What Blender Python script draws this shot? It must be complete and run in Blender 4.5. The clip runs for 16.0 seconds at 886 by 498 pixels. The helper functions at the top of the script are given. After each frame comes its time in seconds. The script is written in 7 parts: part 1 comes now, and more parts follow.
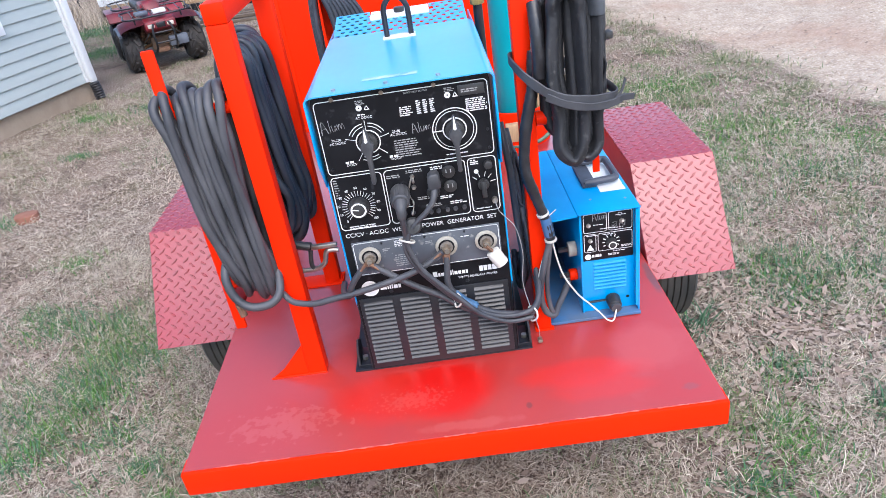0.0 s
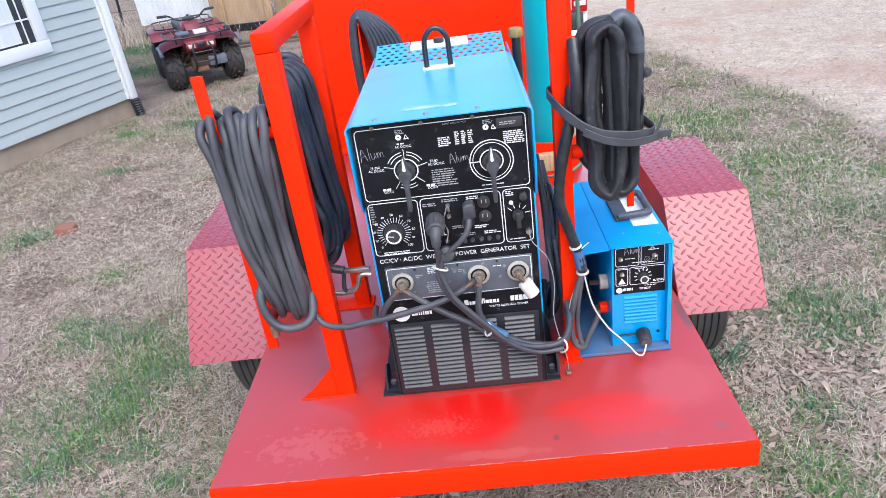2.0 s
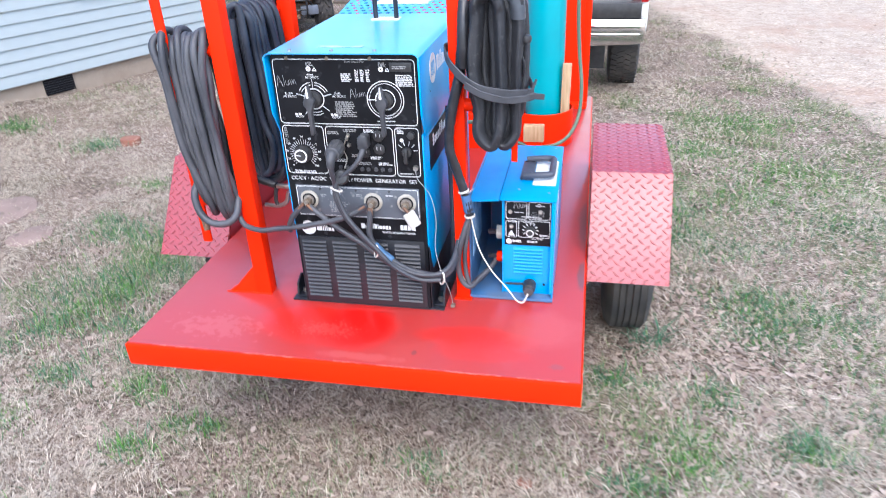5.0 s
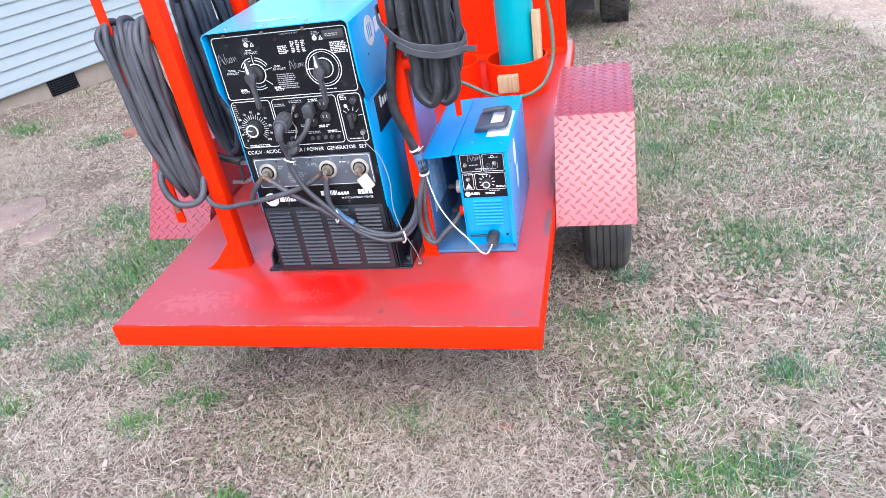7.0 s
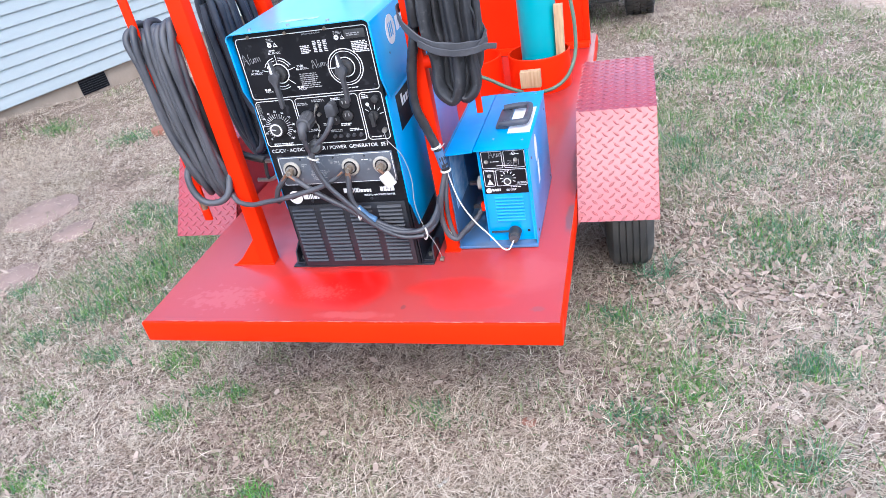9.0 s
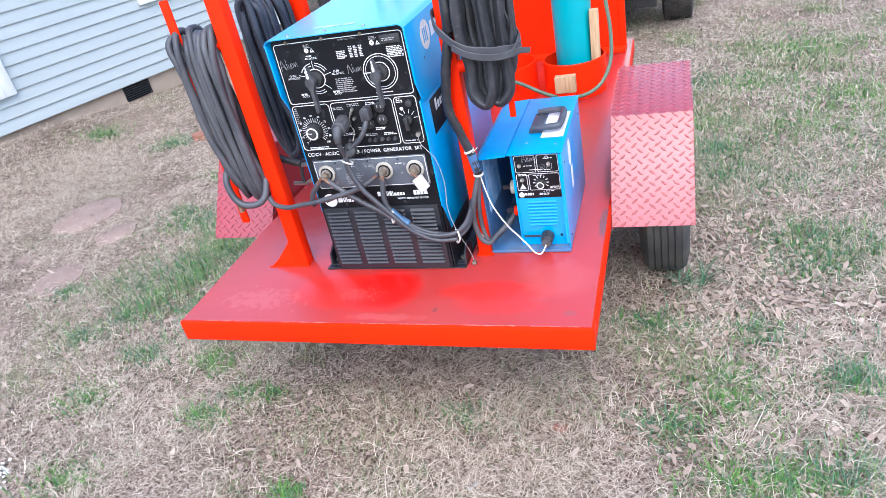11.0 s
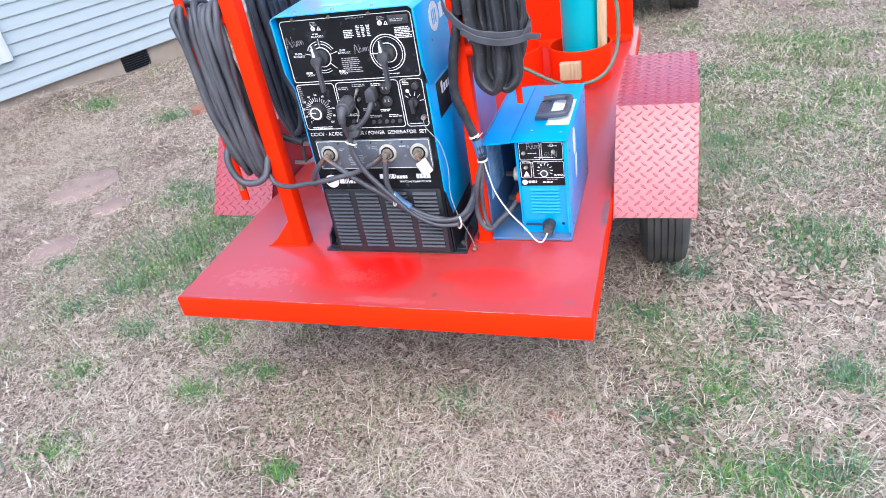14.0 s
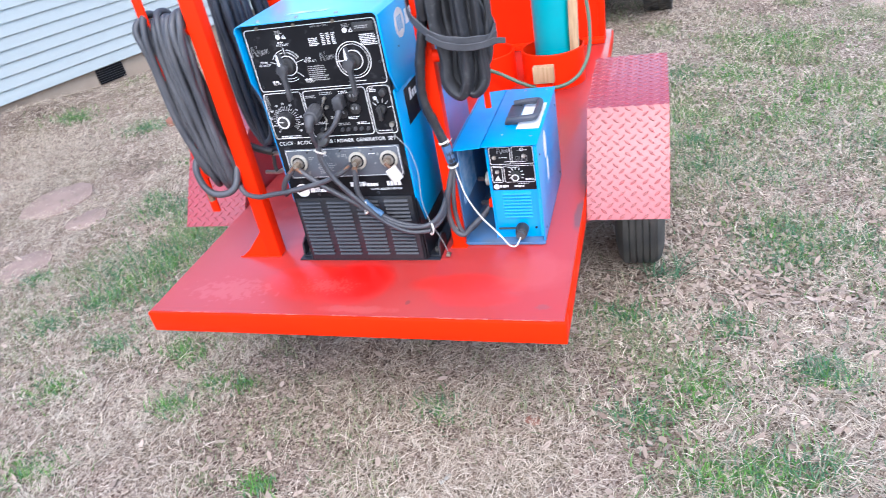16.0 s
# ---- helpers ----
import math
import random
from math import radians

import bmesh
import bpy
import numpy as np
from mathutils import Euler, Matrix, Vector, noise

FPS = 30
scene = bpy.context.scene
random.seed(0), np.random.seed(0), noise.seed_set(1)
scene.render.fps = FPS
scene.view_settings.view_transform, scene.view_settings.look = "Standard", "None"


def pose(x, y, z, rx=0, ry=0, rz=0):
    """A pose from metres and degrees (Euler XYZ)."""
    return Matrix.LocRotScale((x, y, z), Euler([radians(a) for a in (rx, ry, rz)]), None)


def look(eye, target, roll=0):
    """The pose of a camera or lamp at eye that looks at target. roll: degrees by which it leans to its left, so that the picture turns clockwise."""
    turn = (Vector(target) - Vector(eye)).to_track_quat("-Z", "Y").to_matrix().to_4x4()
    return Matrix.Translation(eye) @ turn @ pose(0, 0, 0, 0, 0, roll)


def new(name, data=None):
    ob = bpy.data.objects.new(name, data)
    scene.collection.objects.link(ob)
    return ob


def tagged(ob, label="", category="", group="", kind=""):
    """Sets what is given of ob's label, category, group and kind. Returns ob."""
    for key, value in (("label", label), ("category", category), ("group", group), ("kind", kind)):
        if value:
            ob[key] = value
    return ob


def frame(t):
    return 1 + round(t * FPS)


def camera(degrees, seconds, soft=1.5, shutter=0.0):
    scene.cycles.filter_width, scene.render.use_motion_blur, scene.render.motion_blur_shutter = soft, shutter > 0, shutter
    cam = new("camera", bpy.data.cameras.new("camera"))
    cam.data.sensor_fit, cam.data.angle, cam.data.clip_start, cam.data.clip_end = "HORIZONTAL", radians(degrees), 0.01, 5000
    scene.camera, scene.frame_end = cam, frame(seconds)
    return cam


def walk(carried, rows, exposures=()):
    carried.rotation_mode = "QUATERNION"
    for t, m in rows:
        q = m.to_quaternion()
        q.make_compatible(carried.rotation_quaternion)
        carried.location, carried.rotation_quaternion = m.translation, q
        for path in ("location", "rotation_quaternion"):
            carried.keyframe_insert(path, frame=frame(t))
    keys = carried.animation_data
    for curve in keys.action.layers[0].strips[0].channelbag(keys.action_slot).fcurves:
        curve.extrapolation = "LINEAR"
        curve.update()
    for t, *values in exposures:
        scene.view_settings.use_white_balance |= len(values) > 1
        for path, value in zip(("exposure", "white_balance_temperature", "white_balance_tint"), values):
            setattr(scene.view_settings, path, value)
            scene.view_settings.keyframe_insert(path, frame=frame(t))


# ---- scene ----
cam = camera(65.1, 16.0, soft=0.7, shutter=0.5)
PATH = [
    (0, (0.102, -1.353, 1.92), (0.043, 0.387, 0.936), -9.1),
    (0.5, (0.1, -1.335, 1.941), (0.051, 0.401, 0.95), -8.5),
    (1, (0.102, -1.342, 1.948), (0.003, 0.433, 1.032), -8.5),
    (1.5, (0.091, -1.352, 1.946), (-0.039, 0.425, 1.038), -8.4),
    (2, (0.081, -1.363, 1.946), (-0.039, 0.41, 1.028), -8.0),
    (2.5, (0.084, -1.367, 1.939), (-0.012, 0.399, 1.005), -7.8),
    (3, (0.1, -1.365, 1.926), (0.035, 0.386, 0.963), -6.6),
    (3.5, (0.246, -1.307, 1.934), (0.198, 0.429, 0.943), -6.8),
    (3.8, (0.439, -1.246, 1.917), (0.266, 0.408, 0.806), -9.2),
    (4, (0.54, -1.221, 1.872), (0.317, 0.395, 0.714), -9.0),
    (4.3, (0.566, -1.228, 1.895), (0.218, 0.356, 0.724), -11.0),
    (4.5, (0.592, -1.302, 1.921), (0.264, 0.347, 0.839), -11.9),
    (4.8, (0.642, -1.495, 1.937), (0.286, 0.222, 0.977), -6.8),
    (5, (0.704, -1.607, 1.887), (0.322, 0.112, 0.94), -2.7),
    (5.2, (0.696, -1.653, 1.899), (0.375, 0.03, 0.868), -3.2),
    (7.3, (0.967, -1.606, 1.874), (0.488, 0.031, 0.829), -10.7),
    (7.5, (0.963, -1.607, 1.881), (0.499, 0.027, 0.824), -11.2),
    (8, (0.989, -1.612, 1.889), (0.489, 0.022, 0.851), -11.2),
    (8.5, (0.98, -1.61, 1.893), (0.442, 0.016, 0.861), -11.1),
    (9, (0.968, -1.616, 1.89), (0.421, 0.004, 0.853), -11.4),
    (9.5, (0.967, -1.616, 1.886), (0.411, -0.002, 0.844), -11.0),
    (9.7, (0.987, -1.635, 1.859), (0.4, -0.016, 0.842), -11.0),
    (12, (0.971, -1.623, 1.904), (0.316, -0.025, 0.896), -12.6),
    (12.5, (0.971, -1.622, 1.901), (0.29, -0.047, 0.874), -12.2),
    (13, (0.961, -1.634, 1.905), (0.27, -0.065, 0.875), -11.3),
    (13.5, (0.944, -1.63, 1.892), (0.297, -0.054, 0.845), -10.2),
    (14, (0.952, -1.622, 1.893), (0.328, -0.039, 0.843), -10.4),
    (14.5, (0.939, -1.632, 1.883), (0.393, -0.019, 0.834), -10.7),
    (15, (0.972, -1.621, 1.891), (0.487, 0.02, 0.855), -11.2),
    (15.5, (1.005, -1.602, 1.897), (0.494, 0.027, 0.857), -11.6),
    (16, (0.991, -1.596, 1.882), (0.404, 0.006, 0.838), -11.1),
]
walk(cam, [(t, look(eye, target, roll)) for t, eye, target, roll in PATH], exposures=((0, 1.49, 6000, 10), (3.9, 1.49, 6000, 10), (4.8, 1.79, 5850, 10), (16, 1.79, 5850, 10)))

# ---- light ----
world = bpy.data.worlds.new("sky")
scene.world = world
world.use_nodes = True
wn = world.node_tree
sky = wn.nodes.new("ShaderNodeTexSky")
sky.sky_type, sky.sun_disc = "NISHITA", False
sky.sun_elevation, sky.sun_rotation = radians(54), radians(166)
sky.air_density, sky.dust_density, sky.ozone_density = 1.0, 2.2, 1.0
wn.nodes["Background"].inputs[1].default_value = 0.15
wn.links.new(sky.outputs[0], wn.nodes["Background"].inputs[0])
sun_data = bpy.data.lights.new("sun", "SUN")
sun_data.energy, sun_data.angle, sun_data.color = 0.85, radians(70), (1.0, 0.92, 0.84)
sun = new("sun", sun_data)
sun.matrix_world = look((1.75, -7.05, 10), (0, 0, 0))

# ---- materials ----
def material(name, base, rough=0.5, metal=0.0, second=None, scale=8.0, amount=0.5, bump=0.0, bump_scale=60.0,
             rough_var=0.1, detail=6.0, coat=0.0, stretch=(1, 1, 1), third=None, third_scale=60.0, contrast=0.18, coat_rough=0.15, spec=0.5, coat_ior=1.5):
    """A surface whose colour wanders between base, second (broad) and third (fine), with fine relief."""
    m = bpy.data.materials.new(name)
    m.use_nodes = True
    n, l = m.node_tree.nodes, m.node_tree.links
    b = n["Principled BSDF"]
    co = n.new("ShaderNodeTexCoord")
    mp = n.new("ShaderNodeMapping")
    mp.inputs["Scale"].default_value = stretch
    l.new(co.outputs["Object"], mp.inputs[0])
    nz = n.new("ShaderNodeTexNoise")
    nz.inputs["Scale"].default_value, nz.inputs["Detail"].default_value = scale, detail
    l.new(mp.outputs[0], nz.inputs["Vector"])
    rp = n.new("ShaderNodeValToRGB")
    rp.color_ramp.elements[0].position, rp.color_ramp.elements[1].position = 0.5 - contrast, 0.5 + contrast
    l.new(nz.outputs["Fac"], rp.inputs[0])
    mx = n.new("ShaderNodeMix")
    mx.data_type = "RGBA"
    ml = n.new("ShaderNodeMath")
    ml.operation = "MULTIPLY"
    ml.inputs[1].default_value = amount
    l.new(rp.outputs[0], ml.inputs[0])
    l.new(ml.outputs[0], mx.inputs[0])
    mx.inputs[6].default_value = (*base, 1)
    mx.inputs[7].default_value = (*(second or [c * 0.7 for c in base]), 1)
    out = mx.outputs[2]
    fz = n.new("ShaderNodeTexNoise")
    fz.inputs["Scale"].default_value, fz.inputs["Detail"].default_value = bump_scale, 4
    l.new(mp.outputs[0], fz.inputs["Vector"])
    if third:
        tz = n.new("ShaderNodeTexNoise")
        tz.inputs["Scale"].default_value, tz.inputs["Detail"].default_value = third_scale, 8
        l.new(mp.outputs[0], tz.inputs["Vector"])
        tr = n.new("ShaderNodeValToRGB")
        tr.color_ramp.elements[0].position, tr.color_ramp.elements[1].position = 0.6, 0.68
        l.new(tz.outputs["Fac"], tr.inputs[0])
        m3 = n.new("ShaderNodeMix")
        m3.data_type = "RGBA"
        l.new(tr.outputs[0], m3.inputs[0])
        l.new(out, m3.inputs[6])
        m3.inputs[7].default_value = (*third, 1)
        out = m3.outputs[2]
    l.new(out, b.inputs["Base Color"])
    mr = n.new("ShaderNodeMapRange")
    mr.inputs[3].default_value, mr.inputs[4].default_value = max(0.02, rough - rough_var), min(1, rough + rough_var)
    l.new(nz.outputs["Fac"], mr.inputs[0])
    l.new(mr.outputs[0], b.inputs["Roughness"])
    b.inputs["Metallic"].default_value = metal
    b.inputs["Coat Weight"].default_value = coat
    b.inputs["Coat IOR"].default_value = coat_ior
    b.inputs["Specular IOR Level"].default_value = spec
    b.inputs["Coat Roughness"].default_value = coat_rough
    if bump:
        bp = n.new("ShaderNodeBump")
        bp.inputs["Strength"].default_value, bp.inputs["Distance"].default_value = 1.0, bump
        l.new(fz.outputs["Fac"], bp.inputs["Height"])
        l.new(bp.outputs[0], b.inputs["Normal"])
    return m


def strands(name, colours, rough=0.8, glow_through=0.25):
    """Blades: each island takes its own colour from the ramp."""
    m = bpy.data.materials.new(name)
    m.use_nodes = True
    n, l = m.node_tree.nodes, m.node_tree.links
    b = n["Principled BSDF"]
    g = n.new("ShaderNodeNewGeometry")
    rp = n.new("ShaderNodeValToRGB")
    e = rp.color_ramp.elements
    while len(e) < len(colours):
        e.new(0.5)
    for i, c in enumerate(colours):
        e[i].position, e[i].color = i / (len(colours) - 1), (*c, 1)
    l.new(g.outputs["Random Per Island"], rp.inputs[0])
    l.new(rp.outputs[0], b.inputs["Base Color"])
    b.inputs["Roughness"].default_value = rough
    b.inputs["Specular IOR Level"].default_value = 0.25
    return m


RED = material("red_enamel", (0.82, 0.021, 0.0001), 0.42, second=(0.72, 0.017, 0.0002), scale=3, amount=0.6, bump=0.0004, bump_scale=25, coat=0.0, spec=0.07)
RED_WORN = material("worn_red_edge", (0.58, 0.13, 0.10), 0.5, second=(0.6, 0.02, 0.006), scale=45, amount=1.0)
# deck base pinkened: dust and the sky's haze are put into its colour
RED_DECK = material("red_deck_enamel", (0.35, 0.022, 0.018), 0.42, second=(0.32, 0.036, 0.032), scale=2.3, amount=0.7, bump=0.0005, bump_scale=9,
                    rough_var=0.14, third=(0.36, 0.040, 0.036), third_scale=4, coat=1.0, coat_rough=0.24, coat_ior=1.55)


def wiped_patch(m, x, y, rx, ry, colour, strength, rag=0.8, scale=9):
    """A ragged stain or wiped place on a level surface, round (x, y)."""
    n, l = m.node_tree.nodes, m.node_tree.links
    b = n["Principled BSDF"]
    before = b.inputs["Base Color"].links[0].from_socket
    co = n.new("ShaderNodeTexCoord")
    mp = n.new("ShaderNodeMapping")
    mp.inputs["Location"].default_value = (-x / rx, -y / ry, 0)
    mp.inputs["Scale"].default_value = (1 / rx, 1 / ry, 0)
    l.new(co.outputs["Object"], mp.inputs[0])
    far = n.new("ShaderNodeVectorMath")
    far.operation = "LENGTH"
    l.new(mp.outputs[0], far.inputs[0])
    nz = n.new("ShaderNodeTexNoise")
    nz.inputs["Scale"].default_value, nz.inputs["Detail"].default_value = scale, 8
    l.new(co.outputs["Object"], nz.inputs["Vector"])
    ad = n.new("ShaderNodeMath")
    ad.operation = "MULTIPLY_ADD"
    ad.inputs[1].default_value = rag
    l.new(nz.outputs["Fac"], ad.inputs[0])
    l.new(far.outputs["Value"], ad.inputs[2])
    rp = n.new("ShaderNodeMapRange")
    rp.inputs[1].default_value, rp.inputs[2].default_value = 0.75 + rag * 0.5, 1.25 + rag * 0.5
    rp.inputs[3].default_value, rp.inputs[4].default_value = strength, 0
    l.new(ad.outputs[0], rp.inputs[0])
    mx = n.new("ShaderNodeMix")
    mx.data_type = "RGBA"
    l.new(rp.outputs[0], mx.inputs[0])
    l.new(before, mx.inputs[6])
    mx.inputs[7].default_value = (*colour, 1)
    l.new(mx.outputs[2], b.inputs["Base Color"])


# deep red spots leave that pink haze out; the others are scuffs and stains
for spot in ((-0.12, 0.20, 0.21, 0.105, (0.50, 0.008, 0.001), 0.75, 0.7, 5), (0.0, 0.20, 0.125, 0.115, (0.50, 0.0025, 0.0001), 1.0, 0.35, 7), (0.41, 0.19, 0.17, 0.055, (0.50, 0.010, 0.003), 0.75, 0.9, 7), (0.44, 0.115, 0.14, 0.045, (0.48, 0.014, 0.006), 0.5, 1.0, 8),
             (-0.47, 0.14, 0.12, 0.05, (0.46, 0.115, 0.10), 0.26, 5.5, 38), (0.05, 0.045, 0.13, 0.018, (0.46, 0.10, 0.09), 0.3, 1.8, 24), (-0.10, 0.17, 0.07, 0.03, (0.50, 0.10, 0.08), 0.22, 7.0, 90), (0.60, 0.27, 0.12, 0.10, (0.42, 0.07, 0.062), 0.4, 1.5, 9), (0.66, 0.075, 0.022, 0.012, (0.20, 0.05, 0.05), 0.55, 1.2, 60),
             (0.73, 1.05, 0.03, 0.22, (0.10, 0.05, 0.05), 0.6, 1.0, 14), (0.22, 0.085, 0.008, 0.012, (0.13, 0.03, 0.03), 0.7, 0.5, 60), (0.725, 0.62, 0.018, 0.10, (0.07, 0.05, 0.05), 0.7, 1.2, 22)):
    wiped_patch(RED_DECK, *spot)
# lug red runs darker: grime, plus shade along the lug edges put into colour
RED_LUG = material("grimy_shaded_lug", (0.29, 0.022, 0.027), 0.42, second=(0.17, 0.026, 0.026), scale=40, amount=0.6, spec=0.4, coat=0.8, coat_rough=0.3)
# plate red leans pink: part of the sky sheen is put into the base
RED_PLATE = material("red_tread_plate", (0.275, 0.020, 0.027), 0.40, second=(0.255, 0.032, 0.040), scale=5, amount=0.7, bump=0.0004, bump_scale=40, coat=0.75, coat_rough=0.23, coat_ior=1.5)
BLUE = material("blue_enamel", (0.003, 0.30, 0.64), 0.32, second=(0.003, 0.22, 0.56), scale=4, amount=0.6, bump=0.0003, bump_scale=20, coat=0.35, coat_rough=0.25, spec=0.4)
# roof copy of the case blue, lightened to carry sky sheen in its base
BLUE_ROOF = material("glossy_blue_roof", (0.006, 0.33, 0.68), 0.34, second=(0.008, 0.29, 0.62), scale=4, amount=0.6, bump=0.0003, bump_scale=20, coat=1.0, coat_rough=0.42, coat_ior=1.85)
BLUE_DULL = material("dull_blue_enamel", (0.03, 0.14, 0.33), 0.5, second=(0.10, 0.12, 0.15), scale=9, amount=0.8)
BLACK = material("black_panel", (0.0052, 0.0055, 0.0070), 0.42, second=(0.0105, 0.0108, 0.0130), scale=14, amount=0.7, third=(0.024, 0.024, 0.027), third_scale=35, spec=0.2)
BLACK_STEEL = material("black_steel", (0.0065, 0.0075, 0.011), 0.36, second=(0.015, 0.0165, 0.022), scale=12, amount=0.6, bump=0.0003, spec=0.6)
BLUE_SOFT = material("blue_satin_enamel", (0.004, 0.28, 0.60), 0.45, second=(0.004, 0.19, 0.48), scale=6, amount=0.7, spec=0.3)
GREY_PANEL = material("grey_panel", (0.10, 0.112, 0.132), 0.45, second=(0.06, 0.066, 0.077), scale=10, amount=0.8, third=(0.2, 0.2, 0.2), third_scale=50)
WHITE_INK = material("white_print", (0.80, 0.80, 0.79), 0.55, second=(0.5, 0.5, 0.48), scale=40, amount=0.5)
INK_FAINT = material("worn_print", (0.36, 0.36, 0.35), 0.6, second=(0.2, 0.2, 0.2), scale=60, amount=0.7)
CHALK = material("chalk", (0.45, 0.46, 0.46), 0.9, second=(0.12, 0.12, 0.12), scale=120, amount=0.9)
RUBBER = material("cable_rubber", (0.030, 0.032, 0.039), 0.5, second=(0.092, 0.092, 0.099), scale=7, amount=0.75, bump=0.0004, bump_scale=70)
RUBBER_DARK = material("dark_cable_rubber", (0.020, 0.024, 0.033), 0.42, second=(0.056, 0.062, 0.078), scale=9, amount=0.7, bump=0.0004, bump_scale=70)
SLEEVE = material("black_cable_sleeve", (0.012, 0.013, 0.016), 0.62, second=(0.032, 0.033, 0.037), scale=11, amount=0.9, bump=0.002, bump_scale=70, third=(0.05, 0.05, 0.051), third_scale=60)
STRAP = material("rubber_strap", (0.03, 0.031, 0.036), 0.6, second=(0.065, 0.066, 0.073), scale=18, amount=0.8, bump=0.0006, bump_scale=60)
TAPE = material("black_tape", (0.012, 0.012, 0.014), 0.32, second=(0.032, 0.032, 0.037), scale=30, amount=0.8, bump=0.002, bump_scale=60)
GREY_TAPE = material("grey_tape", (0.075, 0.085, 0.10), 0.45, second=(0.04, 0.043, 0.05), scale=25, amount=0.8, bump=0.0008, bump_scale=50)
BLUE_TAPE = material("blue_tape", (0.06, 0.16, 0.30), 0.5, second=(0.03, 0.06, 0.11), scale=60, amount=0.9)
PLASTIC = material("black_plastic", (0.02, 0.02, 0.021), 0.45, second=(0.05, 0.05, 0.05), scale=20, amount=0.6, bump=0.0002)
HANDLE = material("blue_grey_plastic", (0.06, 0.066, 0.085), 0.5, second=(0.035, 0.038, 0.046), scale=20, amount=0.8)
PLUG_GREY = material("grey_plug_plastic", (0.036, 0.037, 0.042), 0.5, second=(0.08, 0.08, 0.083), scale=25, amount=0.7)
STEEL = material("zinc_steel", (0.5, 0.48, 0.44), 0.35, metal=0.9, second=(0.33, 0.3, 0.26), scale=30, amount=0.8)
ZINC = material("dull_zinc", (0.30, 0.28, 0.25), 0.4, metal=0.3, second=(0.16, 0.13, 0.105), scale=45, amount=0.9)
OLIVE = material("olive_brass", (0.36, 0.27, 0.09), 0.45, metal=0.4, second=(0.2, 0.15, 0.06), scale=30, amount=0.7)
BRASS = material("worn_brass", (0.30, 0.25, 0.19), 0.42, metal=0.6, second=(0.14, 0.105, 0.08), scale=40, amount=0.9)
RUST = material("rusty_copper", (0.28, 0.15, 0.09), 0.7, metal=0.4, second=(0.14, 0.085, 0.06), scale=60, amount=0.9)
CREAM = material("cream_insulator", (0.40, 0.38, 0.33), 0.6, second=(0.25, 0.22, 0.17), scale=30, amount=0.8)
WHITE_CAP = material("white_plastic", (0.62, 0.60, 0.54), 0.5, second=(0.5, 0.45, 0.38), scale=25, amount=0.6)
TEAL = material("teal_enamel", (0.006, 0.33, 0.38), 0.35, second=(0.004, 0.27, 0.32), scale=4, amount=0.6, bump=0.0004, bump_scale=30)
WOOD = material("sawn_pine", (0.50, 0.355, 0.205), 0.75, second=(0.31, 0.19, 0.092), scale=5, amount=0.9, stretch=(14, 14, 1.2), bump=0.0006, bump_scale=30)
HOSE_GREEN = material("grey_green_hose", (0.10, 0.16, 0.11), 0.55, second=(0.06, 0.11, 0.075), scale=12, amount=0.7)
FADED = material("faded_decal", (0.38, 0.52, 0.66), 0.5, second=(0.05, 0.26, 0.5), scale=30, amount=0.9)
LABEL = material("paper_label", (0.72, 0.72, 0.70), 0.5, second=(0.55, 0.55, 0.54), scale=25, amount=0.5)
TYRE = material("tyre_rubber", (0.028, 0.027, 0.026), 0.78, second=(0.085, 0.075, 0.062), scale=8, amount=0.7, bump=0.0008, bump_scale=60)
SIDING = material("vinyl_siding", (0.385, 0.43, 0.427), 0.55, second=(0.34, 0.38, 0.378), scale=2, amount=0.6, bump=0.0004, bump_scale=60, stretch=(0.3, 0.3, 5))
TRIM = material("white_trim", (0.68, 0.69, 0.70), 0.5, second=(0.66, 0.67, 0.68), scale=3, amount=0.5)
CONCRETE = material("foundation_block", (0.36, 0.29, 0.22), 0.9, second=(0.22, 0.165, 0.12), scale=3, amount=0.8, bump=0.003, bump_scale=30)
GLASS = material("window_glass", (0.03, 0.035, 0.04), 0.06, second=(0.05, 0.055, 0.06), scale=2, amount=0.5)
CURTAIN = material("curtain", (0.62, 0.64, 0.68), 0.9, second=(0.5, 0.52, 0.57), scale=5, amount=0.6, stretch=(9, 9, 0.5))
STONE = material("stepping_stone", (0.27, 0.192, 0.158), 0.9, second=(0.215, 0.155, 0.128), scale=6, amount=0.9, bump=0.003, bump_scale=40, third=(0.165, 0.122, 0.10), third_scale=14)
BRICK = material("red_brick", (0.25, 0.115, 0.08), 0.9, second=(0.2, 0.08, 0.05), scale=20, amount=0.8, bump=0.002, bump_scale=60)
STRAW = strands("dry_grass", [(0.13, 0.094, 0.066), (0.42, 0.352, 0.27), (0.56, 0.48, 0.378), (0.23, 0.174, 0.124), (0.67, 0.588, 0.475), (0.37, 0.30, 0.222)])
STRAW_DULL = strands("dull_dry_grass", [(0.21, 0.160, 0.116), (0.40, 0.332, 0.258), (0.50, 0.424, 0.333), (0.29, 0.232, 0.177), (0.57, 0.492, 0.396), (0.41, 0.337, 0.263)])
THATCH = strands("dry_thatch", [(0.07, 0.050, 0.035), (0.27, 0.215, 0.162), (0.42, 0.347, 0.27), (0.14, 0.105, 0.075), (0.48, 0.40, 0.315), (0.32, 0.258, 0.196)])
GREEN = strands("green_grass", [(0.06, 0.16, 0.028), (0.10, 0.25, 0.04), (0.065, 0.16, 0.045), (0.18, 0.31, 0.075)])
GREEN_BLUE = strands("grey_green_grass", [(0.05, 0.125, 0.065), (0.085, 0.185, 0.10), (0.05, 0.11, 0.06), (0.15, 0.24, 0.14)])
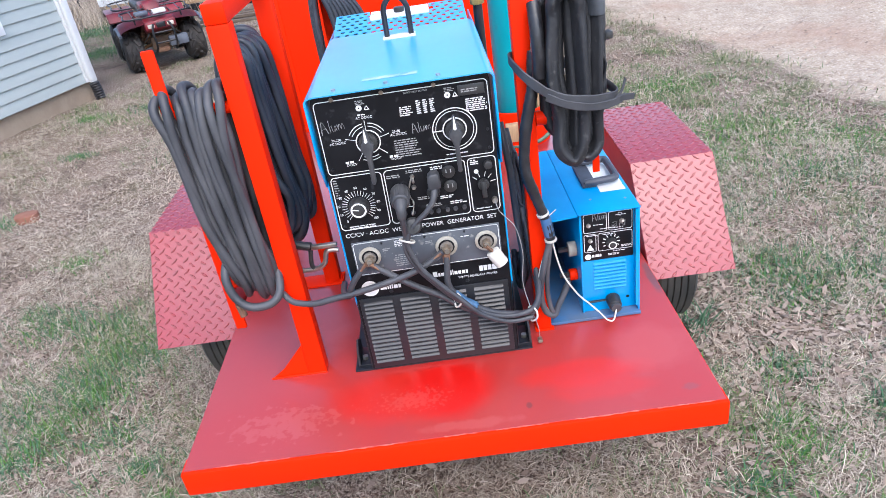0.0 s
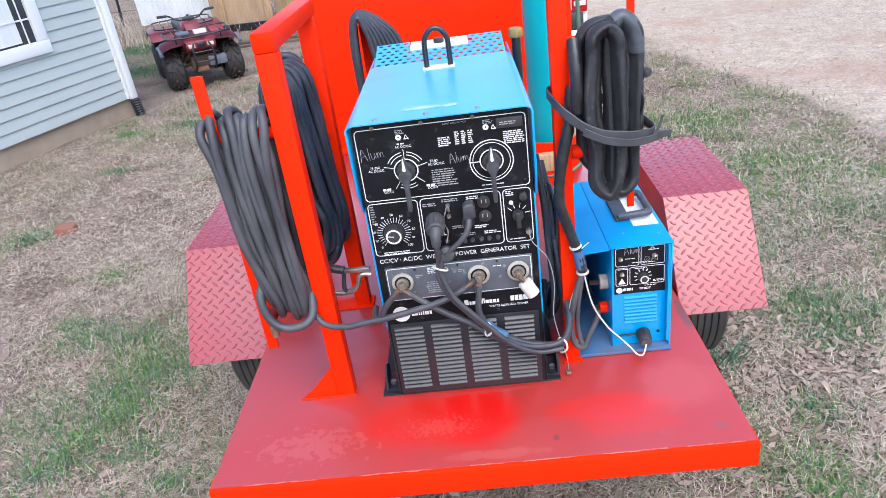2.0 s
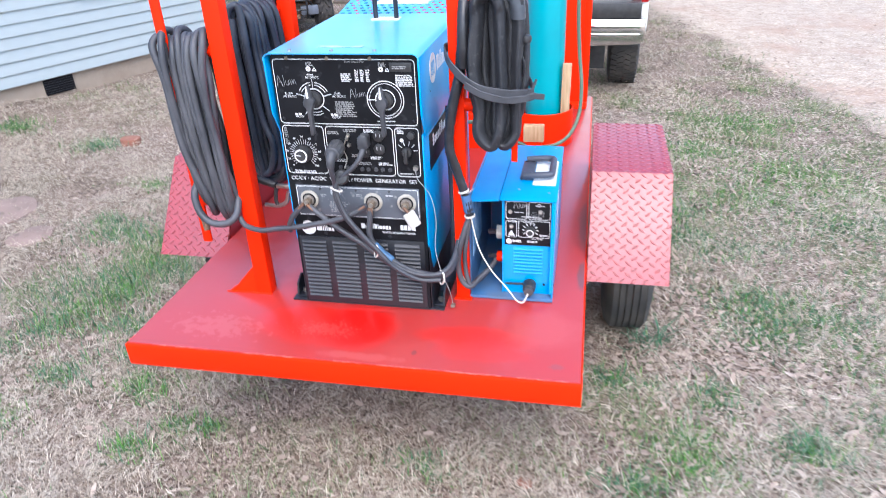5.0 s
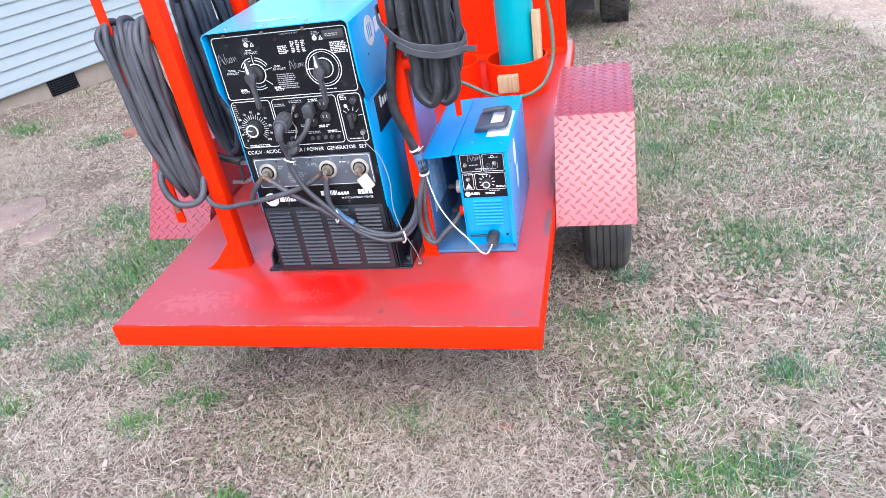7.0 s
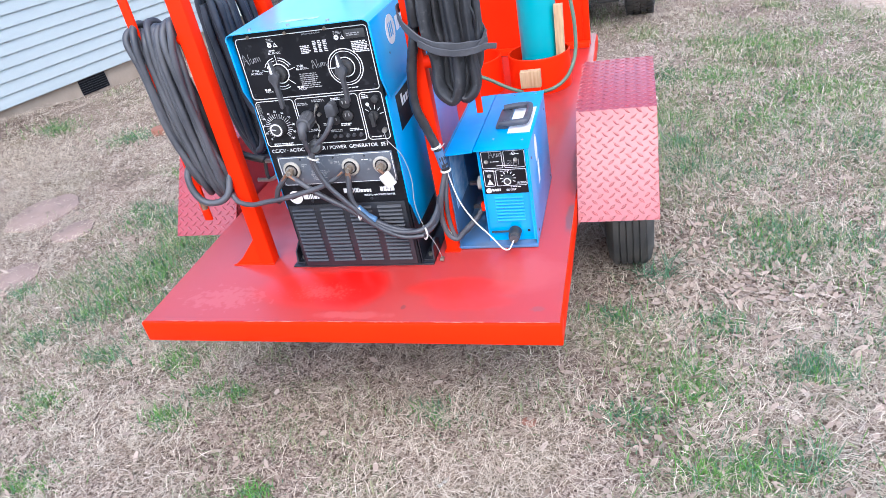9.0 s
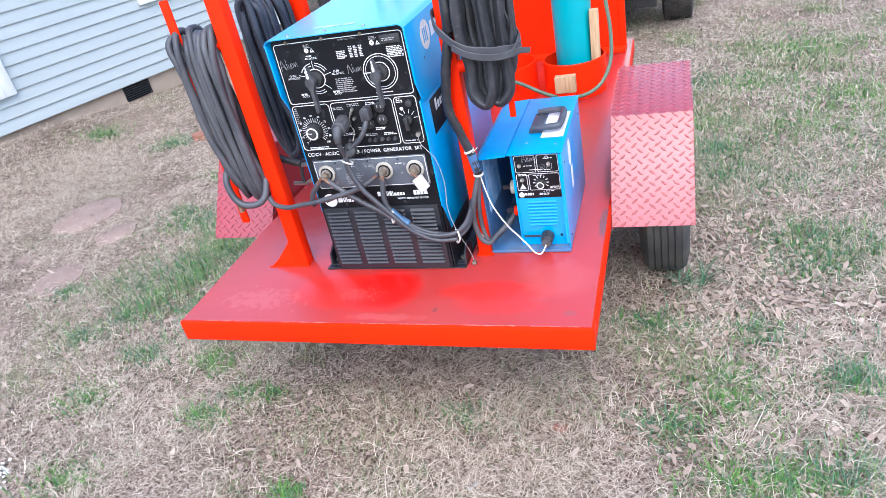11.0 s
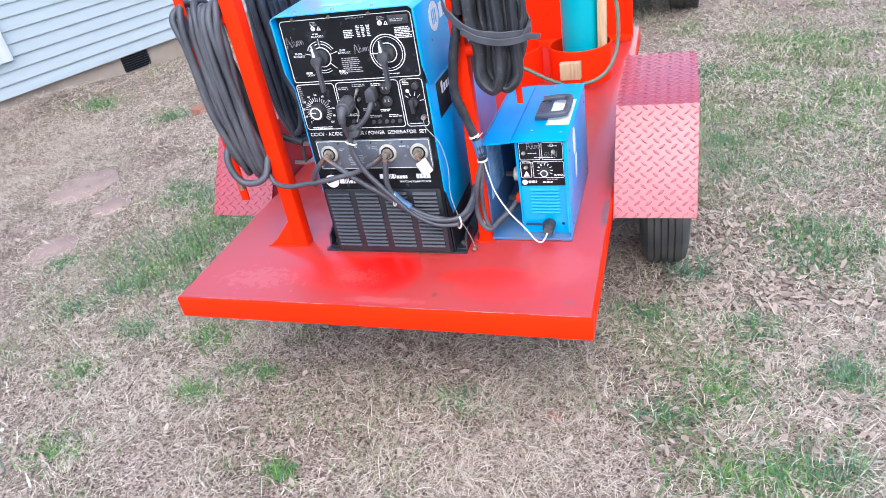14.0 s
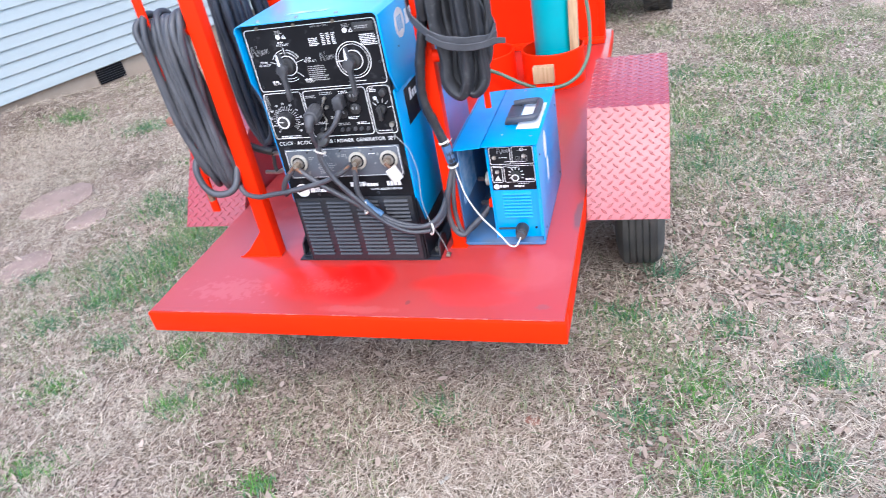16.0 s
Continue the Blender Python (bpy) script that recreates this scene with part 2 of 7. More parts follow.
GREEN_THIN = strands("yellowing_green_grass", [(0.065, 0.12, 0.052), (0.17, 0.20, 0.085), (0.09, 0.15, 0.068), (0.26, 0.265, 0.135), (0.13, 0.19, 0.088), (0.34, 0.30, 0.18)])
LEAF = strands("dead_leaf", [(0.19, 0.138, 0.105), (0.34, 0.265, 0.212), (0.27, 0.203, 0.160), (0.41, 0.33, 0.268)])


def ground_material():
    m = bpy.data.materials.new("dry_lawn")
    m.use_nodes = True
    n, l = m.node_tree.nodes, m.node_tree.links
    b = n["Principled BSDF"]
    g = n.new("ShaderNodeNewGeometry")

    def noise_of(scale, detail=6, stretch=None):
        z = n.new("ShaderNodeTexNoise")
        z.inputs["Scale"].default_value, z.inputs["Detail"].default_value = scale, detail
        if stretch:
            mp = n.new("ShaderNodeMapping")
            mp.inputs["Scale"].default_value = stretch
            l.new(g.outputs["Position"], mp.inputs[0])
            l.new(mp.outputs[0], z.inputs["Vector"])
        else:
            l.new(g.outputs["Position"], z.inputs["Vector"])
        return z.outputs["Fac"]

    def ramp(src, a, c):
        r = n.new("ShaderNodeValToRGB")
        r.color_ramp.elements[0].position, r.color_ramp.elements[1].position = a, c
        l.new(src, r.inputs[0])
        return r.outputs[0]

    def mix(f, a, c):
        x = n.new("ShaderNodeMix")
        x.data_type = "RGBA"
        l.new(f, x.inputs[0])
        for k, v in ((6, a), (7, c)):
            if isinstance(v, tuple):
                x.inputs[k].default_value = (*v, 1)
            else:
                l.new(v, x.inputs[k])
        return x.outputs[2]

    def math_(op, a, c):
        x = n.new("ShaderNodeMath")
        x.operation = op
        for k, v in enumerate((a, c)):
            if isinstance(v, (int, float)):
                x.inputs[k].default_value = v
            else:
                l.new(v, x.inputs[k])
        return x.outputs[0]

    soil = mix(ramp(noise_of(40), 0.4, 0.6), (0.055, 0.036, 0.027), (0.13, 0.090, 0.068))
    straw = mix(ramp(noise_of(150, 3), 0.4, 0.62), (0.24, 0.18, 0.142), (0.44, 0.36, 0.29))
    lawn = mix(math_("MULTIPLY", ramp(noise_of(75, 4), 0.36, 0.6), ramp(noise_of(2.2, 8), 0.2, 0.55)), soil, straw)
    green = mix(ramp(noise_of(120, 3), 0.4, 0.6), (0.07, 0.10, 0.04), (0.16, 0.19, 0.085))
    sep = n.new("ShaderNodeSeparateXYZ")
    l.new(g.outputs["Position"], sep.inputs[0])
    # greener beyond the wheel on the open side
    right = math_("MULTIPLY", ramp(math_("ADD", math_("MULTIPLY", sep.outputs[0], 0.18), math_("MULTIPLY", noise_of(0.8), 0.5)), 0.5, 0.72), 0.6)
    spots = math_("MULTIPLY", ramp(noise_of(2.6, 8), 0.52, 0.62), 0.75)
    lawn = mix(math_("MULTIPLY", spots, math_("ADD", right, 0.25)), lawn, green)
    # bare dirt lane
    side = math_("ADD", math_("MULTIPLY", sep.outputs[0], 0.973), math_("MULTIPLY", sep.outputs[1], 0.229))
    lane = ramp(math_("ADD", math_("MULTIPLY", math_("SUBTRACT", side, 3.72), 1.1), noise_of(1.6, 8)), 0.45, 0.72)
    dirt = mix(ramp(noise_of(7, 12), 0.36, 0.64), (0.44, 0.36, 0.278), (0.345, 0.272, 0.205))
    dirt = mix(math_("MULTIPLY", ramp(noise_of(45, 8), 0.48, 0.66), 0.7), dirt, (0.58, 0.50, 0.42))
    dirt = mix(math_("MULTIPLY", ramp(noise_of(30, 10), 0.56, 0.68), 0.6), dirt, (0.20, 0.14, 0.10))
    dirt = mix(math_("MULTIPLY", ramp(noise_of(0.9, 6), 0.52, 0.68), 0.6), dirt, (0.34, 0.22, 0.16))
    l.new(mix(lane, lawn, dirt), b.inputs["Base Color"])
    b.inputs["Roughness"].default_value = 0.95
    b.inputs["Specular IOR Level"].default_value = 0.1
    bp = n.new("ShaderNodeBump")
    bp.inputs["Strength"].default_value, bp.inputs["Distance"].default_value = 0.8, 0.02
    l.new(noise_of(70, 6), bp.inputs["Height"])
    l.new(bp.outputs[0], b.inputs["Normal"])
    return m


GROUND = ground_material()

# ---- shapes ----
def mesh_of(name, bm, mat, smooth=None):
    """A mesh from a bmesh; smooth: degrees under which edges are shaded round."""
    me = bpy.data.meshes.new(name)
    bmesh.ops.recalc_face_normals(bm, faces=bm.faces)
    if smooth:
        for f in bm.faces:
            f.smooth = True
        for e in bm.edges:
            if len(e.link_faces) == 2 and e.calc_face_angle(0) > radians(smooth):
                e.smooth = False
    bm.to_mesh(me)
    bm.free()
    for k in (mat if isinstance(mat, (list, tuple)) else [mat]):
        me.materials.append(k)
    return me


def part(name, bm, mat, parent, label="", smooth=35, kind=""):
    me = bm if isinstance(bm, bpy.types.Mesh) else mesh_of(name, bm, mat, smooth)
    ob = new(name, me)
    ob.parent = parent
    return tagged(ob, label, kind=kind)


def thing(name, label, category, group="", kind=""):
    return tagged(new(name), label, category, group, kind)


def solid(name, bm, mat, label, category, group="", kind="", smooth=35):
    me = bm if isinstance(bm, bpy.types.Mesh) else mesh_of(name, bm, mat, smooth)
    return tagged(new(name, me), label, category, group, kind)


def box(x0, x1, y0, y1, z0, z1, bevel=0.0, seg=2, bm=None):
    b = bmesh.new()
    bmesh.ops.create_cube(b, size=1, matrix=Matrix.LocRotScale(((x0 + x1) / 2, (y0 + y1) / 2, (z0 + z1) / 2), None, (x1 - x0, y1 - y0, z1 - z0)))
    if bevel:
        bmesh.ops.bevel(b, geom=b.edges[:], offset=bevel, segments=seg, affect="EDGES", profile=0.5)
    return merge(bm, b)


def merge(bm, b, m=None):
    if m is not None:
        bmesh.ops.transform(b, matrix=m, verts=b.verts)
    if bm is None:
        return b
    tmp = bpy.data.meshes.new("t")
    b.to_mesh(tmp)
    b.free()
    bm.from_mesh(tmp)
    bpy.data.meshes.remove(tmp)
    return bm


def rod(a, b, r, seg=14, bm=None, r2=None, bevel=0.0):
    """A round bar from a to b."""
    a, b = Vector(a), Vector(b)
    c = bmesh.new()
    bmesh.ops.create_cone(c, cap_ends=True, segments=seg, radius1=r, radius2=r if r2 is None else r2, depth=(b - a).length)
    if bevel:
        bmesh.ops.bevel(c, geom=[e for e in c.edges if len(e.link_faces) == 2 and e.calc_face_angle(0) > 1], offset=bevel, segments=2, affect="EDGES", profile=0.5)
    m = Matrix.Translation((a + b) / 2) @ (b - a).to_track_quat("Z", "Y").to_matrix().to_4x4()
    return merge(bm, c, m)


def lathe(profile, seg=24, bm=None, m=None):
    """Spin (radius, height) pairs about z."""
    b = bmesh.new()
    rings = []
    for r, z in profile:
        rings.append([b.verts.new((r * math.cos(2 * math.pi * i / seg), r * math.sin(2 * math.pi * i / seg), z)) for i in range(seg)] if r > 1e-5 else [b.verts.new((0, 0, z))])
    for p, q in zip(rings, rings[1:]):
        for i in range(seg):
            j = (i + 1) % seg
            if len(p) == 1 and len(q) > 1:
                b.faces.new((p[0], q[j], q[i]))
            elif len(q) == 1 and len(p) > 1:
                b.faces.new((p[i], p[j], q[0]))
            elif len(p) > 1:
                b.faces.new((p[i], p[j], q[j], q[i]))
    return merge(bm, b, m)


def prism(points, axis, lo, hi, bevel=0.0, bm=None):
    """Extrude an outline of two coordinates along an axis ('x': points are (y, z), 'y': (x, z), 'z': (x, y))."""
    b = bmesh.new()

    def at(p, h):
        return {"x": (h, p[0], p[1]), "y": (p[0], h, p[1]), "z": (p[0], p[1], h)}[axis]
    lo_v, hi_v = [b.verts.new(at(p, lo)) for p in points], [b.verts.new(at(p, hi)) for p in points]
    b.faces.new(lo_v)
    b.faces.new(hi_v[::-1])
    for i in range(len(points)):
        j = (i + 1) % len(points)
        b.faces.new((lo_v[j], lo_v[i], hi_v[i], hi_v[j]))
    bmesh.ops.recalc_face_normals(b, faces=b.faces)
    if bevel:
        bmesh.ops.bevel(b, geom=b.edges[:], offset=bevel, segments=2, affect="EDGES", profile=0.5)
    return merge(bm, b)


def spline(points, steps=8, closed=False):
    """A smooth line through the points."""
    p = [Vector(q) for q in points]
    n, out = len(p), []
    for i in range(n if closed else n - 1):
        a, b, c, d = (p[(i + k) % n] if closed else p[min(max(i + k, 0), n - 1)] for k in (-1, 0, 1, 2))
        for s in range(steps):
            t = s / steps
            out.append(0.5 * ((2 * b) + (c - a) * t + (2 * a - 5 * b + 4 * c - d) * t * t + (3 * b - a - 3 * c + d) * t ** 3))
    if not closed:
        out.append(p[-1])
    return out


def tube(points, r, steps=8, seg=10, bm=None, closed=False, smooth=True, flat=1.0, wobble=0.0, seed=0, crease=0.0):
    """A hose along the points. r: radius or a function of 0..1. flat: height over width."""
    line = spline(points, steps, closed) if smooth else [Vector(q) for q in points]
    n = len(line)
    b = bmesh.new()
    rings, up = [], Vector((0.13, 0.27, 1.0)).normalized()
    side = None
    rnd = random.Random(seed)
    ph = [rnd.uniform(0, 6.28) for _ in range(3)]
    for i, c in enumerate(line):
        t = (line[(i + 1) % n] - line[i - 1]) if closed else (line[min(i + 1, n - 1)] - line[max(i - 1, 0)])
        t.normalize()
        side = t.cross(up) if side is None else side - t * side.dot(t)
        if side.length < 1e-4:
            side = t.orthogonal()
        side.normalize()
        nrm = side.cross(t)
        u = i / max(1, n - 1)
        rr = r(u) if callable(r) else r
        rr *= 1 + wobble * (math.sin(u * 23 + ph[0]) + 0.6 * math.sin(u * 51 + ph[1])) / 1.6
        fold = [1 + crease * (math.sin(3 * a + 7 * u + ph[0]) + 0.8 * math.sin(5 * a - 17 * u + ph[1]) + 0.5 * math.sin(2 * a + 61 * u + ph[2])) for a in (2 * math.pi * k / seg for k in range(seg))]
        rings.append([b.verts.new(c + side * (rr * f * math.cos(a)) + nrm * (rr * flat * f * math.sin(a))) for f, a in zip(fold, (2 * math.pi * k / seg for k in range(seg)))])
    for i in range(n if closed else n - 1):
        p, q = rings[i], rings[(i + 1) % n]
        for k in range(seg):
            j = (k + 1) % seg
            b.faces.new((p[k], p[j], q[j], q[k]))
    if not closed:
        b.faces.new(rings[0][::-1])
        b.faces.new(rings[-1])
    return merge(bm, b)


def writing(text, size, x, y, z, mat, parent, name="lettering", side="front", spacing=1.0, tilt=0.0, stretch=1.0):
    """Letters that stand on a surface facing the front (minus y), the right (plus x) or up; x, y, z is their left end on the base line."""
    cu = bpy.data.curves.new("t", "FONT")
    cu.body, cu.size, cu.space_character, cu.extrude = text, size, spacing, 0.0003
    tmp = new("t", cu)
    me = bpy.data.meshes.new_from_object(tmp.evaluated_get(bpy.context.evaluated_depsgraph_get()))
    bpy.data.objects.remove(tmp)
    bpy.data.curves.remove(cu)
    turn = {"front": pose(0, 0, 0, 90, 0, 0), "right": pose(0, 0, 0, 90, 0, 90), "up": Matrix()}[side]
    me.transform(Matrix.Translation((x, y, z)) @ turn @ pose(0, 0, 0, 0, 0, tilt) @ Matrix.Diagonal((stretch, 1, 1, 1)))
    me.materials.clear()
    me.materials.append(mat)
    return part(name, me, mat, parent)


def blades(name, at, length, width, lean, bend, mat, label, category, rng):
    """One mesh of many grass blades. at: (n, 3) feet."""
    n = len(at)
    az = rng.uniform(0, 2 * np.pi, n)
    d = np.stack([np.cos(az), np.sin(az), np.zeros(n)], 1)
    w = np.stack([-np.sin(az), np.cos(az), np.zeros(n)], 1) * (width / 2)[:, None]
    up = np.array([0, 0, 1.0])
    mid = at + d * (length * 0.5 * np.sin(lean))[:, None] + up * (length * 0.5 * np.cos(lean))[:, None]
    end_a = lean + bend
    tip = mid + d * (length * 0.5 * np.sin(end_a))[:, None] + up * (length * 0.5 * np.cos(end_a))[:, None]
    tip[:, 2] = np.maximum(tip[:, 2], at[:, 2] + 0.002)
    v = np.stack([at - w, at + w, mid + w * 0.8, mid - w * 0.8, tip], 1).reshape(-1, 3)
    base = np.arange(n)[:, None] * 5
    loops = np.concatenate([base + np.array([0, 1, 2, 3]), base + np.array([3, 2, 4])], 1).reshape(-1)
    starts = (np.arange(n)[:, None] * 7 + np.array([0, 4])).reshape(-1)
    me = bpy.data.meshes.new(name)
    me.vertices.add(len(v))
    me.vertices.foreach_set("co", v.astype(np.float32).reshape(-1))
    me.loops.add(len(loops))
    me.loops.foreach_set("vertex_index", loops.astype(np.int32))
    me.polygons.add(len(starts))
    me.polygons.foreach_set("loop_start", starts.astype(np.int32))
    me.update(calc_edges=True)
    me.materials.append(mat)
    return tagged(new(name, me), label, category, kind="stuff")


def stems(name, at, length, width, az, turn, rise, mat, label, category, rng):
    """One mesh of long dry stems that lie and curl: three bent lengths each."""
    n = len(at)
    p, h, rows = at.copy(), az.copy(), []
    lift = rise.copy()
    for k in range(4):
        w = np.stack([-np.sin(h), np.cos(h), rng.uniform(-0.5, 0.5, n)], 1) * (width * (0.5, 0.5, 0.42, 0.12)[k])[:, None]
        rows += [p - w, p + w]
        p = p + np.stack([np.cos(h) * np.cos(lift), np.sin(h) * np.cos(lift), np.sin(lift)], 1) * (length / 3)[:, None]
        p[:, 2] = np.maximum(p[:, 2], at[:, 2] + 0.004)
        h, lift = h + turn, lift - rng.uniform(0.2, 0.75, n)
    v = np.stack(rows, 1).reshape(-1, 3)
    f = np.concatenate([np.arange(n)[:, None] * 8 + np.array([0, 1, 3, 2]) + 2 * k for k in range(3)], 1).reshape(-1)
    me = bpy.data.meshes.new(name)
    me.vertices.add(len(v))
    me.vertices.foreach_set("co", v.astype(np.float32).reshape(-1))
    me.loops.add(len(f))
    me.loops.foreach_set("vertex_index", f.astype(np.int32))
    me.polygons.add(3 * n)
    me.polygons.foreach_set("loop_start", np.arange(3 * n, dtype=np.int32) * 4)
    me.update(calc_edges=True)
    me.materials.append(mat)
    return tagged(new(name, me), label, category, kind="stuff")


def leaves(name, at, length, width, mat, label, category, rng):
    """One mesh of many curled oval leaves that lie flat."""
    n = len(at)
    az, tilt, curl = rng.uniform(0, 2 * np.pi, n), rng.uniform(-0.35, 0.35, n), rng.uniform(-0.5, 0.9, n)
    d = np.stack([np.cos(az), np.sin(az), tilt], 1) * length[:, None]
    w = np.stack([-np.sin(az), np.cos(az), rng.uniform(-0.5, 0.5, n)], 1) * (width / 2)[:, None]
    up = np.array([0, 0, 1.0]) * (curl * length * 0.25)[:, None]
    v = np.stack([at, at + d * 0.22 + w * 0.75, at + d * 0.22 - w * 0.75, at + d * 0.55 + w + up * 0.5, at + d * 0.55 - w * 0.9 + up * 0.5, at + d * 0.84 + w * 0.5 + up, at + d * 0.84 - w * 0.6 + up, at + d + up * 1.3], 1).reshape(-1, 3)
    base = np.arange(n)[:, None] * 8
    loops = np.concatenate([base + np.array(q) for q in ((0, 1, 2), (1, 3, 4, 2), (3, 5, 6, 4), (5, 7, 6))], 1).reshape(-1)
    me = bpy.data.meshes.new(name)
    me.vertices.add(len(v))
    me.vertices.foreach_set("co", v.astype(np.float32).reshape(-1))
    me.loops.add(len(loops))
    me.loops.foreach_set("vertex_index", loops.astype(np.int32))
    me.polygons.add(4 * n)
    me.polygons.foreach_set("loop_start", (np.arange(n)[:, None] * 14 + np.array([0, 3, 7, 11])).reshape(-1).astype(np.int32))
    me.update(calc_edges=True)
    me.materials.append(mat)
    return tagged(new(name, me), label, category, kind="stuff")


def ribbon(points, height, thick, steps=8, closed=False):
    """A flat band on edge along the points."""
    line = spline(points, steps, closed)
    n, b, rings = len(line), bmesh.new(), []
    for i, c in enumerate(line):
        t = (line[(i + 1) % n] - line[i - 1]) if closed else (line[min(i + 1, n - 1)] - line[max(i - 1, 0)])
        out = t.cross(Vector((0, 0, 1))).normalized() * (thick / 2)
        up = out.cross(t).normalized() * (height / 2 * (1 + 0.04 * math.sin(i * 0.7)))
        rings.append([b.verts.new(c + q) for q in (-up - out * 0.4, -up * 0.8 - out, up * 0.1 - out * 1.5, up * 0.85 - out, up, up * 0.85 + out, -up * 0.8 + out)])
    for i in range(n if closed else n - 1):
        p, q = rings[i], rings[(i + 1) % n]
        for k in range(7):
            b.faces.new((p[k], p[(k + 1) % 7], q[(k + 1) % 7], q[k]))
    if not closed:
        b.faces.new(rings[0][::-1])
        b.faces.new(rings[-1])
    bmesh.ops.recalc_face_normals(b, faces=b.faces)
    return b

# ---- ground ----
def ground_z(x, y):
    """The lawn's height: slight humps, flat under the trailer's wheels."""
    wall = (x - 0.408 * y + 6.639) / 1.08
    bank = 0.15 * np.exp(-(wall / 0.6) ** 2) / (1 + np.exp((y - 4.2) * 4))
    return bank + 0.012 * np.sin(1.7 * x + 0.6) * np.sin(1.3 * y + 1.1) + 0.006 * np.sin(4.1 * x + 2.2 * y)


def build_ground():
    def axis(lo, hi, fine, near0, near1):
        a = list(np.arange(near0, near1, fine))
        s, v = fine, near1
        while v < hi:
            a.append(v)
            s *= 1.35
            v += s
        s, v = fine, near0 - fine
        while v > lo:
            a.insert(0, v)
            s *= 1.35
            v -= s
        return np.array([lo] + a + [hi])
    xs, ys = axis(-400, 400, 0.06, -4, 4), axis(-400, 400, 0.06, -1.5, 6)
    gx, gy = np.meshgrid(xs, ys)
    fade = np.exp(-((gx / 9) ** 2 + ((gy - 2) / 11) ** 2) ** 2)
    gz = ground_z(gx, gy) * fade + 0.006 * np.random.RandomState(3).uniform(-1, 1, gx.shape) * fade
    nx, ny = len(xs), len(ys)
    v = np.stack([gx, gy, gz], 2).reshape(-1, 3)
    i = (np.arange(ny - 1)[:, None] * nx + np.arange(nx - 1)[None]).reshape(-1)
    f = np.stack([i, i + 1, i + nx + 1, i + nx], 1)
    me = bpy.data.meshes.new("ground")
    me.from_pydata(v.tolist(), [], f.tolist())
    me.materials.append(GROUND)
    tagged(new("ground", me), "winter lawn of dry straw-coloured grass with bare soil and a dirt lane", "ground", kind="structure")


build_ground()


def lane_side(x, y):
    return 0.973 * x + 0.229 * y - 3.66


def scatter(rng, n, x0, x1, y0, y1):
    return np.stack([rng.uniform(x0, x1, n), rng.uniform(y0, y1, n)], 1) + rng.normal(0, 0.2, (n, 2))


def field_noise(p, scale, seed):
    r = np.random.RandomState(seed)
    out = np.zeros(len(p))
    for k in range(7):
        a, ph, s = r.uniform(0, 6.28), r.uniform(0, 6.28), scale * r.uniform(0.6, 2.2)
        out += np.sin((p[:, 0] * np.cos(a) + p[:, 1] * np.sin(a)) * s + ph)
    return out / 3.0


def on_ground(p):
    return np.concatenate([p, ground_z(p[:, 0], p[:, 1])[:, None] - 0.004], 1)


BARE = ((-0.42, 0.12, 0.26, 0.13), (0.05, -0.12, 0.2, 0.1), (1.25, 1.45, 0.3, 0.25), (1.28, 0.88, 0.25, 0.14), (0.9, 0.95, 0.25, 0.2), (-1.2, 0.3, 0.25, 0.12), (0.55, -0.25, 0.25, 0.12), (-1.0, -0.35, 0.35, 0.12))
STONES = ((-2.67, 1.10, 0.15, 0.19), (-3.16, 1.95, 0.24, 0.28), (-2.67, 1.67, 0.13, 0.15), (-2.70, 0.55, 0.15, 0.15), (-3.16, 1.28, 0.2, 0.12))


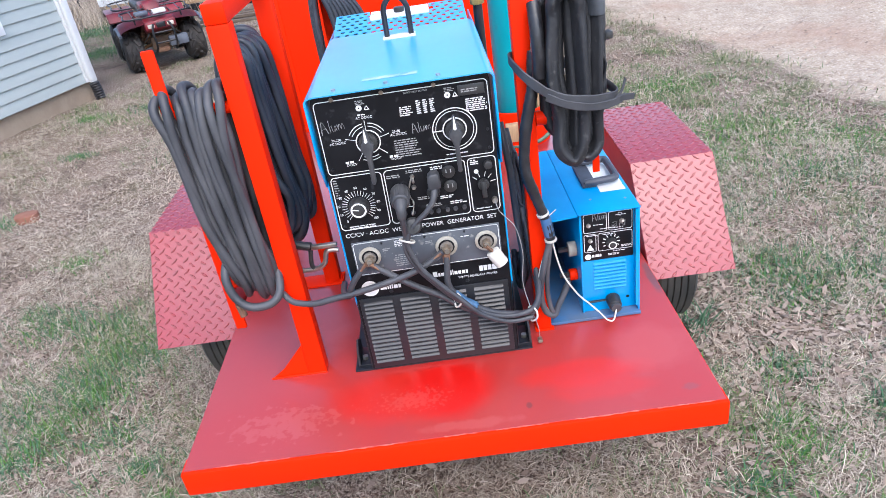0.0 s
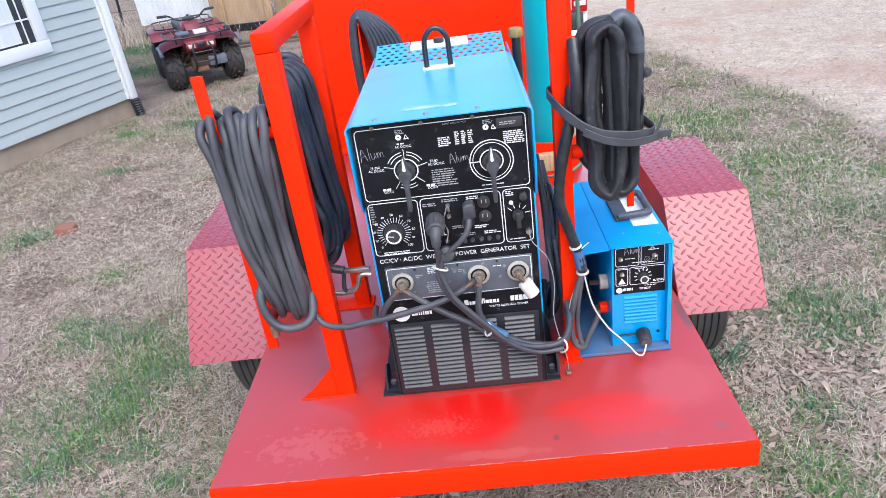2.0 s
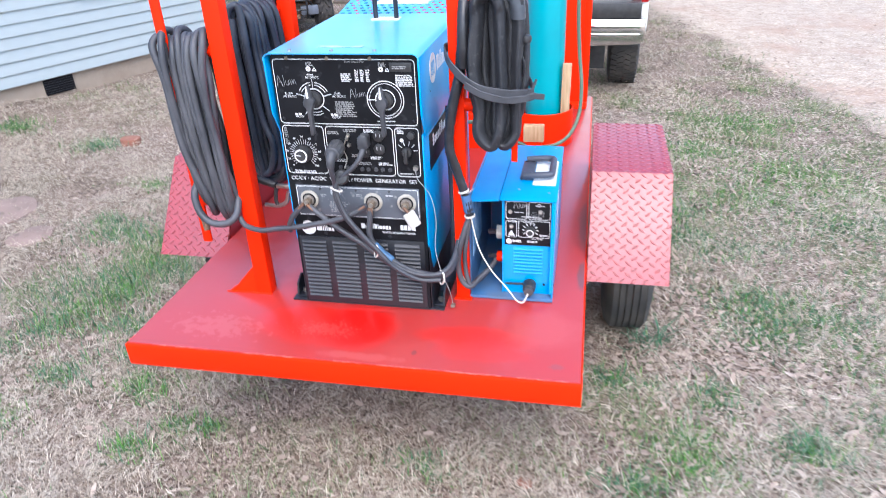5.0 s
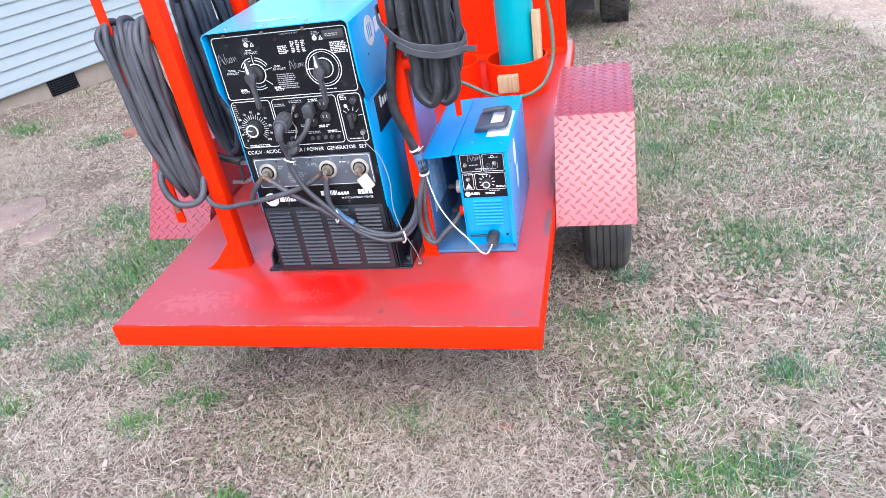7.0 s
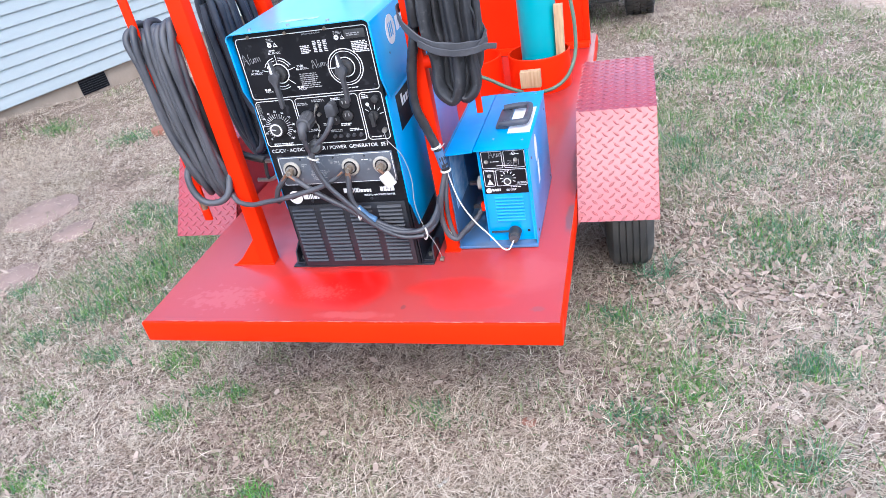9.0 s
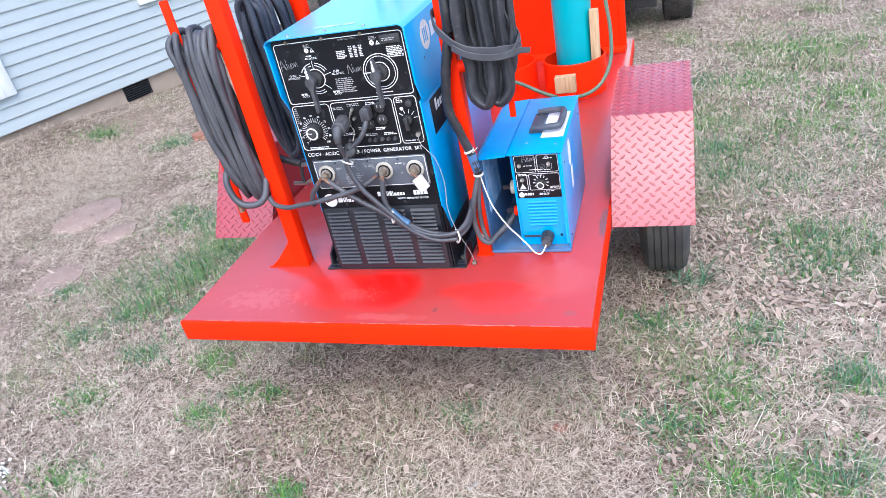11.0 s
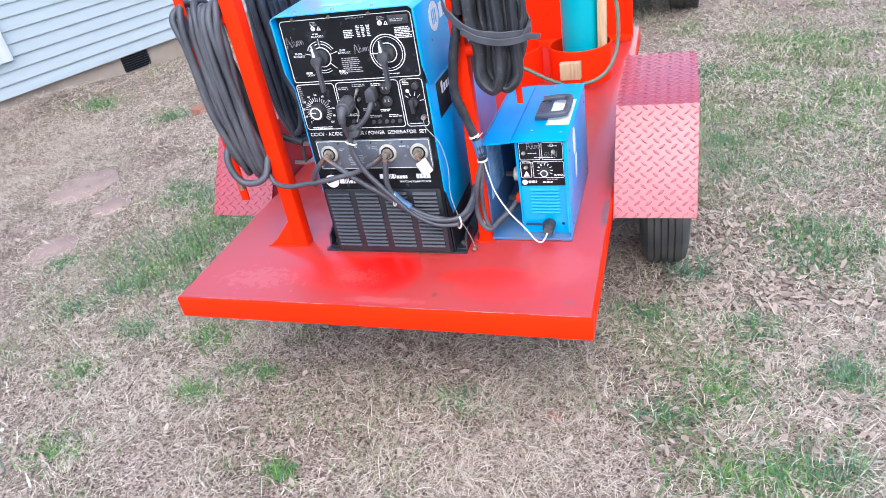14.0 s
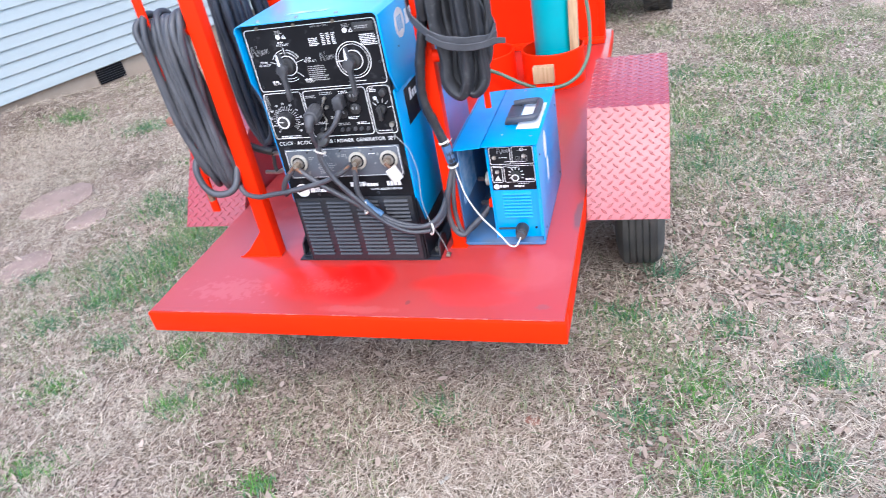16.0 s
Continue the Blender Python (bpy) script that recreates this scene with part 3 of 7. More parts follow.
def build_grass():
    rng = np.random.RandomState(11)

    def lawn(p, blur=0.25):
        for x, y, rx, ry in STONES:
            p = np.where((((p[:, 0] - x) / rx) ** 2 + ((p[:, 1] - y) / ry) ** 2 < rng.uniform(0.1, 1.0, len(p)))[:, None], 99.0, p)
        for x, y, rx, ry in BARE:
            p = np.where((((p[:, 0] - x) / rx) ** 2 + ((p[:, 1] - y) / ry) ** 2 < rng.uniform(-1.4, 1.2, len(p)))[:, None], 99.0, p)
        return (lane_side(p[:, 0], p[:, 1]) + rng.normal(0, blur, len(p)) < 0) & (p[:, 0] > 0.408 * p[:, 1] - 6.57)

    # short thatch, then long curled stems that spread from clumps over it
    for label, region, count, lmin, lmax, wide in (
            ("short matted brown thatch of the dry lawn", (-3.7, 3.0, -0.6, 2.8), 150000, 0.014, 0.05, 1.35),
            ("short matted thatch beside the house", (-6.2, -3.7, 0.3, 3.2), 34000, 0.03, 0.06, 1.6),
            ("short matted thatch round the quad bike", (-7.0, 1.0, 9.0, 13.0), 36000, 0.03, 0.09, 2.6),
            ("sparse thatch of the outer lawn", (-8.0, 7.0, -7.0, -0.6), 45000, 0.05, 0.1, 3.0),
            ("short matted thatch farther across the lawn", (-6.0, 3.2, 2.8, 9.0), 80000, 0.03, 0.07, 2.0)):
        p = scatter(rng, count, *region)
        p = p[(field_noise(p, 4.5, 5) + rng.uniform(-1.6, 1.6, len(p)) > -0.8) & lawn(p)]
        n = len(p)
        blades("dry_thatch", on_ground(p), rng.uniform(lmin, lmax, n), rng.uniform(0.0015, 0.0036, n) * wide,
               rng.uniform(0.8, 1.55, n), rng.uniform(-0.55, 0.5, n), THATCH if wide < 1.5 else STRAW_DULL, label, "grass", rng)
    for label, region, hearts, each, loose, lmin, lmax, wide in (
            ("long pale curled dry grass stems lying on the lawn", (-3.7, 3.0, -0.6, 2.8), 8800, 18, 50000, 0.03, 0.11, 0.74),
            ("long pale dry grass stems beside the house", (-6.2, -3.7, 0.3, 3.2), 2100, 15, 14000, 0.035, 0.11, 1.05),
            ("long pale dry grass stems farther across the lawn", (-6.0, 3.2, 2.8, 9.0), 6400, 14, 30000, 0.045, 0.12, 1.4)):
        heart = scatter(rng, hearts, *region)
        size = np.repeat(rng.uniform(0.6, 1.35, hearts), each)
        heart_of = np.repeat(heart, each, axis=0)
        off = rng.normal(0, 0.021 + 0.006 * wide, heart_of.shape) * size[:, None]
        # blown and trodden one way, then fanned out from each clump
        lay = 2.2 * field_noise(heart_of, 1.1, 7) + 0.9 * np.repeat(rng.normal(0, 1, hearts), each)
        out = np.arctan2(off[:, 1] + 0.022 * np.sin(lay), off[:, 0] + 0.022 * np.cos(lay)) + rng.normal(0, 0.5, len(off))
        strewn = scatter(rng, loose, *region)
        p = np.concatenate([heart_of + off, strewn])
        az = np.concatenate([out, rng.uniform(0, 6.28, loose)])
        size = np.concatenate([size, np.ones(loose)])
        keep = (field_noise(p, 3.2, 6) + 0.6 * field_noise(p, 9.0, 8) + rng.uniform(-1.3, 1.3, len(p)) > -0.5) & lawn(p)
        p, az, size = p[keep], az[keep], size[keep]
        n = len(p)
        q = on_ground(p)
        q[:, 2] += rng.uniform(0.003, 0.026, n)
        stems("dry_grass", q, rng.uniform(lmin, lmax, n) * rng.uniform(0.5, 1.1, n) * size, rng.uniform(0.0014, 0.0036, n) * wide,
              az, rng.normal(0, 0.34, n), rng.uniform(-0.1, 0.85, n), STRAW if wide < 0.9 else STRAW_DULL, label, "grass", rng)
    # tufts: x, y, spread, height, fresh (1) or grey-green (0)
    tufts = ((1.17, -0.04, 0.15, 0.9, 1), (1.30, -0.02, 0.12, 0.8, 1), (1.46, 0.01, 0.14, 0.9, 0), (1.56, 0.44, 0.12, 1.1, 0), (0.87, 0.74, 0.12, 0.8, 0), (0.93, 0.18, 0.11, 0.8, 0),
             (1.15, 0.44, 0.13, 0.7, 1), (1.15, 0.30, 0.13, 0.7, 1), (1.26, 0.69, 0.12, 0.9, 0), (0.21, 0.15, 0.09, 0.7, 0), (-0.36, -0.25, 0.06, 0.8, 1), (-0.69, 0.24, 0.05, 0.7, 1), (-0.84, 0.23, 0.07, 0.7, 1),
             (-0.93, 0.09, 0.08, 0.9, 1), (-1.62, 0.14, 0.12, 0.7, 1), (-1.38, -0.29, 0.14, 0.8, 1), (-1.51, 0.45, 0.11, 0.9, 0), (-1.10, 0.42, 0.10, 0.8, 1), (-2.03, 0.57, 0.12, 0.8, 0), (-2.44, 0.96, 0.11, 0.8, 0),
             (-1.83, 0.76, 0.15, 1.0, 0), (-1.66, 1.10, 0.13, 1.0, 1), (-1.74, 1.23, 0.24, 1.0, 0), (-2.0, 1.05, 0.2, 0.8, 0), (-2.07, 1.75, 0.22, 0.9, 0), (-1.75, 1.72, 0.15, 0.9, 0), (-2.28, 1.9, 0.14, 0.8, 0), (-1.5, 1.37, 0.16, 1.0, 0), (-1.69, 1.5, 0.2, 0.9, 1), (-1.78, 0.9, 0.17, 0.9, 1), (-1.45, 0.85, 0.14, 0.9, 0), (-1.25, 0.65, 0.12, 0.8, 0), (-4.33, 3.56, 0.18, 1.1, 1), (-3.32, 3.29, 0.2, 0.9, 0),
             (1.59, 1.38, 0.28, 0.9, 0), (1.85, 1.30, 0.25, 0.8, 0), (1.54, 1.15, 0.2, 0.8, 0), (1.25, 2.13, 0.25, 0.8, 0), (1.5, 2.0, 0.28, 0.8, 0), (1.16, 2.85, 0.2, 0.8, 1), (1.21, 2.42, 0.18, 1.3, 0), (1.71, 2.7, 0.4, 0.7, 1),
             (1.53, 3.5, 0.35, 0.7, 1), (2.2, 2.3, 0.4, 0.7, 0), (2.1, 3.1, 0.45, 0.7, 1), (2.4, 1.6, 0.35, 0.7, 0), (1.9, 0.6, 0.2, 0.8, 0), (2.1, 0.95, 0.25, 0.7, 1), (2.6, 2.7, 0.4, 0.6, 1), (1.9, 4.2, 0.5, 0.7, 1),
             (-3.6, 5.8, 0.19, 0.9, 1), (-2.9, 5.9, 0.22, 0.9, 0), (-2.3, 2.5, 0.14, 0.7, 1), (-4.9, 9.5, 0.8, 0.8, 0), (-5.5, 11.5, 1.2, 0.8, 0), (-1.9, 4.4, 0.35, 0.8, 0), (1.1, 3.6, 0.3, 0.7, 0), (-3.2, 4.6, 0.14, 0.8, 0))
    for fresh, mat, name, label in ((1, GREEN, "green_grass", "fresh green grass tufts in the dry lawn"), (0, GREEN_BLUE, "grey_green_grass", "grey-green grass and weeds among dry grass")):
        feet, size = [], []
        for x, y, r, h, f in tufts:
            for share, spot in ((0.8, f), (0.25, 1 - f)):
                if spot == fresh:
                    n = int(13500 * r ** 1.7 * share * (1.0 if r < 0.14 else 0.6)) + 30
                    feet.append(rng.normal(0, 0.55, (n, 2)) * r * np.array([1.35, 0.95]) * rng.uniform(0.4, 1.5, (n, 1)) + (x, y))
                    size.append(np.full(n, h))
        p, h = np.concatenate(feet), np.concatenate(size)
        n = len(p)
        q = on_ground(p)
        q[:, 2] += 0.008
        blades(name, q, rng.uniform(0.025, 0.085, n) * h, rng.uniform(0.0020, 0.0044, n) * (0.8 + 0.4 * h),
               rng.uniform(0.1, 1.15, n), rng.uniform(0.1, 0.8, n), mat, label, "grass", rng)
    # long blades at the wheel
    p = rng.normal(0, 0.045, (60, 2)) * (1.3, 0.6) + (1.04, 1.03)
    blades("long_green_grass", on_ground(p), rng.uniform(0.08, 0.24, 60), rng.uniform(0.004, 0.007, 60), rng.uniform(0.3, 1.35, 60), rng.uniform(0.2, 0.7, 60),
           GREEN_BLUE, "long green grass tuft beside the tyre", "grass", rng)
    # thin green over both open sides
    p = np.concatenate([scatter(rng, 95000, 0.9, 3.4, -0.3, 6.5), scatter(rng, 60000, -6, 2.4, 4.0, 12.5), scatter(rng, 26000, -5.0, -1.5, 5.0, 9.5), rng.normal(0, 1, (26000, 2)) * (0.5, 0.55) + (-1.8, 0.9), rng.normal(0, 1, (9000, 2)) * (0.35, 0.3) + (1.35, 0.2), scatter(rng, 16000, -2.6, 0.6, -0.7, 0.6)])
    p = p[(0.7 * field_noise(p, 3.0, 9) + 0.7 * field_noise(p, 8.0, 19) + rng.normal(0, 0.4, len(p)) > 0.62) & lawn(p)]
    n = len(p)
    blades("thin_green_grass", on_ground(p), rng.uniform(0.03, 0.08, n), rng.uniform(0.0022, 0.0044, n) * (1 + 0.12 * np.maximum(p[:, 1], 0)), rng.uniform(0.2, 1.3, n), rng.uniform(0, 0.6, n),
           GREEN_THIN, "thin green grass growing through the straw", "grass", rng)
    # chips and straw strewn on the dirt lane
    p = scatter(rng, 16000, 1.5, 11, 3, 16)
    side = lane_side(p[:, 0], p[:, 1])
    p = p[(side > 0.2) & (field_noise(p, 1.1, 12) + rng.normal(0, 0.5, len(p)) + np.minimum(side - 2, 1.0) * 0.5 > 0.2)]
    n = len(p)
    q = on_ground(p)
    q[:, 2] += 0.012
    blades("strewn_chips", q, rng.uniform(0.02, 0.06, n), rng.uniform(0.006, 0.02, n), rng.uniform(1.2, 1.57, n), rng.uniform(-0.3, 0.3, n),
           STRAW_DULL, "pale leaf and straw litter on the dirt lane", "litter", rng)
    # dead leaves: broad short blades lying flat
    p = np.concatenate([scatter(rng, 3600, -3.2, 3.2, -0.6, 4), rng.normal(0, 0.32, (700, 2)) + (1.45, 0.95), scatter(rng, 1500, 0.9, 2.4, -0.2, 2.6), scatter(rng, 2600, -1, 6, 4, 10)])
    p = p[(lane_side(p[:, 0], p[:, 1]) < 0.3) | (rng.uniform(0, 1, len(p)) < 0.4)]
    n = len(p)
    q = on_ground(p)
    q[:, 2] += rng.uniform(0.010, 0.026, n)
    leaves("dead_leaf_litter", q, rng.uniform(0.022, 0.052, n), rng.uniform(0.012, 0.024, n), LEAF, "curled brown dead leaves on the lawn", "leaves", rng)

# ---- trailer ----
DECK = 0.58
HALF = 0.738


def tread_lugs(faces):
    """Raised lozenges on flat panels. faces: (origin, along, across, length, width)."""
    vs, fs = [], []
    for o, u, v, lu, lv in faces:
        o, u, v = Vector(o), Vector(u).normalized(), Vector(v).normalized()
        nrm = u.cross(v)
        rows, cols = int(lv / 0.0205), int(lu / 0.041)
        for r in range(rows):
            for c in range(cols + (r % 2 == 0)):
                a = radians(-38 if r % 2 else 40)
                d, e = u * math.cos(a) + v * math.sin(a), v * math.cos(a) - u * math.sin(a)
                p = o + u * min(max((c + 0.5 * (r % 2)) * lu / cols, 0.008), lu - 0.008) + v * ((r + 0.5) * lv / rows)
                k = len(vs)
                vs += [p - d * 0.0150, p - d * 0.006 + e * 0.0042, p + d * 0.006 + e * 0.0042, p + d * 0.0150, p + d * 0.006 - e * 0.0042, p - d * 0.006 - e * 0.0042,
                       p - d * 0.0115 + nrm * 0.002, p - d * 0.005 + e * 0.0024 + nrm * 0.0026, p + d * 0.005 + e * 0.0024 + nrm * 0.0026, p + d * 0.0115 + nrm * 0.002, p + d * 0.005 - e * 0.0024 + nrm * 0.0026, p - d * 0.005 - e * 0.0024 + nrm * 0.0026]
                fs += [tuple(k + 11 - i for i in range(6))] + [(k + i, k + (i + 1) % 6, k + 6 + (i + 1) % 6, k + 6 + i) for i in range(6)]
    me = bpy.data.meshes.new("tread_pattern")
    me.from_pydata([tuple(q) for q in vs], [], fs)
    me.materials.append(RED_LUG)
    return me


def build_wheel(parent, x, y):
    r, w, s = 0.335, 0.205, 1 if x > 0 else -1
    turn = Matrix.Translation((x, y, r)) @ pose(0, 0, 0, 0, 90 * s, 0)
    wheel = part("wheel", lathe([(0.05, -0.02), (0.05, 0.03), (0.12, 0.045), (0.17, 0.02), (0.19, 0.06), (0.2, 0.06)], 28, m=turn), STEEL, parent, "pale steel trailer wheel")
    prof = [(0.195, -w / 2 + 0.015), (0.25, -w / 2), (0.305, -w / 2 + 0.012), (r - 0.006, -w / 2 + 0.03)]
    for i in range(5):
        c = -w / 2 + 0.034 + i * (w - 0.068) / 5
        d = (w - 0.068) / 5
        prof += [(r, c + 0.003), (r, c + d - 0.004), (r - 0.008, c + d - 0.003), (r - 0.008, c + d)]
    prof += [(r - 0.006, w / 2 - 0.03), (0.305, w / 2 - 0.012), (0.25, w / 2), (0.195, w / 2 - 0.015), (0.195, -w / 2 + 0.015)]
    part("tyre", lathe(prof, 44, m=turn), TYRE, wheel, "dusty black ribbed tyre")


def build_fender(parent, s):
    xi, xo = 0.741 * s, 1.041 * s
    prof = [(0.695, 0.515), (0.955, 0.856), (1.53, 0.862), (1.80, 0.52)]
    t = 0.005
    inner = [(0.702, 0.515), (0.958, 0.851), (1.527, 0.857), (1.793, 0.52)]
    lo, hi = min(xi, xo), max(xi, xo)
    f = part("fender", prism(prof + inner[::-1], "x", lo, hi, 0.0012), RED_PLATE, parent, "red tread-plate fender, pinkish sheen put into its red", smooth=20)
    part("fender_skirt", prism([(0.705, 0.50), (0.958, 0.849), (1.527, 0.855), (1.79, 0.50)], "x", min(xi + 0.001 * s, xi + 0.006 * s), max(xi + 0.001 * s, xi + 0.006 * s)), RED_PLATE, f, "plain red inner skirt")
    L = math.hypot(0.26, 0.341)
    u = Vector((1, 0, 0))
    faces = [((lo, 0.695, 0.515), u, (0, 0.26, 0.341), hi - lo, L), ((lo, 0.955, 0.856), u, (0, 0.575, 0.006), hi - lo, 0.575)]
    part("tread_pattern", tread_lugs(faces), RED_LUG, f, kind="stuff")


def build_cup(parent, x, y):
    r = 0.165
    part("cylinder_cup", lathe([(r, 0), (r, 0.186), (r - 0.003, 0.19), (r - 0.007, 0.19), (r - 0.01, 0.186), (r - 0.01, 0)], 48, m=Matrix.Translation((x, y, DECK))), RED, parent, "red steel pipe cup for gas bottles")


def build_trailer():
    t = thing("flatbed_trailer", "bright red home-built steel flatbed trailer carrying welding machines", "trailer")
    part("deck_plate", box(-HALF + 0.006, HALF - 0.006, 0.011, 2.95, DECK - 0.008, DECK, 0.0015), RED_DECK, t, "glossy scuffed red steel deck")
    part("front_channel", box(-HALF, HALF, 0.0, 0.06, DECK - 0.083, DECK - 0.003, 0.004), RED, t, "bright red steel edge channel")
    for s in (-1, 1):
        part("side_channel", box(min(s * HALF, s * (HALF - 0.05)), max(s * HALF, s * (HALF - 0.05)), 0.0605, 2.95, DECK - 0.083, DECK - 0.0085, 0.004), RED, t)
    # weld beads along the front seam
    rnd = random.Random(5)
    for x0, x1 in ((-0.64, -0.44), (-0.33, -0.12), (-0.02, 0.07), (0.12, 0.26), (0.33, 0.5), (0.55, 0.7)):
        part("weld_bead", tube([(x0 + (x1 - x0) * i / 14, 0.010 + rnd.uniform(-0.001, 0.001), DECK - 0.001) for i in range(15)], lambda u: 0.0016, 2, 6, wobble=0.4, seed=int(x0 * 100)), RED_WORN, t, "pale worn weld bead")
    part("axle", rod((-0.85, 1.27, 0.335), (0.85, 1.27, 0.335), 0.035), BLACK_STEEL, t, "dark steel axle")
    part("cross_member", box(-HALF + 0.06, HALF - 0.06, 1.2, 1.26, DECK - 0.085, DECK - 0.009), RED, t)
    part("tongue", box(-0.04, 0.04, 2.9, 4.3, DECK - 0.12, DECK - 0.03, 0.004), RED, t)
    for s in (-1, 1):
        build_fender(t, s)
        build_wheel(t, 0.925 * s, 1.27)
    # headboard
    part("headboard", box(-0.735, 0.675, 2.72, 2.745, DECK, 1.74, 0.003), RED, t, "tall bright red sheet-steel headboard")
    part("headboard_foot", box(-0.735, 0.70, 2.66, 2.719, DECK, DECK + 0.03, 0.003), RED, t)
    for x in (-0.745, 0.685):
        part("headboard_rib", box(x - 0.02, x + 0.02, 2.715, 2.765, DECK, 1.74, 0.003), RED, t)
    build_cup(t, 0.47, 2.08)
    build_cup(t, 0.10, 2.08)
    # left cable rack
    part("rack_post", box(-0.428, -0.372, 0.352, 0.402, DECK, 1.642, 0.004), RED, t, "bright red square-tube upright")
    part("rack_post", box(-0.428, -0.372, 0.875, 0.925, DECK, 1.642, 0.004), RED, t, "bright red square-tube upright")
    part("rack_top_rail", box(-0.428, -0.372, 0.352, 0.925, 1.6425, 1.692, 0.004), RED, t)
    part("gusset", prism([(-0.54, DECK), (-0.4285, DECK), (-0.4285, DECK + 0.11), (-0.50, DECK + 0.03)], "y", 0.356, 0.362), RED, t, "triangular red gusset plate")
    part("foot_plate", box(-0.52, -0.36, 0.86, 0.94, DECK, DECK + 0.008, 0.002), RED, t)
    part("weld_bead", tube([(-0.545 + i * 0.0125, 0.352, DECK + 0.002) for i in range(15)], 0.003, 2, 6, wobble=0.3), RED, t)
    part("hanger_plate", box(-0.605, -0.572, 0.364, 0.376, 0.775, 1.606, 0.005), RED, t, "long red flat bar that keeps coils on the hanger")
    for z in (0.93, 1.44):
        part("hanger_peg", rod((-0.572, 0.377, z), (-0.428, 0.377, z), 0.016), RED, t)
    part("hanger_peg", rod((-0.468, 0.655, 1.490), (-0.425, 0.876, 1.482), 0.011), RED, t)
    part("rack_post", box(-0.385, -0.345, 1.93, 1.97, DECK, 1.95, 0.004), RED, t)
    part("hanger_peg", rod((-0.365, 1.932, 1.47), (-0.365, 1.80, 1.47), 0.016), RED, t)
    # right cable rack
    part("rack_post", box(0.297, 0.342, 0.414, 0.458, DECK, 1.80, 0.004), RED, t, "bright red square-tube upright")
    part("foot_plate", box(0.29, 0.349, 0.405, 0.467, DECK, DECK + 0.006, 0.002), RED, t)
    part("hanger_peg", rod((0.342, 0.425, 1.272), (0.488, 0.425, 1.272), 0.02), RED, t)
    part("hanger_peg", rod((0.342, 0.436, 1.56), (0.488, 0.436, 1.56), 0.016), RED, t)
    part("hanger_plate", box(0.486, 0.505, 0.402, 0.410, 1.10, 1.80, 0.002), RED, t, "red flat bar that keeps coils on the hanger")
    return t


trailer = build_trailer()

# ---- engine-driven welding generator ----
def ring_print(parent, x, y, z, r0, r1, a0=0, a1=360, mat=None, seg=48):
    """A printed arc on a panel facing the front."""
    b = bmesh.new()
    n = max(3, int(seg * (a1 - a0) / 360))
    row = []
    for i in range(n + 1):
        a = radians(a0 + (a1 - a0) * i / n)
        row.append([b.verts.new((x + r * math.sin(a), y, z + r * math.cos(a))) for r in (r0, r1)])
    for p, q in zip(row, row[1:]):
        b.faces.new((p[0], p[1], q[1], q[0]))
    return part("printed_ring", b, mat or WHITE_INK, parent, smooth=None)


def frame_print(parent, x0, x1, y, z0, z1, w=0.0022, r=0.012):
    """A printed rounded frame line."""
    b = bmesh.new()

    def corner(k):
        pts = []
        for cx, cz, a0 in ((x1 - r, z1 - r, 0), (x0 + r, z1 - r, 90), (x0 + r, z0 + r, 180), (x1 - r, z0 + r, 270)):
            for i in range(6):
                a = radians(a0 + 18 * i)
                pts.append(b.verts.new((cx + (r - k) * math.cos(a), y, cz + (r - k) * math.sin(a))))
        return pts
    o, i = corner(0), corner(w)
    for k in range(len(o)):
        j = (k + 1) % len(o)
        b.faces.new((o[k], o[j], i[j], i[k]))
    return part("printed_frame", b, WHITE_INK, parent, smooth=None)


def bars(parent, x0, x1, y, z1, rows, seed, h=0.0028, gap=0.0052, mat=None, fill=0.9):
    """Unreadable fine print: broken bars in rows."""
    rnd = random.Random(seed)
    b = bmesh.new()
    for k in range(rows):
        z, x = z1 - k * gap, x0
        end = x0 + (x1 - x0) * rnd.uniform(fill - 0.25, 1.0)
        while x < end:
            w = min(rnd.uniform(0.004, 0.014), end - x)
            if w > 0.001:
                vs = [b.verts.new(q) for q in ((x, y, z - h), (x + w, y, z - h), (x + w, y, z), (x, y, z))]
                b.faces.new(vs)
            x += w + rnd.uniform(0.0015, 0.003)
    return part("fine_print", b, mat or INK_FAINT, parent, smooth=None)


def quad_front(x0, x1, y, z0, z1):
    b = bmesh.new()
    b.faces.new([b.verts.new(q) for q in ((x0, y, z0), (x1, y, z0), (x1, y, z1), (x0, y, z1))])
    return b


def pointer_knob(parent, x, y, z):
    """A large selector: round skirt with a long tail and a pointer."""
    k = part("selector_knob", rod((x, y, z), (x, y - 0.016, z), 0.024, 24, bevel=0.002), PLASTIC, parent, "black selector knob with long lever")
    arc = [(x + 0.0170 * math.sin(radians(q)), z + 0.0170 * math.cos(radians(q))) for q in range(38, 150, 14)]
    tail = [(x + 0.0062, z - 0.026), (x + 0.0058, z - 0.06), (x + 0.0056, z - 0.094), (x + 0.003, z - 0.098), (x - 0.003, z - 0.098), (x - 0.0056, z - 0.094), (x - 0.0058, z - 0.06), (x - 0.0062, z - 0.026)]
    b = prism([(x - 0.0025, z + 0.050), (x + 0.0025, z + 0.050)] + arc + tail + [(2 * x - u, w) for u, w in arc[::-1]], "y", y - 0.052, y - 0.032, 0.0025)
    part("lever_hub", rod((x, y - 0.016, z), (x, y - 0.033, z), 0.013, 18), PLASTIC, k)
    part("lever", b, PLUG_GREY, k, "dark grey lever", smooth=50)
    part("pointer_mark", prism([(x - 0.001, z + 0.051), (x + 0.001, z + 0.051), (x + 0.0042, z + 0.019), (x + 0.002, z + 0.016), (x - 0.002, z + 0.016), (x - 0.0042, z + 0.019)], "y", y - 0.0534, y - 0.0515), WHITE_INK, k)
    return k


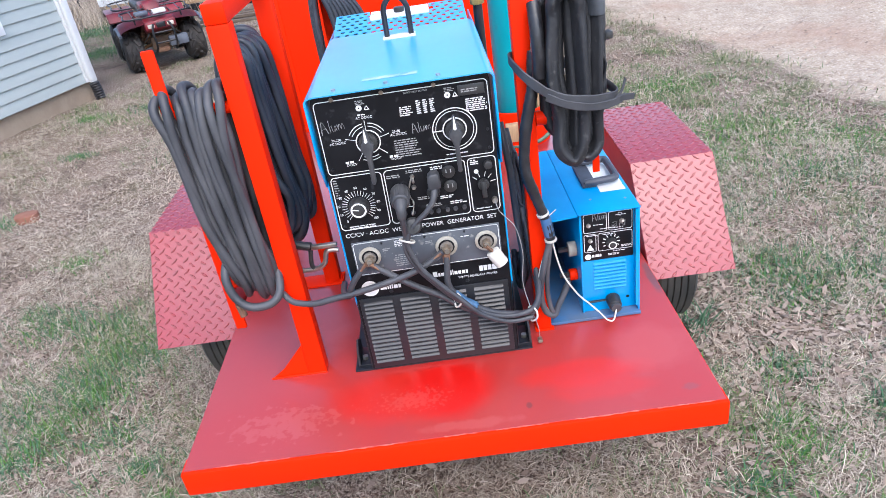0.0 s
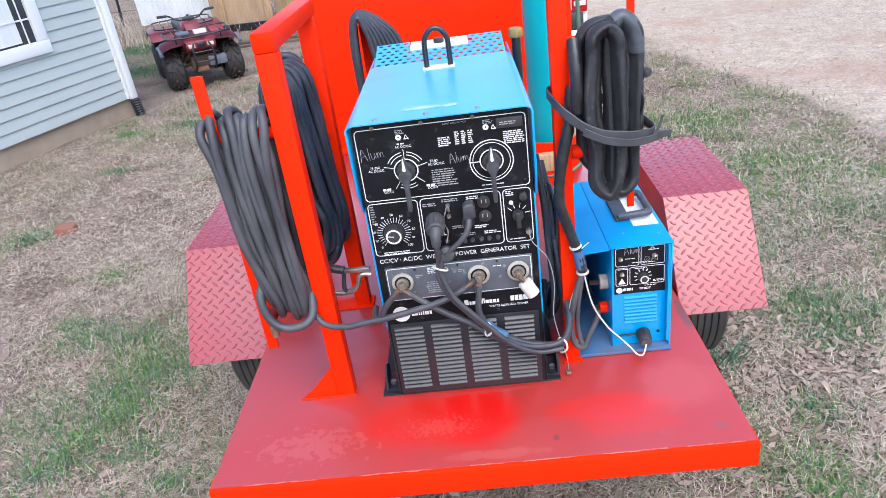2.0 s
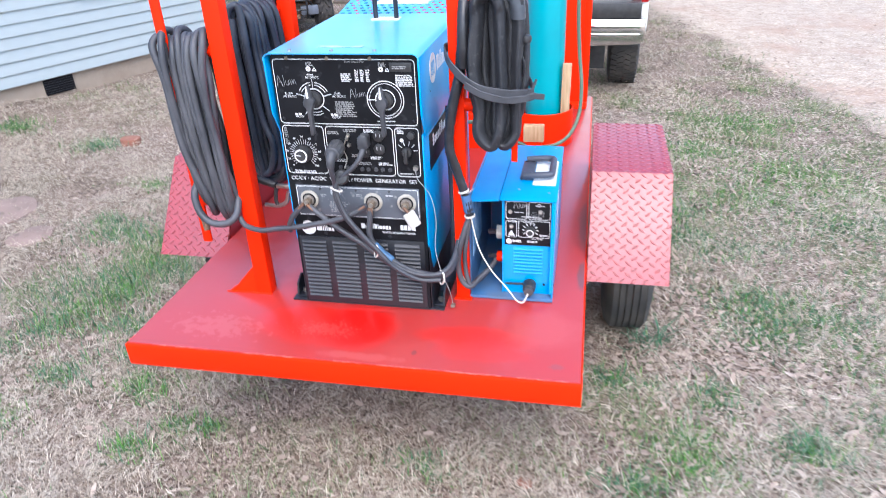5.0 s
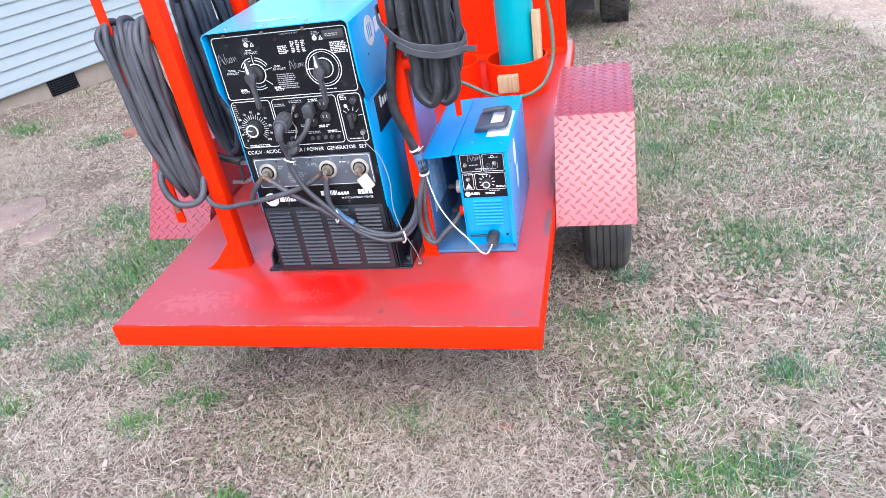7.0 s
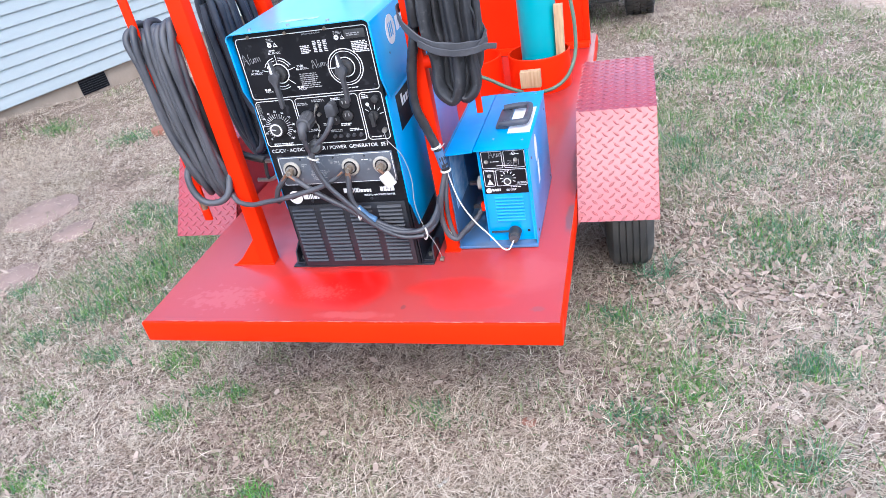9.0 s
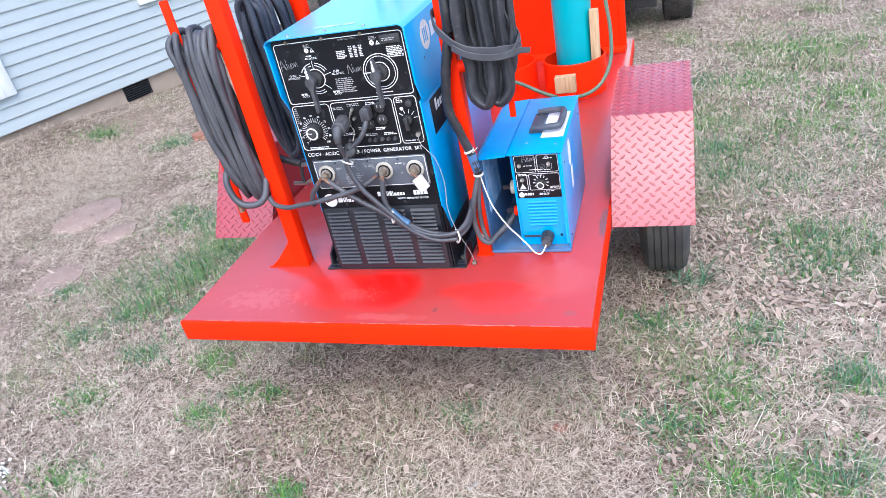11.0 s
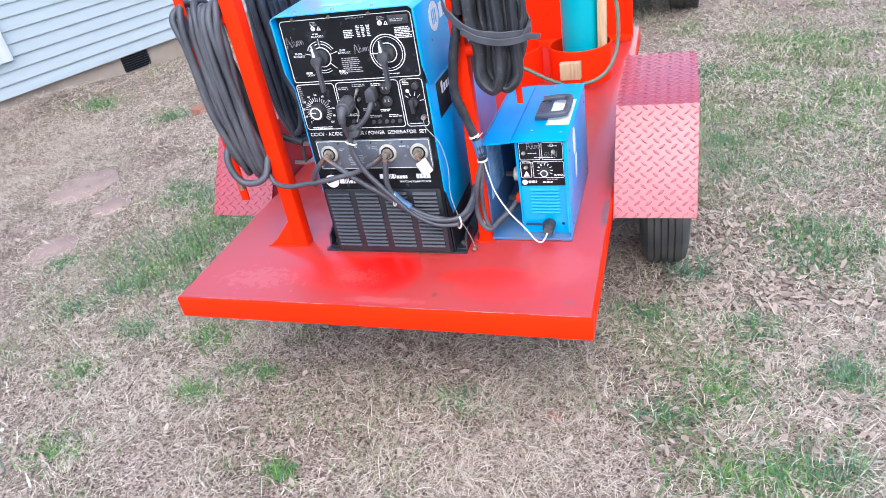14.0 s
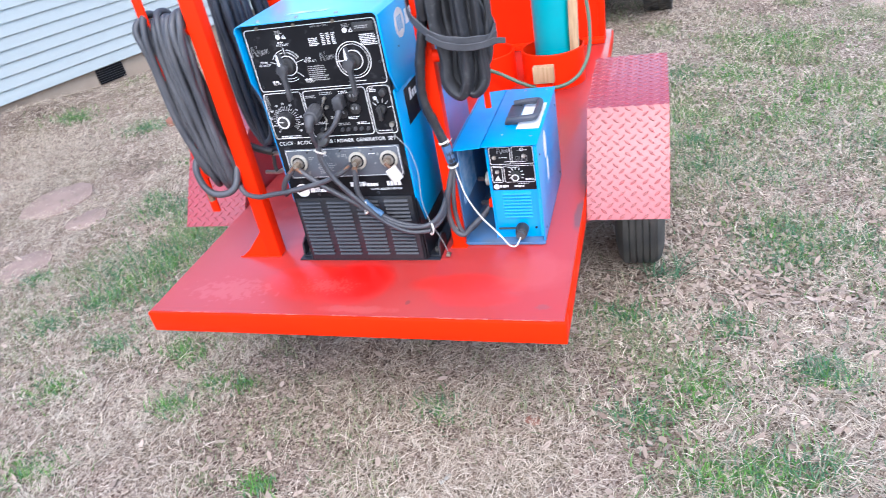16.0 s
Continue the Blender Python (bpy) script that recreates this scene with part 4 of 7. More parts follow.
ALUM = (((0, 0), (0.25, 1), (0.52, 0)), ((0.08, 0.38), (0.46, 0.46)), ((0.68, 0.02), (0.74, 1.0)), ((0.86, 0.55), (0.88, 0.12), (1.02, 0.06), (1.14, 0.5), (1.17, 0.05)),
        ((1.3, 0.5), (1.33, 0.05), (1.38, 0.38), (1.5, 0.48), (1.53, 0.08), (1.6, 0.38), (1.72, 0.46), (1.77, 0.03)))


def scrawl(parent, strokes, size, x, y, z, tilt):
    """Handwriting in chalk on a panel facing the front: each stroke a thin uneven line."""
    b, c, d = bmesh.new(), math.cos(radians(tilt)), math.sin(radians(tilt))
    for i, line in enumerate(strokes):
        tube([(x + size * (u * c - v * d), y, z + size * (v * c + u * d)) for u, v in line], 0.0010, 4, 5, bm=b, wobble=0.35, seed=i, flat=0.5)
    return part("chalk_writing", b, CHALK, parent, "white hand-scrawled chalk mark")


def louvre_bank(parent, x0, x1, y, z0, z1, n, mat):
    """Pressed louvres: each a half-round hood over a slot."""
    h = (z1 - z0) / n
    b = bmesh.new()
    prof = [(y + 0.001, 0.9 * h), (y - 0.003, 0.68 * h), (y - 0.0065, 0.46 * h), (y - 0.0072, 0.36 * h), (y - 0.006, 0.34 * h), (y + 0.001, 0.62 * h)]
    prism(prof, "x", 0, x1 - x0 - 0.008, bm=b)
    me = mesh_of("louvre", b, mat, 40)
    for i in range(n):
        ob = part("louvre", me, mat, parent)
        ob.location = (x0 + 0.004, 0, z0 + i * h)


def stud(parent, x, z, y, lug=True):
    s = part("output_stud", rod((x, y, z), (x, y - 0.008, z), 0.031, 26, bevel=0.003), CREAM, parent, "cream insulator ring with a bolted brass stud")
    # flat black disc puts in the shade of the gap round the washer
    part("recess", rod((x, y - 0.008, z), (x, y - 0.0088, z), 0.0225, 22), BLACK, s)
    part("washer", rod((x, y - 0.0088, z), (x, y - 0.014, z), 0.0175, 22), ZINC, s)
    part("nut", rod((x, y - 0.014, z), (x, y - 0.03, z), 0.013, 6), BRASS, s)
    part("bolt_end", rod((x, y - 0.03, z), (x, y - 0.038, z), 0.007, 10), STEEL, s)


def outlet(parent, x, y, z):
    o = part("power_outlet", rod((x, y, z), (x, y - 0.006, z), 0.0175, 20, bevel=0.0015), PLASTIC, parent, "dark duplex power outlet")
    for dx in (-0.006, 0.006):
        part("slot", box(x + dx - 0.0012, x + dx + 0.0012, y - 0.0085, y - 0.0055, z - 0.001, z + 0.008), INK_FAINT, o)


def screw(parent, x, y, z, r=0.005, mat=None):
    part("screw", rod((x, y, z), (x, y - 0.003, z), r, 8, r2=r * 0.7), mat or STEEL, parent)


def build_welder():
    w = thing("welding_generator", "blue and black engine-driven welder generator bolted to the red deck", "welder")
    X, F, B, Z0, TOP = 0.229, 0.325, 1.13, DECK, 1.452
    # base
    part("base_tray", box(-0.279, 0.268, F + 0.004, B, Z0, Z0 + 0.006, 0.001), BLACK_STEEL, w, "black steel mounting base")
    for s in (-1, 1):
        xs = sorted((s * 0.2285, s * 0.268))
        part("base_foot", prism([(F + 0.02, Z0 + 0.006), (F + 0.11, Z0 + 0.006), (F + 0.11, Z0 + 0.05), (F + 0.07, Z0 + 0.075), (F + 0.03, Z0 + 0.055)], "x", xs[1] - 0.006 if s > 0 else xs[0], xs[1] if s > 0 else xs[0] + 0.006), BLACK_STEEL, w)
        part("base_foot", box(xs[0], xs[1], F + 0.02, F + 0.11, Z0 + 0.0065, Z0 + 0.013, 0.001), BLACK_STEEL, w)
        part("mounting_bolt", rod(((xs[0] + xs[1]) / 2, F + 0.05, Z0 + 0.013), ((xs[0] + xs[1]) / 2, F + 0.05, Z0 + 0.024), 0.009, 6), STEEL, w)
    # case
    head = [(s * (X - 0.026 + 0.02 * math.sin(a)), TOP - 0.0235 + 0.02 * math.cos(a)) for s in (-1, 1) for a in (radians(90 - 15 * i if s < 0 else 15 * i) for i in range(7))]
    part("front_panel", prism([(-X + 0.006, Z0 + 0.008)] + head + [(X - 0.006, Z0 + 0.008)], "y", F, F + 0.02, 0.0), BLACK, w, "black control panel with worn white print")
    part("engine_bay", box(-X + 0.012, X - 0.012, F + 0.021, B - 0.02, Z0 + 0.008, 1.1, 0.002), BLACK_STEEL, w)
    for s in (-1, 1):
        xs = sorted((s * X, s * (X - 0.005)))
        part("side_panel", prism([(F + 0.004, 1.205), (F + 0.004, 0.835), (F + 0.05, 0.72), (B, 0.72), (B, 1.205)], "x", xs[0], xs[1], 0.001), BLUE, w, "blue enamel side panel")
        part("lower_side", prism([(F + 0.006, Z0 + 0.01), (F + 0.006, 0.832), (F + 0.05, 0.716), (B, 0.716), (B, Z0 + 0.01)], "x", xs[0] + 0.002, xs[1] - 0.0005), BLACK_STEEL, w)
        xs = sorted((s * (X + 0.007), s * (X + 0.001)))
        part("roof_skirt", prism([(F - 0.022, TOP - 0.012), (F - 0.018, 1.27), (F + 0.02, 1.195), (B + 0.01, 1.195), (B + 0.01, TOP - 0.012)], "x", xs[0], xs[1], 0.0012), BLUE, w, "overlapping blue side of the cover")
    # roof with rounded shoulders
    def shell(y0, y1):
        def line(k):
            pts = []
            for s in (-1, 1):
                arc = [(s * (X + 0.007 - k - (0.022 - k) * (1 - math.sin(a))), TOP - k - (0.022 - k) * (1 - math.cos(a))) for a in (radians(90 - 15 * i) for i in range(7))]
                pts += arc if s < 0 else arc[::-1]
            return pts
        return prism(line(0) + line(0.003)[::-1], "y", y0, y1, 0)
    part("roof", shell(F - 0.024, 0.934), BLUE_ROOF, w, "glossy blue sheet-metal roof", smooth=50)
    # perforated rear of the roof, bent up, with a notch in the middle
    b = bmesh.new()
    nx, ny, x0, y0, px, py, rise = 15, 7, -0.2175, 0.935, 0.029, 0.0285, 0.155
    for j in range(ny):
        off = 0.5 * (j % 2)
        for i in range(nx):
            if j >= 4 and 4 <= i <= 10:
                continue
            xa, xb = x0 + (i + off) * px, x0 + (i + 1 + off) * px
            if i == 0 and off:
                xa = x0
            if i == nx - 1:
                xb = x0 + nx * px
            cx, cy = x0 + (i + 0.5 + off) * px, (j + 0.5) * py
            last = i == nx - 1 and off
            sq = [b.verts.new((q, y0 + r, TOP - 0.002 + rise * r)) for q, r in ((xa, cy - py / 2), (cx if not last else (xa + xb) / 2, cy - py / 2), (xb, cy - py / 2), (xb, cy), (xb, cy + py / 2), (cx if not last else (xa + xb) / 2, cy + py / 2), (xa, cy + py / 2), (xa, cy))]
            if last:
                b.faces.new(sq)
                continue
            hole = [b.verts.new((cx + 0.0088 * math.cos(radians(a)), y0 + cy + 0.0088 * math.sin(radians(a)), TOP - 0.002 + rise * (cy + 0.0088 * math.sin(radians(a))))) for a in (225, 270, 315, 0, 45, 90, 135, 180)]
            for k in range(8):
                m = (k + 1) % 8
                b.faces.new((sq[k], sq[m], hole[m], hole[k]))
    ret = bmesh.ops.extrude_face_region(b, geom=b.faces[:])
    bmesh.ops.translate(b, verts=[v for v in ret["geom"] if isinstance(v, bmesh.types.BMVert)], vec=(0, 0, -0.002))
    part("vent_grid", b, BLUE_ROOF, w, "perforated blue vent at the rear of the roof", smooth=None)
    part("vent_floor", box(-0.215, 0.215, 0.94, 1.135, TOP - 0.07, TOP - 0.062), BLACK_STEEL, w)
    part("muffler_box", box(-0.10, 0.10, 1.052, 1.16, TOP + 0.006, TOP + 0.024, 0.003), TRIM, w, "pale sheet-metal box at the rear")
    part("filler_knob", rod((0.0, 1.09, TOP + 0.024), (0.0, 1.09, TOP + 0.04), 0.018, 12, bevel=0.003), PLASTIC, w)
    # lifting eye
    part("eye_plate", box(-0.05, 0.05, 0.80, 0.845, TOP, TOP + 0.005, 0.001), LABEL, w)
    part("lifting_eye", tube([(-0.037, 0.823, TOP + 0.003), (-0.037, 0.823, TOP + 0.06), (-0.034, 0.823, TOP + 0.09), (-0.018, 0.823, TOP + 0.113), (0, 0.823, TOP + 0.119), (0.018, 0.823, TOP + 0.113), (0.034, 0.823, TOP + 0.09), (0.037, 0.823, TOP + 0.06), (0.037, 0.823, TOP + 0.003)], 0.0085, 5, 10), BLACK_STEEL, w, "dark steel U-shaped lifting eye")
    for x in (-0.16, -0.03, 0.10):
        part("roof_screw", rod((x, F + 0.005, TOP), (x, F + 0.005, TOP + 0.005), 0.006, 8), STEEL, w)
    part("roof_decal", box(-0.09, 0.05, F + 0.05, F + 0.075, TOP + 0.0005, TOP + 0.0012), FADED, w, "worn pale decal on the roof")
    part("fuel_pipe", rod((0.262, 1.05, 1.10), (0.262, 1.05, 1.47), 0.016), BLACK_STEEL, w, "black filler pipe beside the case")
    part("fuel_cap", rod((0.262, 1.05, 1.47), (0.262, 1.05, 1.50), 0.024, 8, bevel=0.003), OLIVE, w, "olive-brass filler cap")
    P = F - 0.0008

    def low(z):
        return 1.227 - (1.229 - z) * 1.12
    # upper control field
    frame_print(w, -0.218, 0.217, P, 1.234, 1.431)
    frame_print(w, -0.218, -0.083, P, 1.070, 1.228)
    frame_print(w, -0.078, 0.137, P, 1.070, 1.228)
    frame_print(w, 0.142, 0.217, P, 1.070, 1.228)
    for i, x in enumerate((-0.0995, 0.1225)):
        z = 1.312
        if i == 0:
            for a0, a1 in ((-62, -8), (8, 62), (150, 205)):
                ring_print(w, x, P, z, 0.049, 0.051, a0, a1)
                ring_print(w, x, P, z, 0.041, 0.043, a0, a1)
            ring_print(w, x, P, z, 0.029, 0.032)
            for a in (-75, 0, 75, 130, 215):
                ca, sa = math.cos(radians(a)), math.sin(radians(a))
                part("printed_tick", tube([(x + 0.03 * sa, P, z + 0.03 * ca), (x + 0.058 * sa, P, z + 0.058 * ca)], 0.0009, 1, 4, smooth=False), WHITE_INK, w)
            for text, tx, tz in (("AC DC/CC", -0.02, 0.062), ("AC DC/CC", 0.058, 0.006), ("25-80", 0.064, 0.0145), ("AC DC/CC", -0.098, 0.004), ("75-250", -0.092, 0.0125), ("DC/CV", 0.05, -0.058), ("DC/CV", -0.066, -0.058)):
                writing(text, 0.0088, x + tx, P, z + tz, WHITE_INK, w)
            bars(w, x - 0.014, x + 0.014, P, z + 0.0745, 1, 400, h=0.0035, mat=WHITE_INK)
            for tx in (0.047, -0.068):
                bars(w, x + tx, x + tx + 0.026, P, z - 0.045, 1, 401, h=0.006, mat=WHITE_INK)
        else:
            ring_print(w, x, P, z, 0.0545, 0.057)
            ring_print(w, x, P, z, 0.0475, 0.049)
            ring_print(w, x, P, z, 0.028, 0.031)
            part("printed_tick", tube([(x - 0.056, P, z), (x - 0.03, P, z)], 0.0014, 1, 4, smooth=False), WHITE_INK, w)
            bars(w, x - 0.03, x + 0.03, P, z - 0.064, 1, 77, mat=WHITE_INK)
        pointer_knob(w, x, F, z)
        bars(w, x - 0.014, x + 0.014, P, 1.421, 3, 31 + i, h=0.002, gap=0.004, mat=INK_FAINT)
        ring_print(w, x - 0.007, P, 1.402, 0.002, 0.0075, mat=WHITE_INK)
        part("printed_symbol", prism([(x + 0.005, 1.3955), (x + 0.019, 1.3955), (x + 0.012, 1.4085), (x + 0.012, 1.4055), (x + 0.0155, 1.398), (x + 0.0085, 1.398), (x + 0.011, 1.4035), (x + 0.0105, 1.4065)], "y", P - 0.0004, P), WHITE_INK, w)
    bars(w, -0.008, 0.03, P, 1.389, 5, 41, mat=WHITE_INK)
    for k in range(3):
        bars(w, 0.035 + 0.017 * k, 0.047 + 0.017 * k, P, 1.400, 7, 50 + k, gap=0.0052, mat=WHITE_INK, fill=1)
    writing("RATED WELD OUTPUT", 0.0058, 0.008, P, 1.421, INK_FAINT, w)
    bars(w, 0.158, 0.212, P, 1.386, 7, 60, gap=0.0050, mat=WHITE_INK, fill=1)
    part("meter_window", box(0.142, 0.208, F - 0.003, F, 1.395, 1.422, 0.002), PLASTIC, w, "small dark hour meter")
    bars(w, 0.15, 0.2, F - 0.0034, 1.412, 2, 61)
    bars(w, -0.035, 0.035, P, 1.305, 8, 65, gap=0.0062)
    for q in (-0.2, -0.075, 0.055):
        part("panel_bolt", rod((q + 0.03, F, 1.433), (q + 0.03, F - 0.004, 1.433), 0.0055, 10), BRASS, w)
    for q in ((-0.205, 1.25), (0.205, 1.25), (0.205, 1.30), (-0.207, 1.083), (0.208, 1.083), (0.15, 1.083)):
        screw(w, q[0], F, q[1], 0.0045, BLACK_STEEL)
    scrawl(w, ALUM, 0.034, -0.210, P - 0.0006, 1.346, 8)
    scrawl(w, ALUM, 0.027, 0.016, P - 0.0006, 1.316, 6)
    # current dial
    dx, dz = -0.158, 1.137
    for k in range(26):
        a = radians(-138 + 276 * k / 25)
        part("dial_tick", tube([(dx + 0.031 * math.sin(a), P, dz + 0.031 * math.cos(a)), (dx + 0.046 * math.sin(a), P, dz + 0.046 * math.cos(a))], 0.0007, 1, 4, smooth=False), WHITE_INK, w)
    for k in range(11):
        a = radians(-138 + 27.6 * k)
        writing(str(10 * k), 0.0095, dx + 0.054 * math.sin(a) - 0.005, P, dz + 0.054 * math.cos(a) - 0.003, WHITE_INK, w, "dial_number")
    knob = part("dial_knob", rod((dx, F, dz), (dx, F - 0.026, dz), 0.028, 28, r2=0.024, bevel=0.002), PLASTIC, w, "round fluted dial knob with white ring")
    ring_print(knob, dx, F - 0.0265, dz, 0.0165, 0.021)
    part("dial_mark", tube([(dx - 0.016, F - 0.0268, dz + 0.003), (dx, F - 0.0268, dz)], 0.0013, 1, 4, smooth=False), WHITE_INK, knob)
    bars(w, -0.195, -0.1, P, low(1.098), 2, 71, mat=WHITE_INK)
    bars(w, -0.212, -0.198, P, 1.22, 8, 72, gap=0.007)
    # sockets, switches and breakers
    for q in ((0.083, 1.205), (0.083, 1.168), (0.036, 1.158)):
        outlet(w, q[0] + 0.008, F, low(q[1]))
    for q in ((-0.005, 1.205), (-0.005, 1.178), (-0.04, 1.112), (-0.018, 1.112), (0.03, 1.108), (0.05, 1.108), (0.075, 1.108), (0.096, 1.108), (0.12, 1.108)):
        part("breaker_button", rod((q[0], F, low(q[1])), (q[0], F - 0.009, low(q[1])), 0.0065, 10, r2=0.005), STEEL if q[1] > 1.12 else PLUG_GREY, w)
    for x0, z, s in ((-0.072, 1.215, 80), (-0.06, 1.135, 81), (0.0, 1.15, 82), (0.06, 1.145, 83), (0.02, 1.128, 84), (0.085, 1.128, 85), (-0.02, 1.222, 86), (0.045, 1.222, 87)):
        bars(w, x0, x0 + 0.045, P, low(z), 2, s, mat=WHITE_INK if s % 2 else INK_FAINT)
    part("toggle_switch", rod((-0.005, F, low(1.205)), (-0.003, F - 0.022, low(1.198)), 0.0035, 8), STEEL, w)
    part("selector_switch", rod((0.178, F, 1.152), (0.178, F - 0.014, 1.152), 0.015, 18, bevel=0.002), PLASTIC, w)
    part("switch_handle", box(0.172, 0.184, F - 0.028, F - 0.0142, 1.122, 1.168, 0.002), PLASTIC, w)
    for a in (-50, -20, 15, 45, 80):
        part("printed_tick", tube([(0.178 + 0.02 * math.sin(radians(a)), P, 1.152 + 0.02 * math.cos(radians(a))), (0.178 + 0.034 * math.sin(radians(a)), P, 1.152 + 0.034 * math.cos(radians(a)))], 0.0009, 1, 4, smooth=False), WHITE_INK, w)
    ring_print(w, 0.163, P, 1.188, 0.0, 0.006)
    part("choke_knob", rod((0.195, F, 1.207), (0.195, F - 0.018, 1.207), 0.011, 14, bevel=0.002), PLASTIC, w)
    bars(w, 0.15, 0.175, P, 1.222, 3, 91, mat=WHITE_INK)
    bars(w, 0.15, 0.205, P, low(1.099), 1, 92, mat=WHITE_INK)
    part("earth_terminal", rod((0.203, F, 1.102), (0.203, F - 0.013, 1.102), 0.008, 8), STEEL, w)
    writing("CC/CV · AC/DC  WELDER / POWER  GENERATOR  SET", 0.0172, -0.212, P, 1.0475, WHITE_INK, w, spacing=1.04, stretch=0.965)
    # stud shelf
    part("stud_panel", box(-0.203, 0.207, F - 0.002, F + 0.004, 0.922, 1.030, 0.002), GREY_PANEL, w, "dusty grey output stud panel")
    frame_print(w, -0.2, 0.204, F - 0.0028, 0.925, 1.027, 0.0018, 0.008)
    for x in (-0.158, 0.056, 0.166):
        stud(w, x, 0.982, F - 0.002)
    bars(w, -0.09, -0.03, F - 0.0028, 0.975, 6, 101, gap=0.0066)
    bars(w, -0.085, -0.045, F - 0.0028, 1.02, 4, 102, mat=WHITE_INK)
    bars(w, -0.12, -0.1, F - 0.0028, 1.0, 2, 103)
    bars(w, 0.0, 0.018, F - 0.0028, 1.005, 2, 104)
    bars(w, 0.098, 0.122, F - 0.0028, 1.005, 1, 105, mat=WHITE_INK)
    for q in (-0.12, 0.0, 0.11):
        screw(w, q, F - 0.002, 1.018, 0.004, BLACK_STEEL)
    # maker's badge and model line as plain shapes
    part("badge_disc", rod((-0.178, F, 0.876), (-0.178, F - 0.0012, 0.876), 0.025, 32), WHITE_INK, w, "round white maker's badge")
    part("badge_bar", prism([(-0.196, 0.867), (-0.160, 0.879), (-0.160, 0.886), (-0.196, 0.874)], "y", F - 0.002, F - 0.0013), BLACK, w)
    def block_word(x, z, sizes):
        for wd, h, lift in sizes:
            part("badge_letter", quad_front(x, x + wd, P, z + lift, z + lift + h), WHITE_INK, w, smooth=None)
            x += wd + 0.0022
    block_word(-0.149, 0.867, ((0.018, 0.018, 0), (0.004, 0.017, 0), (0.004, 0.019, 0), (0.004, 0.019, 0), (0.011, 0.012, 0), (0.007, 0.012, 0)))
    block_word(0.006, 0.884, ((0.012, 0.017, 0), (0.006, 0.011, 0), (0.009, 0.011, 0), (0.003, 0.017, 0), (0.003, 0.017, 0), (0.009, 0.017, 0), (0.003, 0.017, 0), (0.009, 0.011, 0), (0.008, 0.011, 0), (0.009, 0.011, 0), (0.006, 0.011, 0)))
    block_word(0.138, 0.884, ((0.010, 0.017, 0), (0.010, 0.017, 0), (0.010, 0.017, 0), (0.013, 0.017, 0)))
    writing("WATTS AUXILIARY POWER", 0.0098, 0.076, P, 0.869, WHITE_INK, w, stretch=0.92)
    for q in (-0.12, 0.1):
        screw(w, q, F, 0.858, 0.006, BLACK_STEEL)
    # lower grille
    part("grille_plate", box(-0.216, 0.214, F - 0.004, F, Z0 + 0.012, 0.845, 0.0015), BLACK_STEEL, w)
    for k in range(4):
        x0 = -0.210 + k * 0.107
        louvre_bank(w, x0, x0 + 0.092, F - 0.004, Z0 + 0.03, 0.835, 15, BLACK_STEEL)
    # side badge, model stripe and vents on the right side
    R = X + 0.0073
    d = part("badge_disc", rod((R, 0.47, 1.372), (R + 0.001, 0.47, 1.372), 0.045, 36), WHITE_INK, w, "round white maker's badge on the side")
    for k in range(3):
        part("badge_bar", prism([(0.446 + 0.017 * k, 1.35), (0.454 + 0.017 * k, 1.35), (0.454 + 0.017 * k, 1.394), (0.446 + 0.017 * k, 1.394)], "x", R + 0.0011, R + 0.0018), BLUE, d)
    for k, (h, wd) in enumerate(((0.045, 0.03), (0.04, 0.008), (0.05, 0.008), (0.05, 0.008), (0.034, 0.02), (0.03, 0.014))):
        y0 = 0.53 + sum((0.03, 0.008, 0.008, 0.008, 0.02, 0.014)[:k]) + 0.007 * k
        part("badge_letter", prism([(y0, 1.35), (y0 + wd, 1.35), (y0 + wd, 1.35 + h), (y0, 1.35 + h)], "x", R, R + 0.0008), WHITE_INK, w)
    part("model_stripe", box(X - 0.0005, X + 0.0012, 0.405, 1.0, 1.06, 1.178, 0.0004), BLACK, w, "black model stripe on the side")
    for k in range(9):
        y0 = 0.45 + 0.026 * k
        part("stripe_letter", box(X + 0.0013, X + 0.002, y0, y0 + 0.017, 1.128, 1.166 if k in (0, 4, 5) else 1.152), WHITE_INK, w)
    part("vent_slot", box(X + 0.0072, X + 0.0082, 0.42, 0.425, 1.31, 1.316), BLACK, w)
    return w


build_welder()

